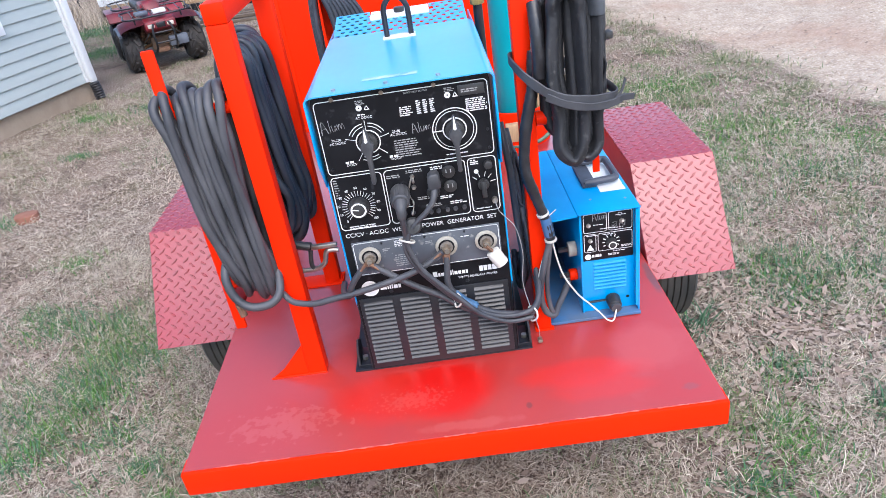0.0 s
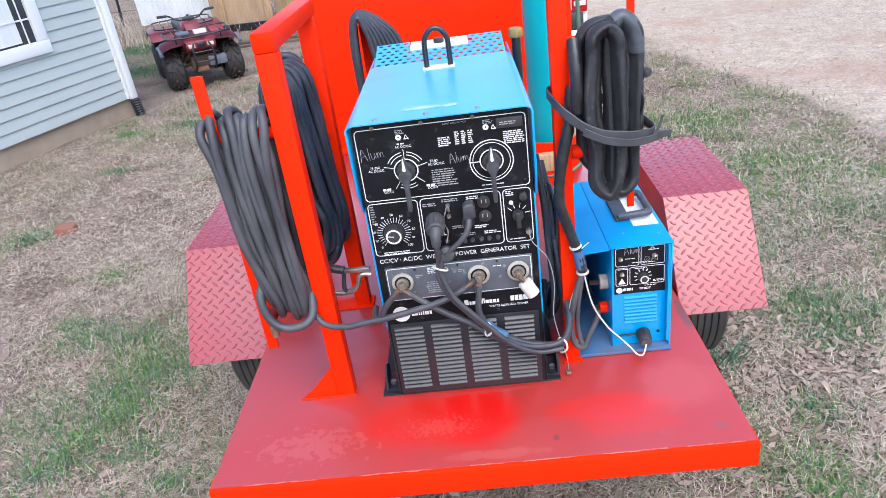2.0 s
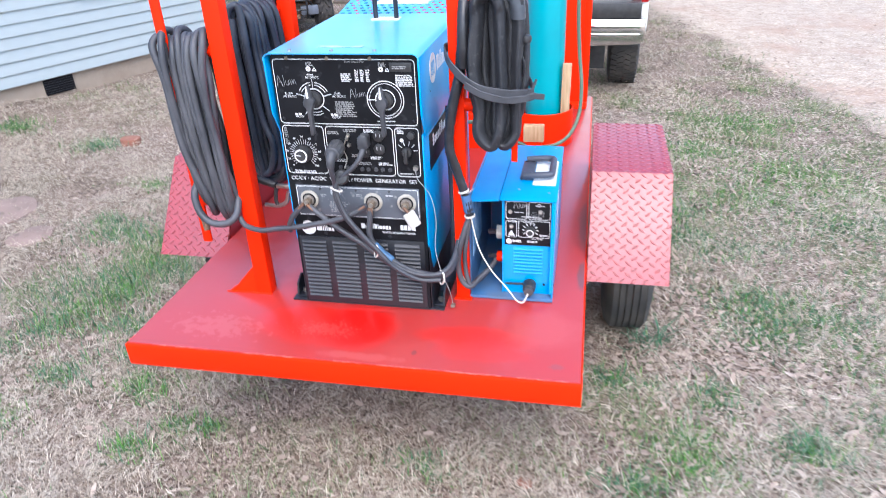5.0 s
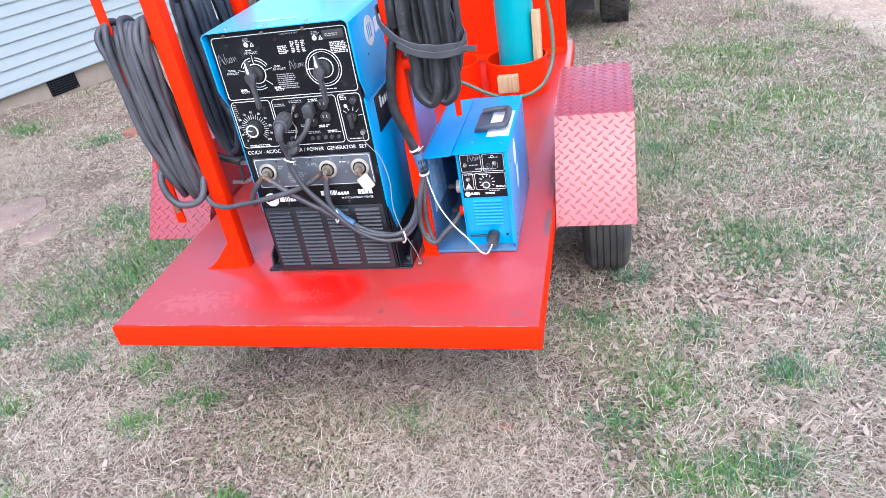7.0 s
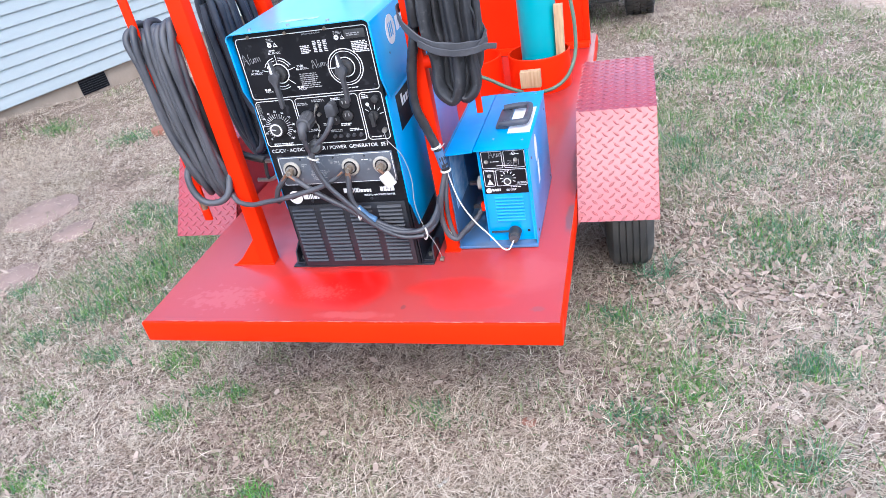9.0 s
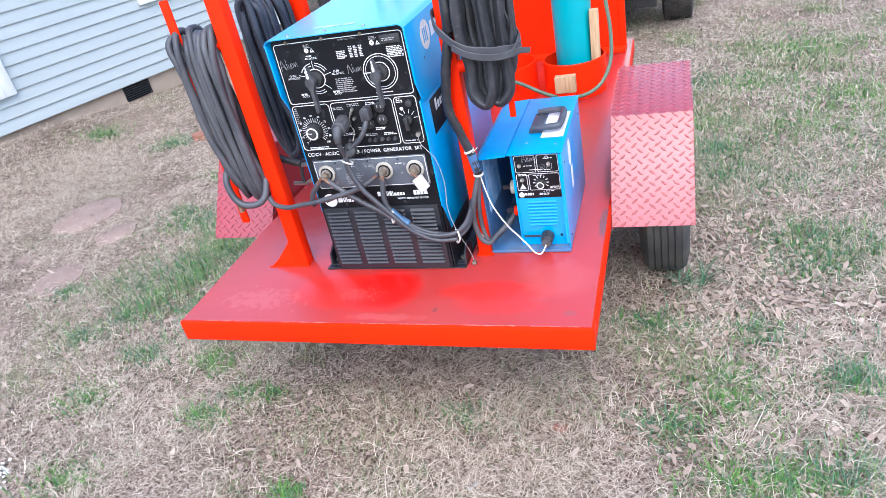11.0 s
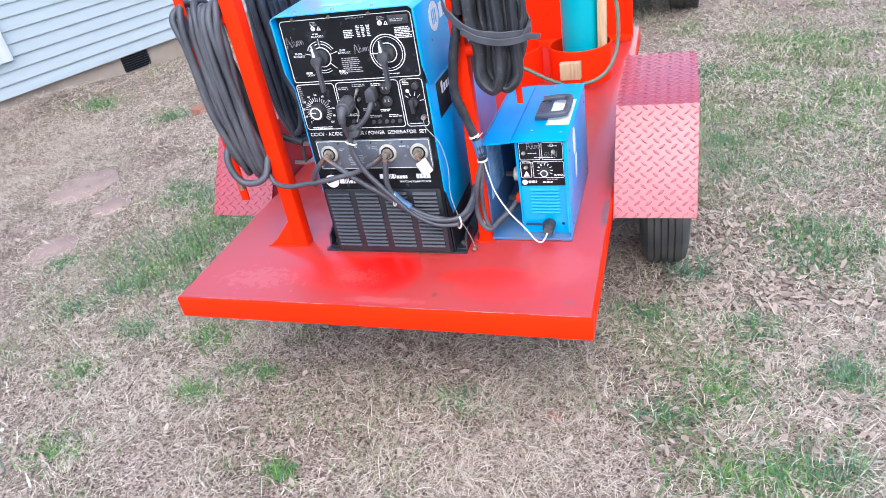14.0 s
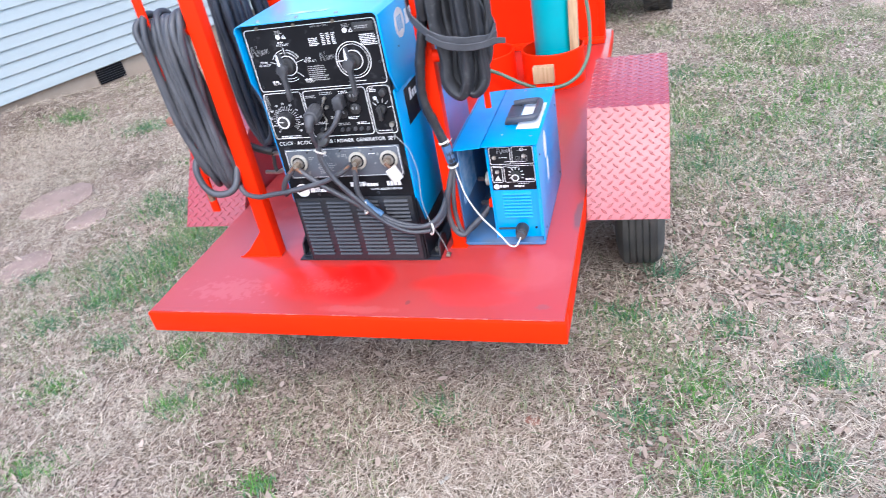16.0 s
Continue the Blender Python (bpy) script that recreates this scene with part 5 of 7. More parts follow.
# ---- small arc starter beside the welder ----
def build_starter():
    h = thing("arc_starter", "small blue arc starter with black control panel on the deck", "welding unit")
    x0, x1, z0, zt, f, b = 0.343, 0.626, DECK, 0.957, 0.447, 0.945
    xm = 0.455
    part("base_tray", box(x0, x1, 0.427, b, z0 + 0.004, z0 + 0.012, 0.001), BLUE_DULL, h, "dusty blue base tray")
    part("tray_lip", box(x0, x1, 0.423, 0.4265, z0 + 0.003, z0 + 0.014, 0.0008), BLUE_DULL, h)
    for q in ((x0 + 0.02, 0.445), (x1 - 0.02, 0.445), (x0 + 0.02, b - 0.02), (x1 - 0.02, b - 0.02)):
        part("foot", rod((q[0], q[1], z0), (q[0], q[1], z0 + 0.0045), 0.01, 10), PLASTIC, h)
    part("front_plate", box(xm, x1 - 0.006, f + 0.012, f + 0.016, z0 + 0.013, zt - 0.006, 0.001), BLUE, h, "blue front with louvres")
    part("partition", box(xm - 0.004, xm, f + 0.006, b - 0.005, z0 + 0.013, zt - 0.006, 0.001), BLUE, h)
    part("right_side", box(x1 - 0.005, x1, f - 0.012, b, z0 + 0.013, zt - 0.006, 0.001), BLUE, h, "blue side cover")
    # left side and back take a darker, greyer blue than the right side
    part("left_side", prism([(f - 0.012, z0 + 0.013), (b, z0 + 0.013), (b, zt - 0.006), (f - 0.012, zt - 0.006)], "x", x0, x0 + 0.004), BLUE_DULL, h, "dull grey-blue open-bay side")
    part("side_liner", box(x0 + 0.0045, x0 + 0.006, f + 0.03, f + 0.22, 0.72, 0.93), FADED, h, "pale label inside the bay")
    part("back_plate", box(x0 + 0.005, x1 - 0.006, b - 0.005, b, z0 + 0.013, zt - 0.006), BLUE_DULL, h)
    part("roof", box(xm - 0.012, x1 + 0.003, f - 0.012, b + 0.004, zt - 0.005, zt, 0.002), BLUE_SOFT, h, "blue roof half that bears the handle")
    part("roof_flap", prism([(x0 - 0.004, zt - 0.012), (xm - 0.0135, zt - 0.005), (xm - 0.0135, zt), (x0 - 0.004, zt - 0.007)], "y", f - 0.016, b + 0.004), BLUE_SOFT, h, "blue hinged flap over the cable bay")
    part("side_flange", box(x1 - 0.012, x1 - 0.0055, f - 0.012, f + 0.012, z0 + 0.03, zt - 0.008), BLUE, h)
    # control panel
    F = f + 0.0095
    part("control_panel", box(xm + 0.004, x1 - 0.014, F, f + 0.0118, 0.782, zt - 0.012, 0.0008), BLACK, h, "black control panel with white print")
    P = F - 0.0006
    frame_print(h, xm + 0.008, 0.533, P, 0.879, 0.942, 0.0016, 0.006)
    frame_print(h, 0.538, x1 - 0.017, P, 0.879, 0.942, 0.0016, 0.006)
    frame_print(h, xm + 0.008, 0.500, P, 0.812, 0.874, 0.0016, 0.006)
    frame_print(h, 0.505, x1 - 0.017, P, 0.812, 0.874, 0.0016, 0.006)
    scrawl(h, ALUM, 0.026, 0.490, P - 0.0005, 0.917, 6)
    scrawl(h, (((0.1, 0.8), (0.6, 0.9), (0.7, 0.4), (0.2, 0.1), (0.05, 0.6)), ((0.0, 0.1), (0.8, 0.9)), ((1.0, 0.1), (1.3, 0.9), (1.6, 0.1)), ((1.05, 0.4), (1.5, 0.45)), ((1.75, 0.05), (1.85, 0.95))), 0.022, 0.548, P - 0.0005, 0.886, 4)
    for q in ((0.478, 0.905), (0.577, 0.908), (0.482, 0.852)):
        part("toggle_base", rod((q[0], F, q[1]), (q[0], F - 0.004, q[1]), 0.007, 8), STEEL, h)
        part("toggle_switch", rod((q[0], F - 0.004, q[1]), (q[0], F - 0.02, q[1] + 0.008), 0.003, 8), STEEL, h)
    ring_print(h, 0.572, P, 0.931, 0.004, 0.0058)
    part("printed_symbol", prism([(0.471, 0.818), (0.493, 0.818), (0.482, 0.838)], "y", P - 0.0004, P), WHITE_INK, h)
    for k in range(9):
        a = radians(-120 + 30 * k)
        part("dial_tick", tube([(0.545 + 0.019 * math.sin(a), P, 0.84 + 0.019 * math.cos(a)), (0.545 + 0.027 * math.sin(a), P, 0.84 + 0.027 * math.cos(a))], 0.0014, 1, 4, smooth=False), WHITE_INK, h)
    k = part("dial_knob", rod((0.545, F, 0.838), (0.545, F - 0.02, 0.838), 0.0165, 20, r2=0.014, bevel=0.0015), PLASTIC, h)
    ring_print(k, 0.545, F - 0.0204, 0.838, 0.0095, 0.0125)
    for x, z, s, r in ((0.492, 0.905, 1, 1), (0.512, 0.89, 2, 1), (0.56, 0.93, 3, 1), (0.545, 0.888, 4, 1), (0.52, 0.869, 5, 1), (0.575, 0.825, 6, 2), (0.47, 0.87, 7, 1), (0.535, 0.80, 8, 2), (0.55, 0.808, 9, 1)):
        bars(h, x, x + 0.045, P, z, r, 200 + s, h=0.0024, gap=0.004, mat=WHITE_INK)
    part("badge_disc", rod((0.474, F, 0.796), (0.474, F - 0.001, 0.796), 0.0095, 20), WHITE_INK, h, "small round white badge")
    bars(h, 0.486, 0.515, P, 0.802, 1, 230, h=0.009, mat=WHITE_INK, fill=1.2)
    louvre_bank(h, 0.485, 0.592, f + 0.012, 0.672, 0.774, 8, BLUE_SOFT)
    # strain relief and hole on the front foot
    part("cable_gland", rod((0.546, f + 0.012, 0.632), (0.546, f - 0.028, 0.628), 0.023, 18, r2=0.02, bevel=0.003), PLASTIC, h, "black screw-on cable connector")
    part("gland_nut", rod((0.546, f - 0.028, 0.628), (0.546, f - 0.04, 0.627), 0.016, 12), PLUG_GREY, h)
    # no opening is cut: a black disc gives the hole's shade
    part("drill_hole", rod((0.594, f + 0.0115, 0.632), (0.594, f + 0.0105, 0.632), 0.005, 10), BLACK, h)
    part("crossbar", rod((xm + 0.008, f + 0.004, 0.633), (0.53, f + 0.004, 0.634), 0.0035, 8), BLACK_STEEL, h)
    # terminals in the open bay
    for z, c, m in ((0.795, 0.024, CREAM), (0.70, 0.019, RED)):
        part("terminal", rod((xm - 0.005, f + 0.075, z), (xm - 0.03, f + 0.075, z), c, 18, bevel=0.002), m, h, "round terminal block in the bay")
        part("terminal_bolt", rod((xm - 0.03, f + 0.075, z), (xm - 0.06, f + 0.075, z), 0.009, 6), BLACK_STEEL, h)
    # carrying handle
    c = part("handle_base", box(0.495, 0.540, 0.60, 0.76, zt, zt + 0.012, 0.004), HANDLE, h, "black plastic folding carry handle")
    # four thin black discs draw the shaded holes of the handle base
    for q in ((0.506, 0.612), (0.530, 0.612), (0.506, 0.748), (0.530, 0.748)):
        part("handle_recess", rod((q[0], q[1], zt + 0.012), (q[0], q[1], zt + 0.0126), 0.006, 10), BLACK, c)
    part("grip", tube([(0.505, 0.606, zt + 0.016), (0.55, 0.602, zt + 0.02), (0.594, 0.606, zt + 0.022), (0.602, 0.63, zt + 0.022), (0.602, 0.73, zt + 0.022), (0.594, 0.755, zt + 0.022), (0.55, 0.76, zt + 0.02), (0.505, 0.756, zt + 0.016)], 0.0115, 6, 10), HANDLE, c)
    part("warning_label", box(0.541, 0.618, 0.56, 0.785, zt + 0.0004, zt + 0.0012), LABEL, h, "white paper label under the handle")
    for q in ((0.50, 0.52), (0.60, 0.50), (0.52, 0.92), (0.60, 0.92)):
        part("roof_screw", rod((q[0], q[1], zt), (q[0], q[1], zt + 0.002), 0.004, 8), STEEL, h)
    # side badge
    part("side_decal", prism([(0.60 + 0.028 * math.cos(a), 0.88 + 0.05 * math.sin(a)) for a in (2 * math.pi * i / 24 for i in range(24))], "x", x1 + 0.0004, x1 + 0.001), WHITE_INK, h, "white oval maker's decal on the side")
    part("side_decal", prism([(0.60, 0.74), (0.63, 0.74), (0.64, 0.82), (0.605, 0.82)], "x", x1 + 0.0004, x1 + 0.001), WHITE_INK, h)
    for q in ((0.48, 0.62), (0.48, 0.90), (0.9, 0.62), (0.9, 0.90)):
        part("side_screw", rod((x1, q[0], q[1]), (x1 + 0.002, q[0], q[1]), 0.004, 8), BLACK_STEEL, h)
    return h


build_starter()

# ---- cables on the hangers ----
def hanging_loop(x_top, x_low, y_f, y_b, z_top, z_low, rnd, sway=0.006):
    """The line of one turn of cable hung over a peg that points sideways."""
    ym, j = (y_f + y_b) / 2, lambda: rnd.uniform(-sway, sway)
    zs = z_top - z_low
    return [(x_top + j(), ym, z_top + j()), (x_top + j(), y_f + 0.012, z_top - 0.035), (x_top * 0.85 + x_low * 0.15 + j(), y_f, z_top - 0.22 * zs), (x_top * 0.45 + x_low * 0.55 + j(), y_f - 0.004 + j(), z_top - 0.58 * zs),
            (x_low + j(), y_f + 0.005, z_low + 0.12 * zs), (x_low + j(), ym, z_low + abs(j())), (x_low + j(), y_b - 0.005, z_low + 0.14 * zs), (x_top * 0.5 + x_low * 0.5 + j(), y_b + j(), z_top - 0.5 * zs), (x_top + j(), y_b - 0.012, z_top - 0.04)]


def coil(name, label, xs_top, xs_low, y_f, y_b, z_top, z_low, r, mat, seed, drop=0.05):
    c = thing(name, label, "cable", "cable coils on the rack")
    rnd = random.Random(seed)
    for i, (a, b) in enumerate(zip(xs_top, xs_low)):
        dz = rnd.uniform(0, drop)
        part("cable_turn", tube(hanging_loop(a, b, y_f + rnd.uniform(-0.016, 0.012), y_b + rnd.uniform(-0.02, 0.02), z_top + rnd.uniform(-0.016, 0.012), z_low + dz, rnd, 0.008), r, 7, 10, closed=True, wobble=0.03, seed=i), mat, c, smooth=80)
    return c


def spread(a, b, n):
    return [a + (b - a) * i / (n - 1) for i in range(n)]


left = coil("welding_cable_coil", "grey rubber welding cable coiled over a red hanger", spread(-0.603, -0.448, 8), [-0.536, -0.548, -0.512, -0.524, -0.478, -0.496, -0.448, -0.462], 0.330, 0.432, 1.494, 0.872, 0.0120, RUBBER, 3)
left2 = spread(-0.575, -0.46, 4)
rnd_c = random.Random(8)
for i, a in enumerate(left2):
    part("cable_turn", tube(hanging_loop(a, -0.525 + 0.026 * i, 0.352, 0.41, 1.468, 0.90, rnd_c, 0.012), 0.0120, 7, 10, closed=True), RUBBER, left, smooth=80)
part("cable_turn", tube([(-0.560, 0.35, 1.015), (-0.568, 0.318, 0.975), (-0.552, 0.305, 0.918), (-0.515, 0.30, 0.886), (-0.46, 0.305, 0.886), (-0.432, 0.325, 0.91), (-0.432, 0.36, 0.96), (-0.445, 0.40, 1.0), (-0.50, 0.455, 1.02), (-0.548, 0.42, 1.02)], 0.0122, 7, 10, closed=True), RUBBER, left, "turn wrapped round the bundle", smooth=80)
part("cable_end", rod((-0.56, 0.33, 0.885), (-0.553, 0.325, 0.845), 0.011, 10), RUST, left)
rear = thing("welding_cable_coil", "dark welding cable hung over a peg between the posts", "cable", "cable coils on the rack")
rnd_r = random.Random(14)
for i in range(13):
    y, hw = 0.645 + 0.018 * i, 0.027 + 0.030 * ((i * 5) % 13) / 12
    cx, zt, zl, j = -0.472 + rnd_r.uniform(-0.01, 0.01), 1.522 + rnd_r.uniform(-0.012, 0.02), 0.865 + rnd_r.uniform(0, 0.10), lambda: rnd_r.uniform(-0.010, 0.010)
    part("cable_turn", tube([(cx + j(), y, zt), (cx - hw * 0.8, y + j(), zt - 0.03), (cx - hw + j(), y + j(), zt - 0.15), (cx - 0.008 - hw + j(), y + j(), 1.15), (cx + 0.004 - hw + j(), y + j(), zl + 0.1), (cx + 0.02 - hw * 0.6, y + j(), zl + 0.015), (cx + 0.025, y + j(), zl),
                             (cx + 0.03 + hw * 0.7, y + j(), zl + 0.03), (cx + 0.03 + hw + j(), y + j(), zl + 0.12), (cx + 0.012 + hw + j(), y + j(), 1.15), (cx + hw + j(), y + j(), zt - 0.15), (cx + hw * 0.8, y + j(), zt - 0.03)], 0.0125, 6, 10, closed=True, wobble=0.05, seed=i), RUBBER_DARK, rear, smooth=80)
for i in range(5):
    y, x, j = 0.642 + 0.02 * i, -0.490 + 0.013 * i, lambda: rnd_r.uniform(-0.006, 0.006)
    part("cable_turn", tube([(x + j(), y, 1.49), (x + j(), y - 0.004, 1.40), (x + 0.004 + j(), y, 1.25), (x + 0.006 + j(), y, 1.05), (x + 0.02 + j(), y, 0.90 + 0.01 * i)], 0.0122, 6, 10, wobble=0.05, seed=30 + i), RUBBER_DARK, rear, smooth=80)
back = thing("welding_cable_coil", "dark welding cable hung in front of the red headboard", "cable", "cable coils on the rack")
for i in range(8):
    y, wl, wr = 1.80 + 0.016 * i, 0.012 + 0.006 * (i % 4), 0.05 + 0.018 * i
    zt = 1.488 + 0.004 * (i % 5)
    part("cable_turn", tube([(-0.365, y, zt), (-0.375 - wl, y, zt - 0.05), (-0.385 - wl, y - 0.005, 1.28), (-0.385 - wl * 0.6, y, 1.05), (-0.33, y, 0.92 + 0.01 * i), (-0.365 + wr, y, 1.02), (-0.36 + wr, y - 0.005, 1.2), (-0.37 + wr * 0.92, y, 1.36), (-0.37 + wr * 0.5, y, zt - 0.045)], 0.0112, 7, 9, closed=True), RUBBER_DARK, back, smooth=80)


# ---- torch cable in a thick sleeve ----
def build_torch_coil():
    c = thing("torch_cable_coil", "torch cable in thick black sleeve, coiled and strapped", "cable", "cable coils on the rack")
    rnd = random.Random(2)
    # each turn: depth, then left, middle and right of the loop, its top and its foot
    turns = ((0.372, 0.388, 0.424, 0.458, 1.598, 1.165), (0.398, 0.437, 0.470, 0.503, 1.612, 1.160), (0.438, 0.372, 0.442, 0.512, 1.600, 1.205), (0.468, 0.402, 0.445, 0.490, 1.592, 1.185), (0.415, 0.408, 0.446, 0.478, 1.588, 1.178))
    for i, (y, xl, xm, xr, zt, zl) in enumerate(turns):
        j = lambda: rnd.uniform(-0.006, 0.006)
        ring = [(xm + j(), y, zt), (xl * 0.75 + xm * 0.25, y - 0.004, zt - 0.016), (xl + j(), y, zt - 0.07), (xl + j(), y + j(), zt - 0.20), (xl + 0.006 + j(), y + j(), zl + 0.13), (xl * 0.8 + xm * 0.2, y, zl + 0.04), (xm + j(), y + j(), zl),
                (xr * 0.8 + xm * 0.2, y, zl + 0.035), (xr + j(), y + j(), zl + 0.13), (xr + j(), y + j(), zt - 0.20), (xr - 0.002 + j(), y, zt - 0.07), (xr * 0.75 + xm * 0.25, y - 0.004, zt - 0.018)]
        part("sleeve_turn", tube(ring, lambda u: 0.0335, 9, 24, closed=True, flat=0.52, wobble=0.05, seed=i, crease=0.075), SLEEVE, c, smooth=80)
        for k, dx in ((slice(2, 5), 0.007), (slice(8, 11), -0.006)):
            part("sleeve_seam", tube([(x + dx, yy - 0.0160, z) for x, yy, z in ring[k]], 0.0028, 8, 6, flat=0.6), SLEEVE, c, smooth=80)
    part("tape_wrap", tube([(0.452, 0.396, 1.603), (0.470, 0.397, 1.612), (0.487, 0.395, 1.599), (0.499, 0.397, 1.57), (0.502, 0.398, 1.53)], 0.0375, 6, 20, flat=0.60, crease=0.02), GREY_TAPE, c, "bluish worn tape round one turn", smooth=80)
    part("tape_wrap", tube([(0.352, 0.395, 1.575), (0.352, 0.372, 1.53), (0.352, 0.36, 1.46), (0.35, 0.365, 1.40)], 0.017, 5, 10), TAPE, c, smooth=80)
    part("strap", ribbon([(0.288, 0.44, 1.44), (0.292, 0.40, 1.43), (0.315, 0.362, 1.405), (0.355, 0.338, 1.372), (0.40, 0.322, 1.350), (0.463, 0.318, 1.338), (0.515, 0.328, 1.334), (0.545, 0.36, 1.33), (0.545, 0.42, 1.33), (0.50, 0.53, 1.35), (0.40, 0.53, 1.40), (0.325, 0.472, 1.43)], 0.026, 0.005, 8, True), STRAP, c, "black rubber strap tied round the coil", smooth=50)
    part("strap", ribbon([(0.36, 0.327, 1.358), (0.41, 0.310, 1.336), (0.47, 0.309, 1.322), (0.525, 0.318, 1.322), (0.56, 0.345, 1.325)], 0.021, 0.004), STRAP, c, smooth=50)
    part("strap_end", ribbon([(0.525, 0.322, 1.322), (0.555, 0.335, 1.326), (0.585, 0.35, 1.32)], 0.017, 0.004), STRAP, c, "frayed strap end", smooth=50)
    part("strap_end", ribbon([(0.53, 0.322, 1.325), (0.55, 0.335, 1.345), (0.562, 0.345, 1.372)], 0.009, 0.003), STRAP, c, smooth=50)
    # bungee hook on the far plate
    part("strap_hook", tube([(0.515, 0.395, 1.36), (0.523, 0.385, 1.40), (0.515, 0.385, 1.44), (0.525, 0.385, 1.47)], 0.004, 5, 6), BLACK_STEEL, c, smooth=80)
    part("hook_bulb", lathe([(0.0, -0.014), (0.012, -0.008), (0.014, 0), (0.012, 0.008), (0.0, 0.014)], 12, m=Matrix.Translation((0.53, 0.385, 1.475))), PLASTIC, c)
    # taped bundle down the post
    tp = [(0.345, 0.395, 1.46), (0.338, 0.39, 1.40), (0.33, 0.384, 1.351), (0.308, 0.382, 1.261), (0.297, 0.382, 1.153), (0.318, 0.385, 1.069), (0.342, 0.388, 0.988), (0.355, 0.39, 0.915)]
    part("taped_hose", tube(tp, lambda u: 0.0160 - 0.002 * u + 0.0008 * (int(u * 46) % 2), 12, 12, wobble=0.06, crease=0.02), TAPE, c, "black taped hose hanging down the post", smooth=80)
    part("tape_collar", tube([(0.342, 0.388, 0.99), (0.352, 0.39, 0.93)], 0.0158, 2, 12, smooth=False), BLUE_DULL, c, smooth=80)
    for p, q in (((0.336, 0.388, 1.005), (0.338, 0.388, 0.999)), ((0.354, 0.39, 0.918), (0.3545, 0.39, 0.912))):
        part("cable_tie", tube([p, q], 0.018, 1, 14, smooth=False), WHITE_CAP, c, "white cable tie")
    part("tie_tail", tube([(0.352, 0.375, 1.0), (0.372, 0.37, 1.02)], 0.0015, 2, 5, smooth=False), WHITE_CAP, c)
    part("white_wire", tube([(0.352, 0.39, 0.913), (0.32, 0.386, 0.833), (0.309, 0.385, 0.768), (0.32, 0.387, 0.699), (0.342, 0.393, 0.652)], 0.0026, 8, 8), WHITE_CAP, c, "thin white wire", smooth=80)
    part("grey_lead", tube([(0.353, 0.39, 0.913), (0.324, 0.38, 0.819), (0.313, 0.38, 0.738), (0.323, 0.385, 0.672), (0.35, 0.392, 0.646), (0.371, 0.43, 0.655), (0.409, 0.49, 0.675), (0.43, 0.54, 0.70)], 0.0092, 8, 10), RUBBER, c, "grey lead into the open bay", smooth=80)
    part("grey_lead", tube([(0.356, 0.395, 0.913), (0.337, 0.39, 0.80), (0.335, 0.39, 0.72), (0.348, 0.395, 0.655), (0.372, 0.45, 0.64), (0.41, 0.52, 0.66)], 0.0075, 8, 10), RUBBER, c, smooth=80)
    part("white_wire", tube([(0.357, 0.392, 0.913), (0.381, 0.392, 0.799), (0.422, 0.392, 0.716), (0.46, 0.386, 0.672), (0.488, 0.38, 0.640), (0.51, 0.376, 0.612), (0.53, 0.385, 0.602), (0.545, 0.408, 0.622)], 0.0027, 8, 8), WHITE_CAP, c, "thin white wire to the connector", smooth=80)
    return c


build_torch_coil()

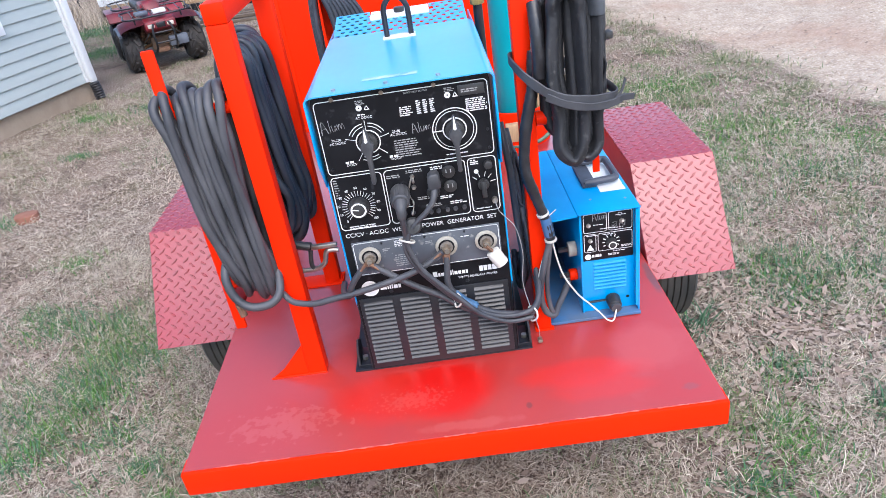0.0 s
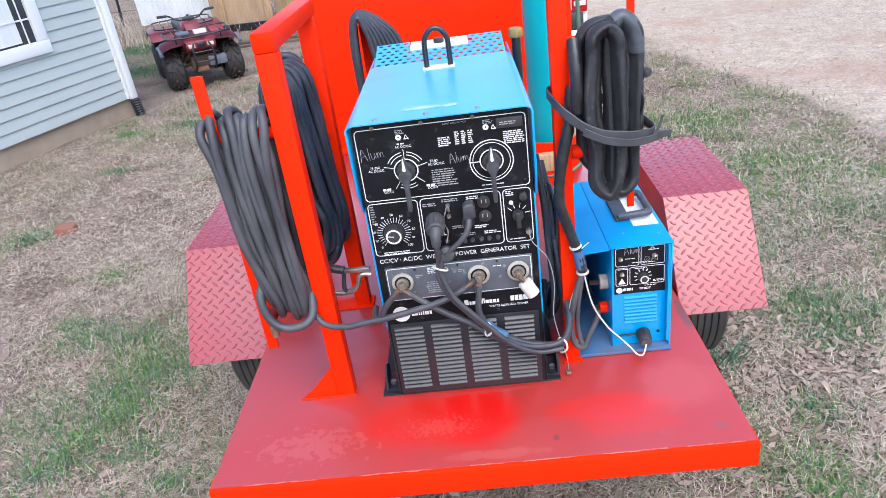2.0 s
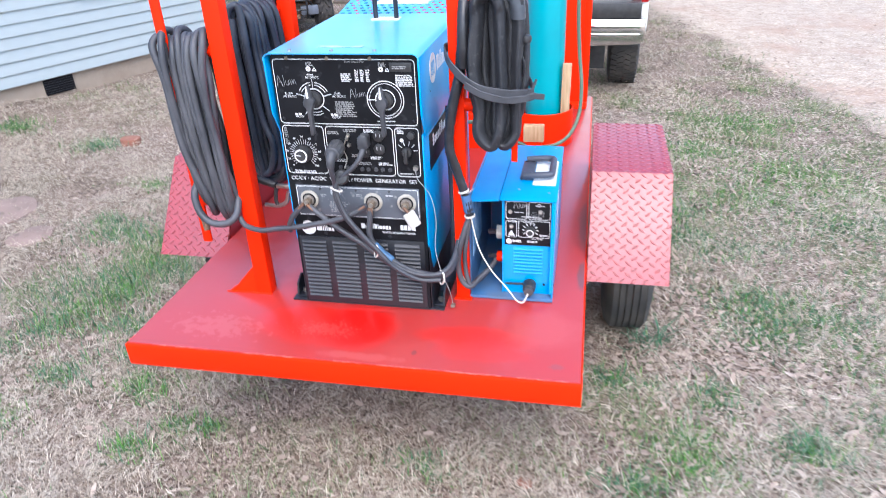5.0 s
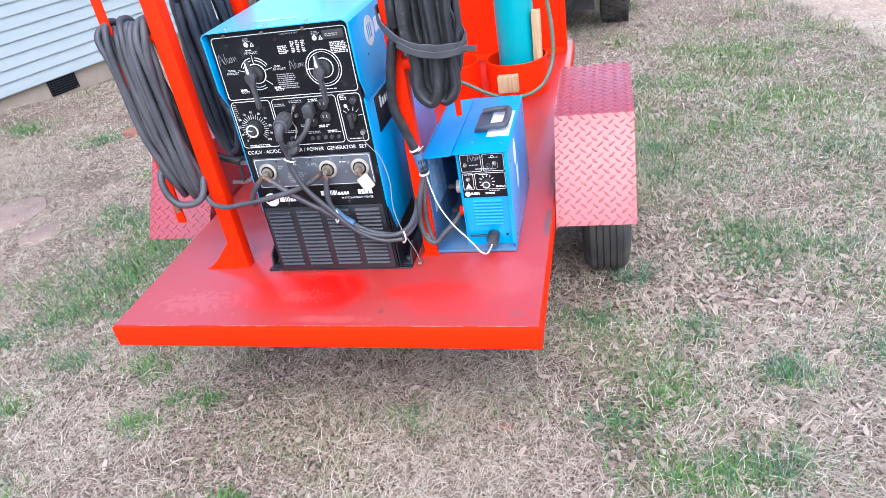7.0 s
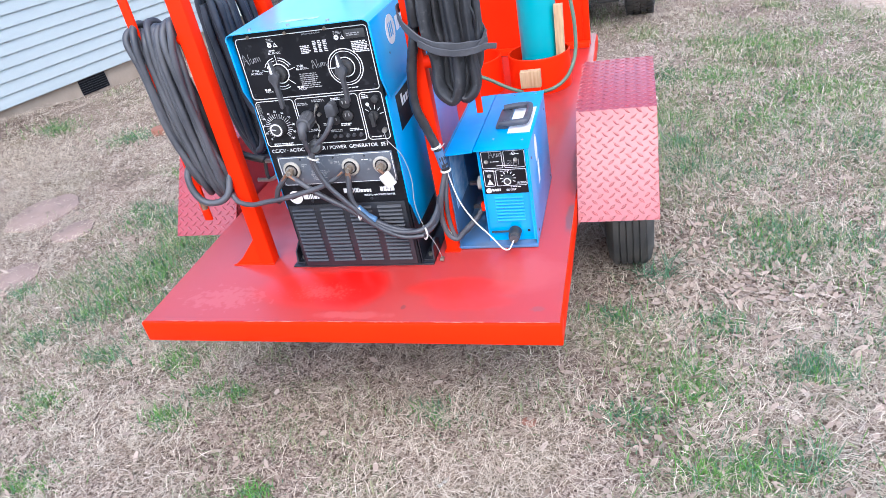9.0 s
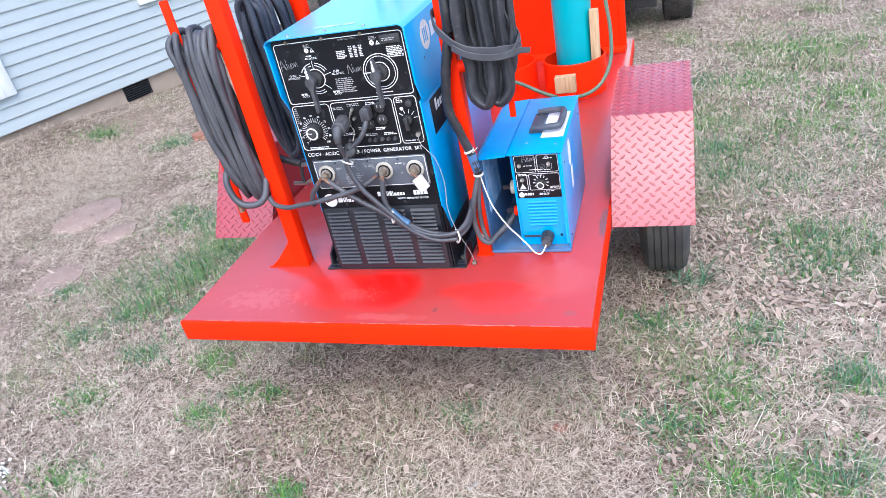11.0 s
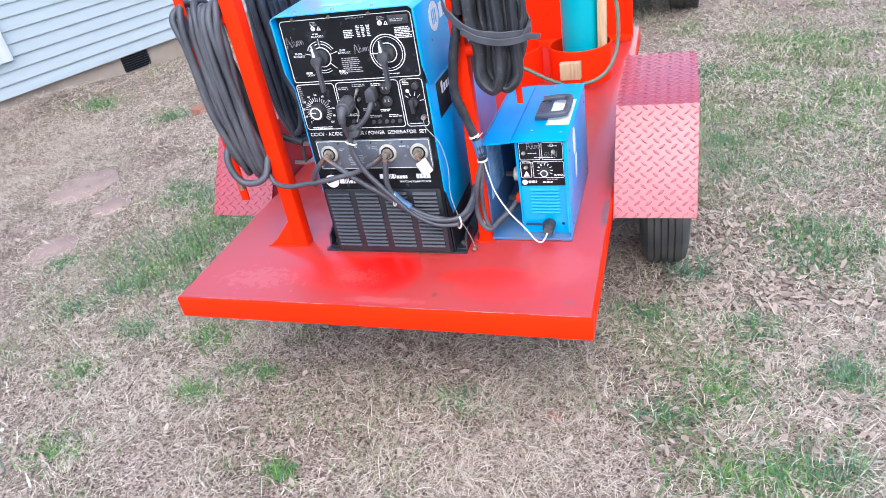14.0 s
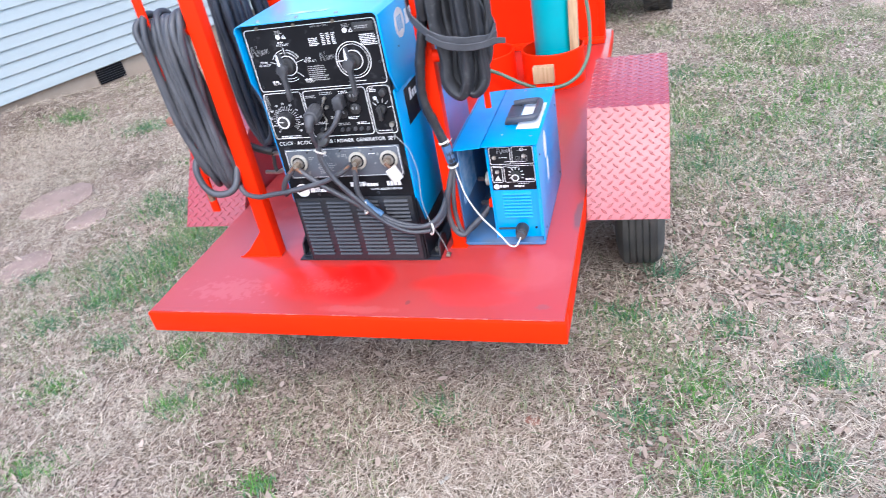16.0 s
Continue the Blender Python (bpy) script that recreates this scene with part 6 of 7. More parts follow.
# ---- leads at the welder's front ----
def build_leads():
    c = thing("output_leads", "grey welding leads bolted to the studs and tied together", "cable")
    part("welding_lead", tube([(-0.428, 0.335, 0.895), (-0.40, 0.318, 0.872), (-0.34, 0.30, 0.868), (-0.283, 0.292, 0.880), (-0.224, 0.288, 0.89), (-0.148, 0.284, 0.907), (-0.057, 0.282, 0.931), (0.005, 0.286, 0.958), (0.045, 0.291, 0.983)], 0.0092, 8, 10), RUBBER, c, "lead from the coil to the middle stud", smooth=80)
    part("welding_lead", tube([(-0.172, 0.292, 0.972), (-0.19, 0.288, 0.955), (-0.212, 0.286, 0.93), (-0.228, 0.292, 0.90), (-0.24, 0.312, 0.87), (-0.262, 0.36, 0.85), (-0.272, 0.45, 0.83)], 0.0092, 8, 10), RUBBER, c, smooth=80)
    part("welding_lead", tube([(-0.15, 0.291, 0.97), (-0.113, 0.289, 0.939), (-0.05, 0.289, 0.889), (0.021, 0.289, 0.843), (0.09, 0.291, 0.785), (0.17, 0.292, 0.742), (0.24, 0.295, 0.727), (0.285, 0.315, 0.735), (0.305, 0.38, 0.76), (0.30, 0.48, 0.82), (0.287, 0.55, 0.95), (0.28, 0.57, 1.10)], 0.0092, 8, 10), RUBBER, c, smooth=80)
    part("welding_lead", tube([(0.053, 0.291, 0.965), (0.05, 0.286, 0.934), (0.045, 0.284, 0.892), (0.054, 0.283, 0.856), (0.085, 0.28, 0.82), (0.13, 0.28, 0.785), (0.187, 0.284, 0.757), (0.255, 0.29, 0.744), (0.288, 0.312, 0.752), (0.308, 0.37, 0.775), (0.303, 0.47, 0.83), (0.29, 0.54, 0.97)], 0.0092, 8, 10), RUBBER, c, smooth=80)
    part("blue_tape", tube([(0.058, 0.283, 0.848), (0.085, 0.28, 0.82), (0.115, 0.28, 0.796)], 0.0128, 5, 12, wobble=0.1), BLUE_TAPE, c, "frayed blue tape on a lead", smooth=80)
    for p, a in (((-0.168, 0.291, 0.978), (-0.185, 0.289, 0.96)), ((-0.158, 0.291, 0.976), (-0.138, 0.290, 0.958)), ((0.04, 0.291, 0.98), (0.012, 0.288, 0.962)), ((0.052, 0.291, 0.975), (0.0505, 0.289, 0.945)), ((0.163, 0.289, 0.982), (0.18, 0.287, 0.962))):
        part("cable_lug", tube([p, a], lambda u: 0.012 - 0.002 * u, 1, 10, smooth=False, flat=0.5), RUST, c, "browned copper cable lug", smooth=60)
    part("white_boot", rod((0.178, 0.285, 0.966), (0.202, 0.278, 0.925), 0.0195, 18, bevel=0.003), WHITE_CAP, c, "white plastic boot on the right stud")
    for q in ((0.062, 0.278, 0.832), (0.272, 0.292, 0.738)):
        part("cable_tie", tube([(q[0] - 0.004, q[1], q[2] - 0.026), (q[0] + 0.012, q[1] - 0.014, q[2] - 0.008), (q[0] + 0.01, q[1] - 0.01, q[2] + 0.016), (q[0] - 0.006, q[1] + 0.014, q[2] + 0.012)], 0.0032, 5, 6, closed=True), WHITE_CAP, c, "white cable tie", smooth=80)
    part("earth_wire", tube([(0.203, 0.311, 1.102), (0.21, 0.30, 1.077), (0.228, 0.298, 1.053), (0.25, 0.30, 1.016), (0.262, 0.302, 0.935), (0.255, 0.302, 0.838), (0.27, 0.304, 0.75), (0.29, 0.33, 0.66), (0.295, 0.35, 0.60)], 0.0012, 8, 6), INK_FAINT, c, "thin bare earth wire", smooth=80)
    part("earth_clip", box(0.288, 0.302, 0.34, 0.36, 0.587, 0.597, 0.002), BRASS, c)
    for i, (x, y0) in enumerate(((0.268, 0.53), (0.284, 0.55), (0.274, 0.59), (0.292, 0.57))):
        part("hanging_lead", tube([(x - 0.01, y0 + 0.05, 1.22 - 0.03 * i), (x, y0, 1.1), (x + 0.006, y0 - 0.015, 0.95), (x + 0.012, y0 - 0.04, 0.80), (x + 0.004, y0 - 0.02, 0.70 + 0.02 * i), (x, y0 + 0.05, 0.66), (x, y0 + 0.15, 0.69)], 0.0105, 8, 9), RUBBER_DARK, c, smooth=80)
    for i in range(3):
        part("cord_loop", tube([(0.278 + 0.006 * i, 0.565 - 0.01 * i, 1.13), (0.268 + 0.005 * i, 0.555 - 0.01 * i, 1.07), (0.273 + 0.008 * i, 0.55 - 0.01 * i, 0.98), (0.294 + 0.004 * i, 0.552 - 0.01 * i, 0.97), (0.300 + 0.003 * i, 0.558 - 0.01 * i, 1.04), (0.292, 0.562 - 0.01 * i, 1.12)], 0.0048, 7, 7, closed=True), RUBBER_DARK, c, smooth=80)
    return c


build_leads()


def build_plugs():
    c = thing("power_cords", "two grey power plugs with black cords in the welder's sockets", "power cord")
    p = part("round_plug", rod((-0.043, 0.325, 1.163), (-0.043, 0.266, 1.156), 0.026, 20, r2=0.024, bevel=0.004), PLUG_GREY, c, "large round twist-lock plug", smooth=50)
    for k in range(12):
        a = 2 * math.pi * k / 12
        part("grip_rib", rod((-0.043 + 0.0255 * math.cos(a), 0.31, 1.161 + 0.0255 * math.sin(a)), (-0.043 + 0.0235 * math.cos(a), 0.272, 1.157 + 0.0235 * math.sin(a)), 0.002, 5), PLUG_GREY, p)
    part("plug_neck", tube([(-0.043, 0.268, 1.156), (-0.043, 0.252, 1.146), (-0.044, 0.247, 1.12)], lambda u: 0.018 - 0.007 * u, 5, 12), PLUG_GREY, c, smooth=80)
    part("cord", tube([(-0.044, 0.248, 1.125), (-0.044, 0.254, 1.095), (-0.045, 0.27, 1.06), (-0.052, 0.278, 1.01), (-0.03, 0.276, 0.953), (0.007, 0.273, 0.902), (0.056, 0.27, 0.846), (0.115, 0.271, 0.79), (0.19, 0.276, 0.752), (0.27, 0.288, 0.752), (0.304, 0.35, 0.775), (0.306, 0.45, 0.83), (0.292, 0.53, 0.95)], 0.0082, 8, 10), RUBBER, c, smooth=80)
    q = part("square_plug", prism([(0.033, 1.168), (0.067, 1.172), (0.066, 1.206), (0.060, 1.214), (0.042, 1.212), (0.034, 1.204)], "y", 0.285, 0.319, 0.004), PLUG_GREY, c, "small rectangular plug", smooth=50)
    part("plug_neck", tube([(0.049, 0.30, 1.172), (0.044, 0.28, 1.152), (0.034, 0.272, 1.132)], lambda u: 0.011 - 0.004 * u, 5, 10), PLUG_GREY, q, smooth=80)
    part("cord", tube([(0.035, 0.274, 1.136), (0.016, 0.272, 1.114), (-0.015, 0.268, 1.09), (-0.038, 0.266, 1.06), (-0.042, 0.268, 1.02), (-0.018, 0.264, 0.953), (0.02, 0.262, 0.902), (0.066, 0.262, 0.848), (0.125, 0.264, 0.78), (0.2, 0.272, 0.735), (0.272, 0.284, 0.73)], 0.0075, 8, 10), RUBBER, c, smooth=80)
    part("cord_knot", lathe([(0.006, -0.012), (0.02, -0.010), (0.024, 0.0), (0.02, 0.010), (0.006, 0.012)], 16, m=Matrix.Translation((-0.022, 0.272, 1.083)) @ pose(0, 0, 0, 70, 0, 0)), PLASTIC, c, "dangling socket cap")
    part("cable_tie", tube([(-0.062, 0.272, 1.046), (-0.03, 0.256, 1.042), (-0.028, 0.278, 1.036), (-0.055, 0.292, 1.038)], 0.003, 5, 6, closed=True), WHITE_CAP, c, "white cable tie", smooth=80)
    part("bead_chain", tube([(-0.008, 0.318, 1.20), (-0.02, 0.312, 1.16), (-0.012, 0.312, 1.13), (-0.02, 0.30, 1.10)], 0.002, 10, 5, wobble=0.5), STEEL, c, smooth=80)


build_plugs()


def build_clamp():
    c = thing("ground_clamp", "black-handled electrode holder hanging behind the post", "clamp")
    part("handle", tube([(-0.47, 0.505, 0.985), (-0.42, 0.50, 0.965), (-0.355, 0.495, 0.948)], 0.0165, 5, 12, flat=0.8), PLASTIC, c, "black insulated handle", smooth=60)
    part("jaw", box(-0.355, -0.275, 0.487, 0.503, 0.938, 0.952, 0.003), STEEL, c, "grey metal jaw")
    part("jaw", tube([(-0.275, 0.495, 0.925), (-0.31, 0.495, 0.925), (-0.326, 0.495, 0.885), (-0.36, 0.495, 0.868), (-0.41, 0.495, 0.870)], 0.008, 6, 8), STEEL, c, smooth=80)
    part("lever", tube([(-0.358, 0.495, 0.938), (-0.366, 0.495, 0.89), (-0.362, 0.495, 0.872)], 0.007, 5, 8), PLASTIC, c, smooth=80)
    part("lead", tube([(-0.47, 0.505, 0.985), (-0.50, 0.50, 1.0), (-0.515, 0.46, 1.06), (-0.51, 0.43, 1.15)], 0.011, 6, 9), RUBBER, c, smooth=80)


build_clamp()

# ---- gas bottle and wedges ----
def build_bottle():
    g = thing("gas_cylinder", "tall teal-painted steel gas cylinder standing in a red cup", "gas cylinder")
    m = Matrix.Translation((0.478, 2.092, DECK + 0.002))
    part("body", lathe([(0, 0), (0.085, 0), (0.097, 0.012), (0.1, 0.03), (0.1, 1.12), (0.096, 1.19), (0.08, 1.25), (0.055, 1.29), (0.035, 1.305), (0.035, 1.33), (0, 1.33)], 40, m=m), TEAL, g, smooth=40)
    part("valve", lathe([(0, 1.33), (0.018, 1.33), (0.018, 1.39), (0.026, 1.395), (0.026, 1.42), (0, 1.425)], 14, m=m), BRASS, g, "brass valve")
    part("hose_tail", rod((0.478, 2.092, DECK + 1.365), (0.56, 2.07, DECK + 1.365), 0.012, 8), BRASS, g)
    h = thing("gas_hose", "green rubber gas hose draped round the cup and up the bottle", "hose")
    part("hose", tube([(0.05, 1.70, 0.78), (0.12, 1.86, 0.745), (0.20, 1.89, 0.71), (0.318, 1.885, 0.648), (0.41, 1.878, 0.617), (0.495, 1.875, 0.613), (0.57, 1.888, 0.63), (0.63, 1.93, 0.672), (0.668, 2.00, 0.76), (0.672, 2.03, 0.90), (0.655, 2.05, 1.05), (0.64, 2.06, 1.25), (0.63, 2.06, 1.6), (0.60, 2.065, 1.85), (0.565, 2.068, 1.943)], 0.0098, 8, 10), HOSE_GREEN, h, smooth=80)
    s = box(0.566, 0.611, 2.012, 2.05, 0.0, 0.43, 0.002)
    bmesh.ops.transform(s, matrix=Matrix.Translation((0.59, 2.03, DECK)) @ pose(0, 0, 0, 0, 1.0, 0) @ Matrix.Translation((-0.59, -2.03, 0)), verts=s.verts)
    solid("wood_wedge", s, WOOD, "sawn pine stake wedged beside the gas cylinder", "wood", "pine wedges")
    solid("wood_wedge", box(0.39, 0.495, 1.862, 1.908, DECK + 0.062, DECK + 0.148, 0.002), WOOD, "short pine block set against the red cup", "wood", "pine wedges")
    part("block_bracket", box(0.40, 0.485, 1.87, 1.913, DECK, DECK + 0.0605, 0.003), RED, trailer)


build_bottle()

# ---- house ----
def build_house():
    h = thing("house", "single-storey house with pale blue-grey vinyl siding", "house")
    k = 0.408
    ang = math.atan2(1, k)
    base = Matrix.Translation((-6.639, 0, 0)) @ Matrix.Rotation(ang, 4, "Z")
    # own axes: x along the wall, y into the house

    def put(name, bm, mat, label="", par=None, smooth=35):
        bmesh.ops.transform(bm, matrix=base, verts=bm.verts)
        return part(name, bm, mat, par or h, label, smooth)
    a0, a1 = -6.0, 7.33
    put("wall_core", box(a0, a1, 0.03, 6.0, 0.2, 2.9), TRIM)
    put("foundation", box(a0 + 0.02, a1 - 0.02, 0.05, 5.9, -0.1, 0.2), CONCRETE, "tan rendered foundation")
    n, z = 23, 0.205
    for i in range(n):
        zz = z + 0.116 * i
        b = prism([(0.0295, zz), (0.004, zz - 0.003), (0.0, zz + 0.004), (0.003, zz + 0.03), (0.0165, zz + 0.113), (0.0295, zz + 0.113)], "x", a0, a1 - 0.1)
        put("siding_board", b, SIDING, smooth=None)
        b = prism([(a1 - 0.029, zz), (a1 - 0.004, zz - 0.003), (a1, zz + 0.004), (a1 - 0.0165, zz + 0.113), (a1 - 0.029, zz + 0.113)], "y", 0.12, 6.0)
        put("siding_board", b, SIDING, smooth=None)
    put("corner_trim", box(a1 - 0.1, a1 + 0.012, -0.014, 0.1, 0.205, 2.9, 0.004), TRIM, "white corner board")
    d = put("downspout", box(a1 - 0.085, a1 + 0.0, -0.075, -0.0145, 0.20, 2.85, 0.012), TRIM, "white downspout")
    ring = [(0.048 if i % 2 else 0.04, 0.012 * i) for i in range(15)]
    boot = lathe([(0.0, 0.0)] + ring + [(0.0, 0.18)], 18)
    bmesh.ops.transform(boot, matrix=Matrix.Translation((a1 - 0.045, -0.075, 0.0)) @ pose(0, 0, 0, -8, 0, 0) @ Matrix.Diagonal((1.25, 1.25, 1.15, 1)), verts=boot.verts)
    put("downspout_boot", boot, TAPE, "black corrugated drain boot", d)
    # window
    w = put("window", box(5.55, 6.36, -0.004, 0.02, 1.07, 2.2), GLASS, "white-framed window with pale curtain")
    for b in (box(5.45, 6.49, -0.035, 0.004, 0.94, 1.07, 0.006), box(5.45, 6.49, -0.035, 0.004, 2.2, 2.33, 0.006), box(5.45, 5.55, -0.034, 0.004, 1.07, 2.2, 0.006), box(6.36, 6.49, -0.034, 0.004, 1.07, 2.2, 0.006)):
        put("window_frame", b, TRIM, "", w)
    put("curtain", box(5.6, 6.2, -0.012, -0.005, 1.09, 2.19), CURTAIN, "pale curtain", w)
    put("glazing_bar", box(5.55, 6.36, -0.022, -0.0125, 1.29, 1.305), TRIM, "", w)
    put("glazing_bar", box(6.26, 6.272, -0.022, -0.0125, 1.07, 2.2), TRIM, "", w)
    # door
    dr = put("door", box(2.9, 3.76, -0.006, 0.02, 0.64, 2.62), CREAM, "cream panelled back door")
    for b in (box(3.76, 3.88, -0.035, 0.004, 0.53, 2.75, 0.006), box(2.78, 2.9, -0.035, 0.004, 0.53, 2.75, 0.006), box(2.9, 3.76, -0.034, 0.004, 2.62, 2.75, 0.006), box(2.9, 3.76, -0.05, 0.004, 0.53, 0.64, 0.006)):
        put("door_frame", b, TRIM, "", dr)
    v = put("foundation_vent", box(4.92, 5.24, 0.035, 0.049, 0.03, 0.19), BLACK, "dark crawl-space vent")
    for i in range(6):
        put("vent_slat", box(4.92, 5.24, 0.028, 0.0345, 0.045 + 0.024 * i, 0.052 + 0.024 * i), BLACK_STEEL, "", v)
    put("roof", prism([(-0.45, 2.85), (3.0, 4.2), (6.4, 2.85), (6.4, 2.75), (-0.45, 2.75)], "x", a0 - 0.3, a1 + 0.3), STONE, "grey shingle roof")


build_house()


# ---- quad bike ----
def build_quad():
    q = thing("quad_bike", "muddy red quad bike with black racks parked by the house", "quad bike")
    PAINT = material("faded_red_plastic", (0.24, 0.016, 0.028), 0.35, second=(0.12, 0.03, 0.032), scale=6, amount=0.8)
    MUD = material("muddy_metal", (0.022, 0.018, 0.016), 0.8, second=(0.12, 0.065, 0.032), scale=9, amount=0.9, bump=0.002)
    EDGE = material("grey_plastic", (0.13, 0.15, 0.19), 0.5, second=(0.08, 0.09, 0.11), scale=8, amount=0.7)
    MUDDY = material("orange_mud", (0.26, 0.125, 0.05), 0.85, second=(0.10, 0.055, 0.03), scale=14, amount=0.8, bump=0.003)
    KNOBBLY = material("muddy_tyre", (0.020, 0.019, 0.020), 0.75, second=(0.055, 0.046, 0.038), scale=7, amount=0.7, bump=0.002)
    LAMP = material("lamp_glass", (0.60, 0.58, 0.50), 0.12, second=(0.42, 0.40, 0.33), scale=30, amount=0.5)
    # own axes: front is minus y, at (0, 0)
    base = Matrix.Translation((-3.40, 8.03, 0)) @ pose(0, 0, 0, 0, 0, 27) @ Matrix.Diagonal((0.95, 0.90, 0.87, 1))

    def put(name, bm, mat, label="", par=None, smooth=40):
        bmesh.ops.transform(bm, matrix=base, verts=bm.verts)
        return part(name, bm, mat, par or q, label, smooth)
    for sx in (-1, 1):
        for y, r in ((0, 0.275), (1.2, 0.285)):
            w = 0.26
            m = Matrix.Translation((0.40 * sx, y, r)) @ pose(0, 0, 0, 0, 90, 0)
            tyre = put("wheel", lathe([(0.12, -w / 2), (r * 0.8, -w / 2), (r * 0.94, -w / 2 + 0.03), (r * 0.96, 0), (r * 0.94, w / 2 - 0.03), (r * 0.8, w / 2), (0.12, w / 2), (0.1, 0.0), (0.12, -w / 2)], 30, m=m), KNOBBLY, "knobbly black tyre")
            for k in range(26):
                a = 2 * math.pi * k / 26
                c = box(-0.017, 0.017, -0.13, 0.0, -0.012, 0.026, 0.004)
                bmesh.ops.transform(c, matrix=m @ Matrix.Rotation(a, 4, "Z") @ Matrix.Translation((r * 0.95, 0, 0.055 if k % 2 else -0.055)) @ pose(0, 0, 0, 0, 90, 0) @ pose(0, 0, 0, 0, 0, 25 if k % 2 else -25) @ Matrix.Translation((0, 0.06, 0)), verts=c.verts)
                put("tread_lug", c, KNOBBLY, "", tyre)
            put("rim", lathe([(0.0, 0.02), (0.06, 0.03), (0.1, 0.0), (0.14, 0.06), (0.15, 0.06)], 18, m=m @ Matrix.Diagonal((1, 1, sx, 1))), MUDDY, "mud-covered rim", tyre)
        put("swing_arm", tube([(0.10 * sx, 0.05, 0.33), (0.36 * sx, 0.0, 0.29)], 0.022, 2, 8), MUDDY)
        put("swing_arm", tube([(0.12 * sx, 0.12, 0.45), (0.34 * sx, 0.02, 0.30)], 0.02, 2, 8), MUDDY)
        put("shock_absorber", rod((0.16 * sx, 0.1, 0.62), (0.30 * sx, 0.02, 0.33), 0.03, 10), MUD)
        # front fender: arched shell over the wheel
        b = bmesh.new()
        rows = []
        for i in range(9):
            t = i / 8
            y = -0.36 + 0.78 * t
            zz = 0.60 + 0.13 * math.sin(math.pi * min(1, 0.15 + t * 0.9))
            rows.append([b.verts.new((sx * x, y, zz - dz)) for x, dz in ((0.12, -0.03), (0.24, -0.01), (0.38, 0.0), (0.49, 0.03), (0.53, 0.08))])
        for p, r_ in zip(rows, rows[1:]):
            for i in range(4):
                b.faces.new((p[i], p[i + 1], r_[i + 1], r_[i]))
        bmesh.ops.solidify(b, geom=b.faces[:], thickness=0.012)
        f = put("front_fender", b, PAINT, "faded red plastic fender", smooth=60)
        put("fender_edge", tube([(0.53 * sx, -0.36 + 0.78 * i / 8, 0.60 + 0.13 * math.sin(math.pi * min(1, 0.15 + i / 8 * 0.9)) - 0.085) for i in range(9)], 0.024, 3, 8), EDGE, "grey fender lip", f)
        put("rear_fender", prism([(0.85, 0.62), (1.0, 0.74), (1.45, 0.76), (1.62, 0.66), (1.6, 0.63), (1.42, 0.72), (1.02, 0.70), (0.88, 0.6)], "x", min(0.16 * sx, 0.53 * sx), max(0.16 * sx, 0.53 * sx), 0.006), PAINT, "faded red plastic fender")
        lamp = put("headlight", box(0.125 * sx - 0.045, 0.125 * sx + 0.045, -0.395, -0.33, 0.605, 0.662, 0.010), LAMP, "cloudy square headlight")
        put("lamp_rim", box(0.125 * sx - 0.062, 0.125 * sx + 0.062, -0.388, -0.345, 0.588, 0.684, 0.012), PAINT, "", lamp)
    put("nose", prism([(-0.38, 0.58), (-0.36, 0.70), (-0.1, 0.78), (0.2, 0.80), (0.2, 0.62), (-0.2, 0.52)], "x", -0.2, 0.2, 0.02), PAINT, "red front cowl")
    put("tank", prism([(0.1, 0.7), (0.2, 0.88), (0.5, 0.9), (0.65, 0.78), (0.65, 0.6), (0.1, 0.6)], "x", -0.13, 0.13, 0.03), PAINT)
    put("seat", prism([(0.55, 0.76), (0.65, 0.85), (1.3, 0.86), (1.4, 0.78), (1.3, 0.72), (0.6, 0.72)], "x", -0.15, 0.15, 0.03), PLASTIC, "black seat")
    put("engine", box(-0.2, 0.2, 0.1, 1.0, 0.27, 0.6, 0.04), MUD, "mud-caked engine")
    put("skid_plate", box(-0.17, 0.19, -0.22, -0.16, 0.27, 0.46, 0.02), MUD, "dark plastic shield")
    put("frame_tube", tube([(-0.13, -0.2, 0.24), (-0.13, -0.42, 0.36), (-0.13, -0.44, 0.56), (-0.1, -0.40, 0.66)], 0.014, 5, 8), BLACK_STEEL)
    put("frame_tube", tube([(0.13, -0.2, 0.24), (0.13, -0.42, 0.36), (0.13, -0.44, 0.56), (0.1, -0.40, 0.66)], 0.014, 5, 8), BLACK_STEEL)
    for z in (0.40, 0.54):
        put("frame_tube", tube([(-0.13, -0.43, z), (0.13, -0.43, z)], 0.012, 2, 8), BLACK_STEEL)
    put("tow_box", box(0.05, 0.30, -0.34, -0.22, 0.30, 0.44, 0.02), EDGE, "dark grey box on the bumper")
    for y0, y1 in ((-0.38, 0.12), (0.95, 1.6)):
        rack = put("rack", tube([(-0.36, y0, 0.77), (0.36, y0, 0.77), (0.41, (y0 + y1) / 2, 0.80), (0.36, y1, 0.82), (-0.36, y1, 0.82), (-0.41, (y0 + y1) / 2, 0.80)], 0.011, 5, 8, closed=True), BLACK_STEEL, "black tubular rack")
        for i in range(6):
            x = -0.30 + 0.12 * i
            put("rack_bar", tube([(x, y0, 0.77), (x, y1, 0.82)], 0.008, 2, 6), BLACK_STEEL, "", rack)
        for sx in (-0.3, 0.3):
            put("rack_leg", rod((sx, y0 + 0.08, 0.66), (sx, y0 + 0.08, 0.805), 0.01, 8), BLACK_STEEL, "", rack)
    put("load", box(-0.05, 0.12, -0.36, -0.22, 0.785, 0.84, 0.012), LABEL, "pale bundle on the front rack")
    put("load", box(-0.27, -0.1, -0.30, -0.14, 0.79, 0.835, 0.012), EDGE)
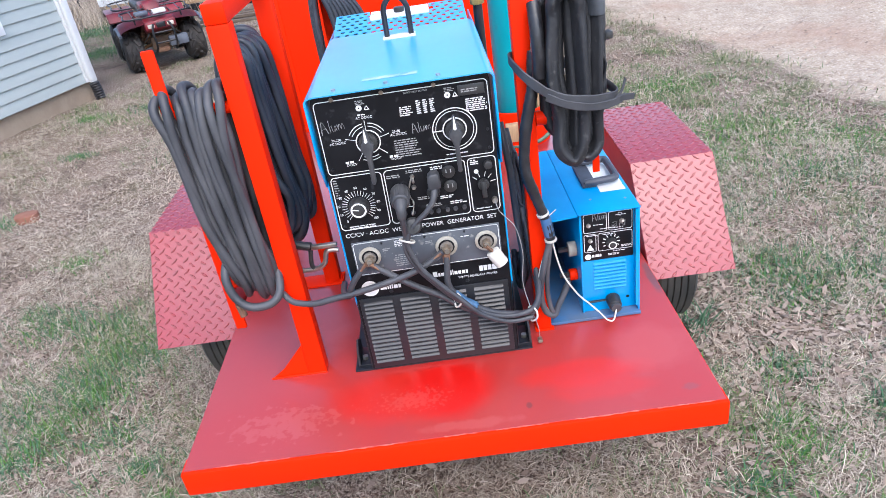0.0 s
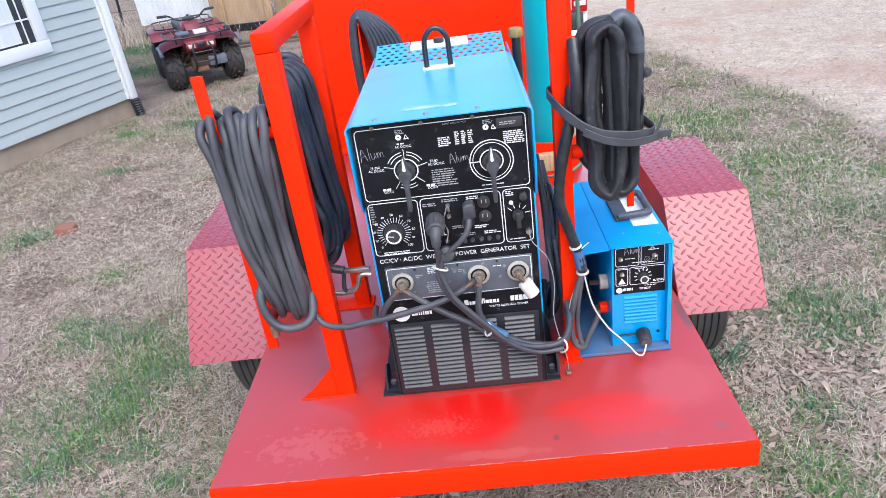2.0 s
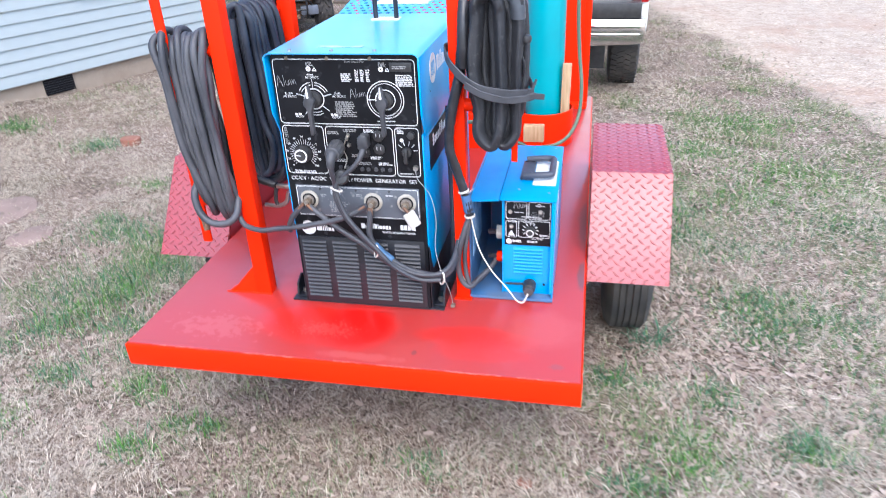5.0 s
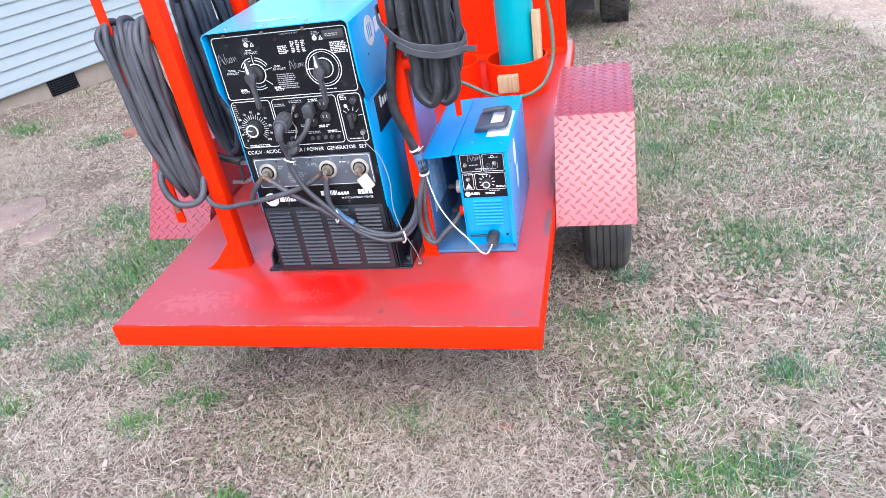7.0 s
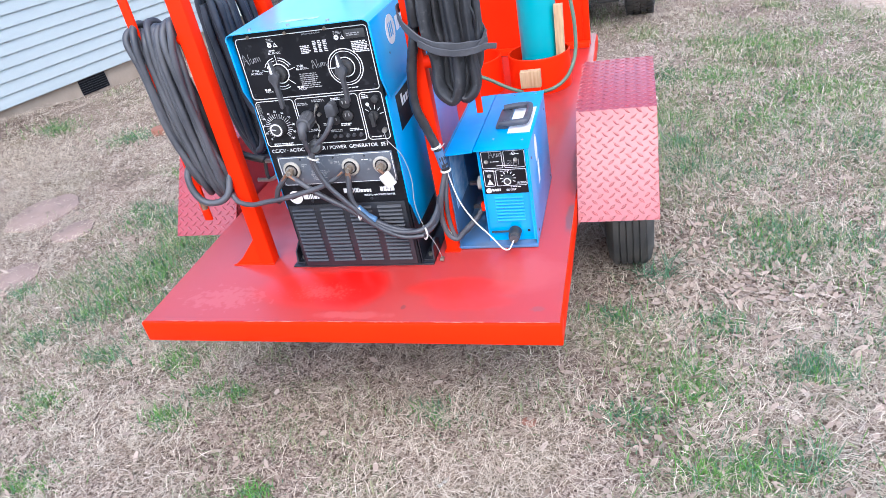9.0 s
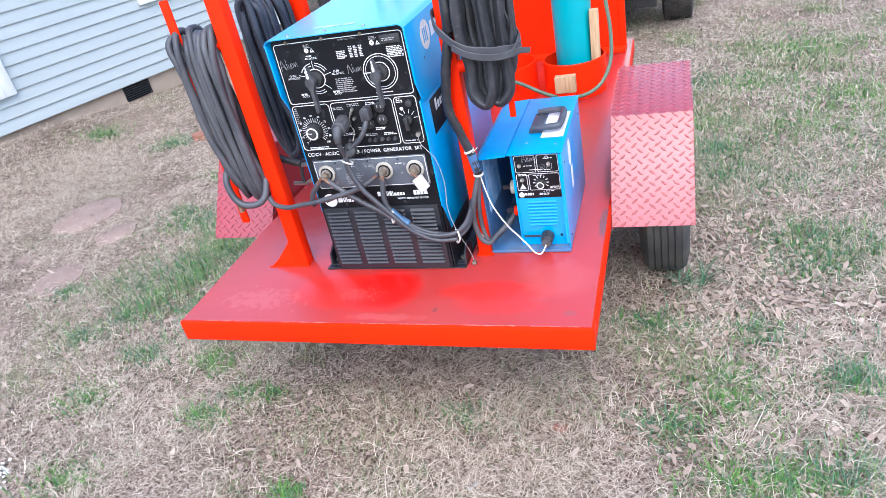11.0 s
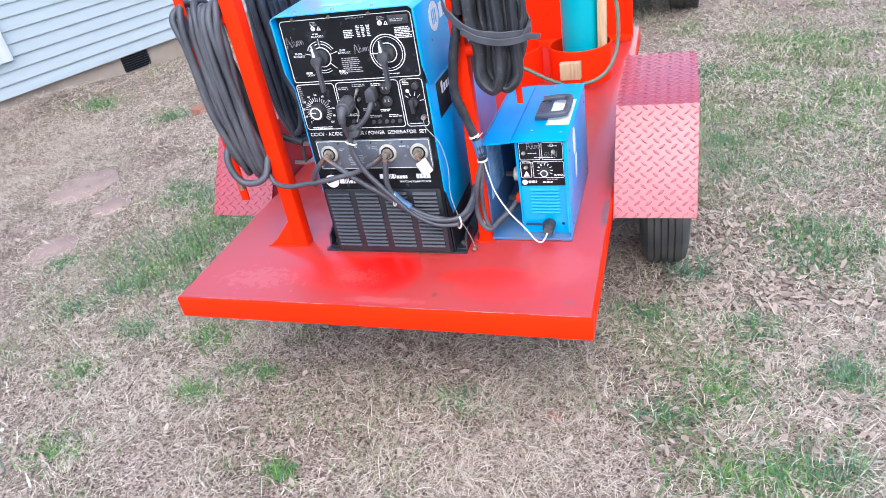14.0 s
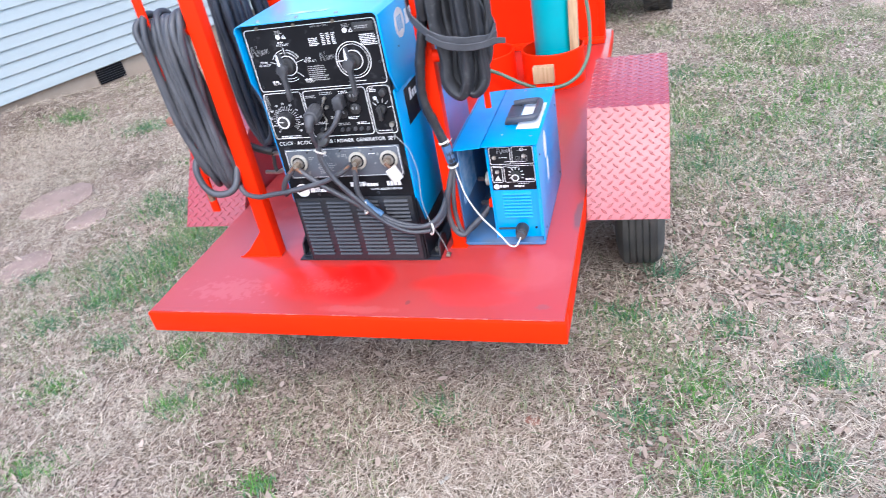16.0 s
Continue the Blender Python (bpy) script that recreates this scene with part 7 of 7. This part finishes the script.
    put("steering_column", rod((0, 0.18, 0.72), (0, 0.3, 1.0), 0.022, 10), BLACK_STEEL)
    bar = put("handlebar", tube([(-0.38, 0.42, 1.02), (-0.26, 0.38, 1.02), (-0.12, 0.32, 0.94), (0.12, 0.32, 0.94), (0.26, 0.38, 1.02), (0.38, 0.42, 1.02)], 0.013, 6, 8), BLACK_STEEL, "black handlebar")
    for sx in (-1, 1):
        put("grip", rod((0.27 * sx, 0.385, 1.02), (0.39 * sx, 0.425, 1.022), 0.02, 10), PLASTIC, "", bar)
        put("brake_lever", tube([(0.23 * sx, 0.34, 1.02), (0.31 * sx, 0.32, 1.025), (0.38 * sx, 0.36, 1.025)], 0.007, 4, 6), BLACK_STEEL, "", bar)
    # coil springs, hoses and brackets under the nose
    for sx in (-1, 1):
        turns = [(sx * (0.16 + 0.14 * u) + 0.036 * math.cos(u * 44), 0.1 - 0.08 * u + 0.036 * math.sin(u * 44), 0.62 - 0.29 * u) for u in (i / 60 for i in range(61))]
        put("spring", tube(turns, 0.007, 1, 5, smooth=False), RUST)
        put("mud_guard", prism([(0.30, 0.36), (0.42, 0.62), (0.44, 0.62), (0.33, 0.34)], "x", min(0.18 * sx, 0.5 * sx), max(0.18 * sx, 0.5 * sx), 0.004), MUD, "muddy inner guard")
        put("brake_hose", tube([(0.1 * sx, -0.2, 0.6), (0.2 * sx, -0.26, 0.48), (0.3 * sx, -0.12, 0.36)], 0.008, 5, 6), PLASTIC)
    put("grille", box(-0.055, 0.055, -0.402, -0.36, 0.60, 0.67, 0.006), BLACK_STEEL, "dark slotted grille")
    put("winch_plate", box(-0.13, 0.03, -0.33, -0.2, 0.25, 0.31, 0.01), RUST)
    put("dash_pod", box(-0.08, 0.08, 0.24, 0.36, 0.92, 0.98, 0.02), PLASTIC)
    put("dash_hood", prism([(0.02, 0.80), (0.12, 0.90), (0.24, 0.92), (0.24, 0.82)], "x", -0.1, 0.1, 0.015), PAINT)


build_quad()


# ---- pickup truck ----
def build_truck():
    t = thing("pickup_truck", "white pickup truck with chrome rear bumper, seen from behind", "truck")
    WHITE = material("white_car_paint", (0.74, 0.74, 0.73), 0.3, second=(0.6, 0.58, 0.55), scale=3, amount=0.5, coat=0.3)
    CHROME = material("chrome", (0.72, 0.72, 0.72), 0.12, metal=1.0, second=(0.55, 0.54, 0.52), scale=6, amount=0.6)
    RED_LENS = material("red_lens", (0.42, 0.012, 0.016), 0.2, second=(0.3, 0.01, 0.012), scale=20, amount=0.5)
    cx, y0 = 0.22, 4.72
    part("rear_bumper", prism([(cx - 0.98, 0.56), (cx - 0.9, 0.52), (cx - 0.35, 0.5), (cx + 0.35, 0.5), (cx + 0.9, 0.52), (cx + 0.94, 0.56), (cx + 0.94, 0.74), (cx - 0.98, 0.74)], "y", y0 + 0.02, y0 + 0.16, 0.02), CHROME, t, "chrome step bumper")
    for z in (0.59, 0.66):
        part("bumper_ridge", box(cx + 0.2, cx + 0.9, y0 + 0.008, y0 + 0.03, z, z + 0.028, 0.008), CHROME, t)
    # pad reaches 13 cm up and fills the dark band below the tailgate
    part("step_pad", box(cx - 0.9, cx + 0.9, y0 + 0.03, y0 + 0.2, 0.741, 0.87, 0.008), PLASTIC, t, "black step pad, extended into a dark band above the bumper")
    part("tailgate", box(cx - 0.76, cx + 0.76, y0 + 0.21, y0 + 0.27, 0.80, 1.40, 0.015), WHITE, t, "white tailgate")
    for s in (-1, 1):
        part("bed_side", prism([(y0 + 0.2, 0.62), (y0 + 0.32, 0.56), (y0 + 0.42, 0.58), (y0 + 0.46, 0.78), (y0 + 0.62, 0.92), (y0 + 0.9, 0.93), (y0 + 1.1, 0.8), (y0 + 1.18, 0.55), (y0 + 2.3, 0.5), (y0 + 2.3, 1.40), (y0 + 0.2, 1.42)], "x", cx + (0.78 if s > 0 else -0.965), cx + (0.965 if s > 0 else -0.78), 0.012), WHITE, t, "white bed side")
        tl = part("tail_light", box(cx + 0.90 * s - 0.07, cx + 0.90 * s + 0.06, y0 + 0.175, y0 + 0.199, 0.85, 1.32, 0.01), RED_LENS, t, "red tail light with white reversing lens")
        part("reversing_lens", box(cx + 0.90 * s - 0.055, cx + 0.90 * s + 0.045, y0 + 0.168, y0 + 0.1745, 0.905, 0.945, 0.004), LABEL, tl)
        part("lens_bar", box(cx + 0.90 * s - 0.055, cx + 0.90 * s + 0.045, y0 + 0.168, y0 + 0.1745, 0.975, 0.987, 0.002), LABEL, tl)
        for y in (5.5, 8.9):
            r, w = 0.385, 0.26
            m = Matrix.Translation((cx + 0.80 * s, y, r)) @ pose(0, 0, 0, 0, 90 * s, 0)
            wheel = part("wheel", lathe([(0.0, 0.05), (0.08, 0.06), (0.12, 0.02), (0.2, 0.05), (0.22, 0.11), (0.23, 0.11)], 24, m=m), CHROME, t, "chrome wheel")
            tyre = part("tyre", lathe([(0.22, -w / 2), (0.30, -w / 2 - 0.008), (r - 0.03, -w / 2 + 0.01), (r - 0.012, -w / 2 + 0.03), (r - 0.012, w / 2 - 0.03), (r - 0.03, w / 2 - 0.01), (0.30, w / 2 + 0.008), (0.22, w / 2)], 44, m=m), TYRE, wheel, "knobbly all-terrain tyre")
            if y < 6:
                b = bmesh.new()
                for k in range(44):
                    a = 2 * math.pi * k / 44
                    for j in range(4):
                        c = box(-0.012, 0.004, -0.02, 0.02, -0.026, 0.026)
                        merge(b, c, m @ Matrix.Rotation(a + (j % 2) * 0.07, 4, "Z") @ Matrix.Translation((r - 0.004, 0, -0.093 + 0.062 * j)) @ pose(0, 0, 0, 20 if j % 2 else -20, 0, 0))
                part("tread_block", b, TYRE, wheel, kind="stuff")
    part("frame_rail", box(cx - 0.5, cx + 0.5, y0 + 0.2, y0 + 4.5, 0.45, 0.58, 0.01), BLACK_STEEL, t)
    part("mud_flap", box(cx + 0.43, cx + 0.62, 5.0, 5.03, 0.25, 0.55, 0.01), PLASTIC, t, "black hanging flap")
    part("receiver", box(cx - 0.06, cx + 0.06, y0 - 0.25, y0 + 0.3, 0.42, 0.5, 0.006), BLACK_STEEL, t)
    part("cab", prism([(7.05, 0.5), (7.05, 1.42), (7.2, 1.95), (8.5, 1.95), (9.0, 1.45), (10.2, 1.35), (10.3, 0.6), (9.4, 0.5)], "x", cx - 0.98, cx + 0.98, 0.04), WHITE, t, "white cab and bonnet")
    part("rear_window", box(cx - 0.65, cx + 0.65, 7.03, 7.16, 1.48, 1.86, 0.01), GLASS, t)


build_truck()


# ---- yard behind the house ----
def build_yard():
    PLY = material("weathered_plywood", (0.42, 0.29, 0.17), 0.85, second=(0.28, 0.19, 0.12), scale=3, amount=0.8, stretch=(4, 4, 0.7))
    TIN = material("white_ribbed_sheet", (0.70, 0.72, 0.73), 0.45, second=(0.55, 0.57, 0.58), scale=3, amount=0.6)
    s = thing("lean_to_shed", "tan plywood shed with pale timber studs", "shed")
    o = Matrix.Translation((-4.6, 12.4, 0)) @ pose(0, 0, 0, 0, 0, -3)

    def put(name, bm, mat, label="", par=None):
        bmesh.ops.transform(bm, matrix=o, verts=bm.verts)
        return part(name, bm, mat, par or s, label)
    put("plywood_wall", box(0, 1.1, 0.0, 0.03, 0.0, 2.4), PLY)
    put("plywood_wall", box(1.1, 3.4, 0.5, 0.53, 0.0, 2.4), PLY)
    for x in (0.15, 1.05, 1.35, 1.8, 2.3):
        put("stud", box(x, x + 0.14, -0.05 if x < 1.1 else 0.44, -0.001 if x < 1.1 else 0.499, 0.0, 2.4, 0.004), WOOD)
    put("sill_beam", box(-0.1, 3.4, -0.12, -0.051, 0.0, 0.14, 0.01), BLACK_STEEL)
    t = thing("sheet_metal_panel", "white ribbed metal sheet standing by the shed", "metal sheet")
    pts = []
    for i in range(14):
        x = -1.45 + i * 0.115
        pts += [(x, 0.0), (x + 0.07, 0.0), (x + 0.08, 0.022), (x + 0.105, 0.022)]
    b = prism(pts + [(p[0], p[1] + 0.004) for p in pts[::-1]], "z", 0.25, 2.3)
    bmesh.ops.transform(b, matrix=Matrix.Translation((-4.75, 12.9, 0)), verts=b.verts)
    part("ribbed_sheet", b, TIN, t, smooth=None)
    part("prop", box(-6.1, -4.7, 12.93, 12.99, 0.0, 0.26, 0.01), WOOD, t)
    lum = thing("lumber_pile", "dark old boards lying on the ground", "lumber")
    rnd = random.Random(4)
    for i in range(6):
        b = box(-1.1, 1.1, -0.06, 0.06, 0, 0.045, 0.004)
        bmesh.ops.transform(b, matrix=Matrix.Translation((-2.5 + rnd.uniform(-0.2, 0.2), 10.4 + 0.13 * i, 0.0 + 0.046 * (i % 2))) @ pose(0, 0, 0, 0, 0, rnd.uniform(-3, 3)), verts=b.verts)
        part("board", b, material("old_board", (0.09, 0.07, 0.055), 0.9, second=(0.17, 0.13, 0.1), scale=6, amount=0.8, stretch=(1, 9, 9)) if i == 0 else lum.children[0].data.materials[0], lum)
    # brush and saplings
    rng = np.random.RandomState(77)
    p = np.concatenate([rng.normal(0, 1, (2600, 2)) * (1.6, 1.0) + (-7.2, 14.2), rng.normal(0, 1, (1200, 2)) * (1.0, 0.5) + (-5.6, 12.6)])
    n = len(p)
    blades("dry_brush", on_ground(p), rng.uniform(0.15, 0.6, n), rng.uniform(0.004, 0.010, n), rng.uniform(0.05, 0.8, n), rng.uniform(0.1, 0.9, n), STRAW_DULL, "tall dry weeds and brush behind the house", "brush", rng)
    f = thing("wire_fence", "leaning wire fence on thin dark posts", "fence")
    for i in range(6):
        x = -8.6 + 0.62 * i
        part("post", rod((x, 14.8 - 0.1 * i, 0), (x + 0.05, 14.8 - 0.1 * i, 1.15), 0.03, 8), BLACK_STEEL, f)
    for z in (0.4, 0.75, 1.05):
        part("wire", rod((-8.6, 14.8, z), (-5.45, 14.3, z), 0.008, 6), RUST, f)
    # wood edge far off
    p = rng.uniform(0, 1, (14000, 2)) * (110, 6) + (-70, 60)
    n = len(p)
    blades("far_woods", on_ground(p), rng.uniform(1, 4, n), rng.uniform(0.06, 0.3, n), rng.uniform(0, 0.35, n), rng.uniform(0, 0.6, n), LEAF, "bare brown woods far beyond the yard", "woods", rng)


build_yard()


# ---- small things on the lawn ----
def slab(x, y, rx, ry, seed, h=0.02):
    r = random.Random(seed)
    pts = [(x + rx * math.cos(a) * (k := r.uniform(0.93, 1.04)), y + ry * math.sin(a) * k) for a in (2 * math.pi * i / 26 for i in range(26))]
    return prism(pts, "z", -0.03, h, 0.006)


for i, (x, y, rx, ry) in enumerate(STONES):
    solid("stepping_stone", slab(x, y, rx, ry, i, (0.014, 0.008, 0.008, 0.010, 0.006)[i]), STONE, "flat brown stepping stone sunk in the lawn", "stone", "stepping stones")
solid("brick_piece", slab(0.566, 0.139, 0.03, 0.026, 40, 0.02), BRICK, "broken red brick piece in the grass", "brick")
solid("brick_piece", slab(-3.05, 3.35, 0.09, 0.07, 41, 0.05), BRICK, "larger red brick half in the grass", "brick")
b = rod((0, 0, 0), (0.05, 0, 0), 0.006, 10)
bmesh.ops.transform(b, matrix=Matrix.Translation((0.304, -0.18, 0.034)) @ pose(0, 0, 0, 0, 12, 62), verts=b.verts)
solid("paper_stub", b, CREAM, "small cream paper stub lying on straw", "litter")


def build_ash():
    """Crumbs of white ash trodden into the lawn."""
    rnd = random.Random(19)
    b = bmesh.new()
    for i in range(46):
        x, y, r = -1.71 + rnd.gauss(0, 0.05), -0.32 + rnd.gauss(0, 0.045), rnd.uniform(0.003, 0.009)
        c = bmesh.new()
        bmesh.ops.create_icosphere(c, subdivisions=1, radius=r)
        for v in c.verts:
            v.co *= rnd.uniform(0.7, 1.2)
        merge(b, c, Matrix.Translation((x, y, float(ground_z(x, y)) + 0.012)) @ Matrix.Diagonal((1.3, 1, 0.6, 1)))
    solid("ash_crumbs", b, LABEL, "crumbs of white ash trodden into the dry lawn", "litter", kind="stuff")


build_ash()
build_grass()
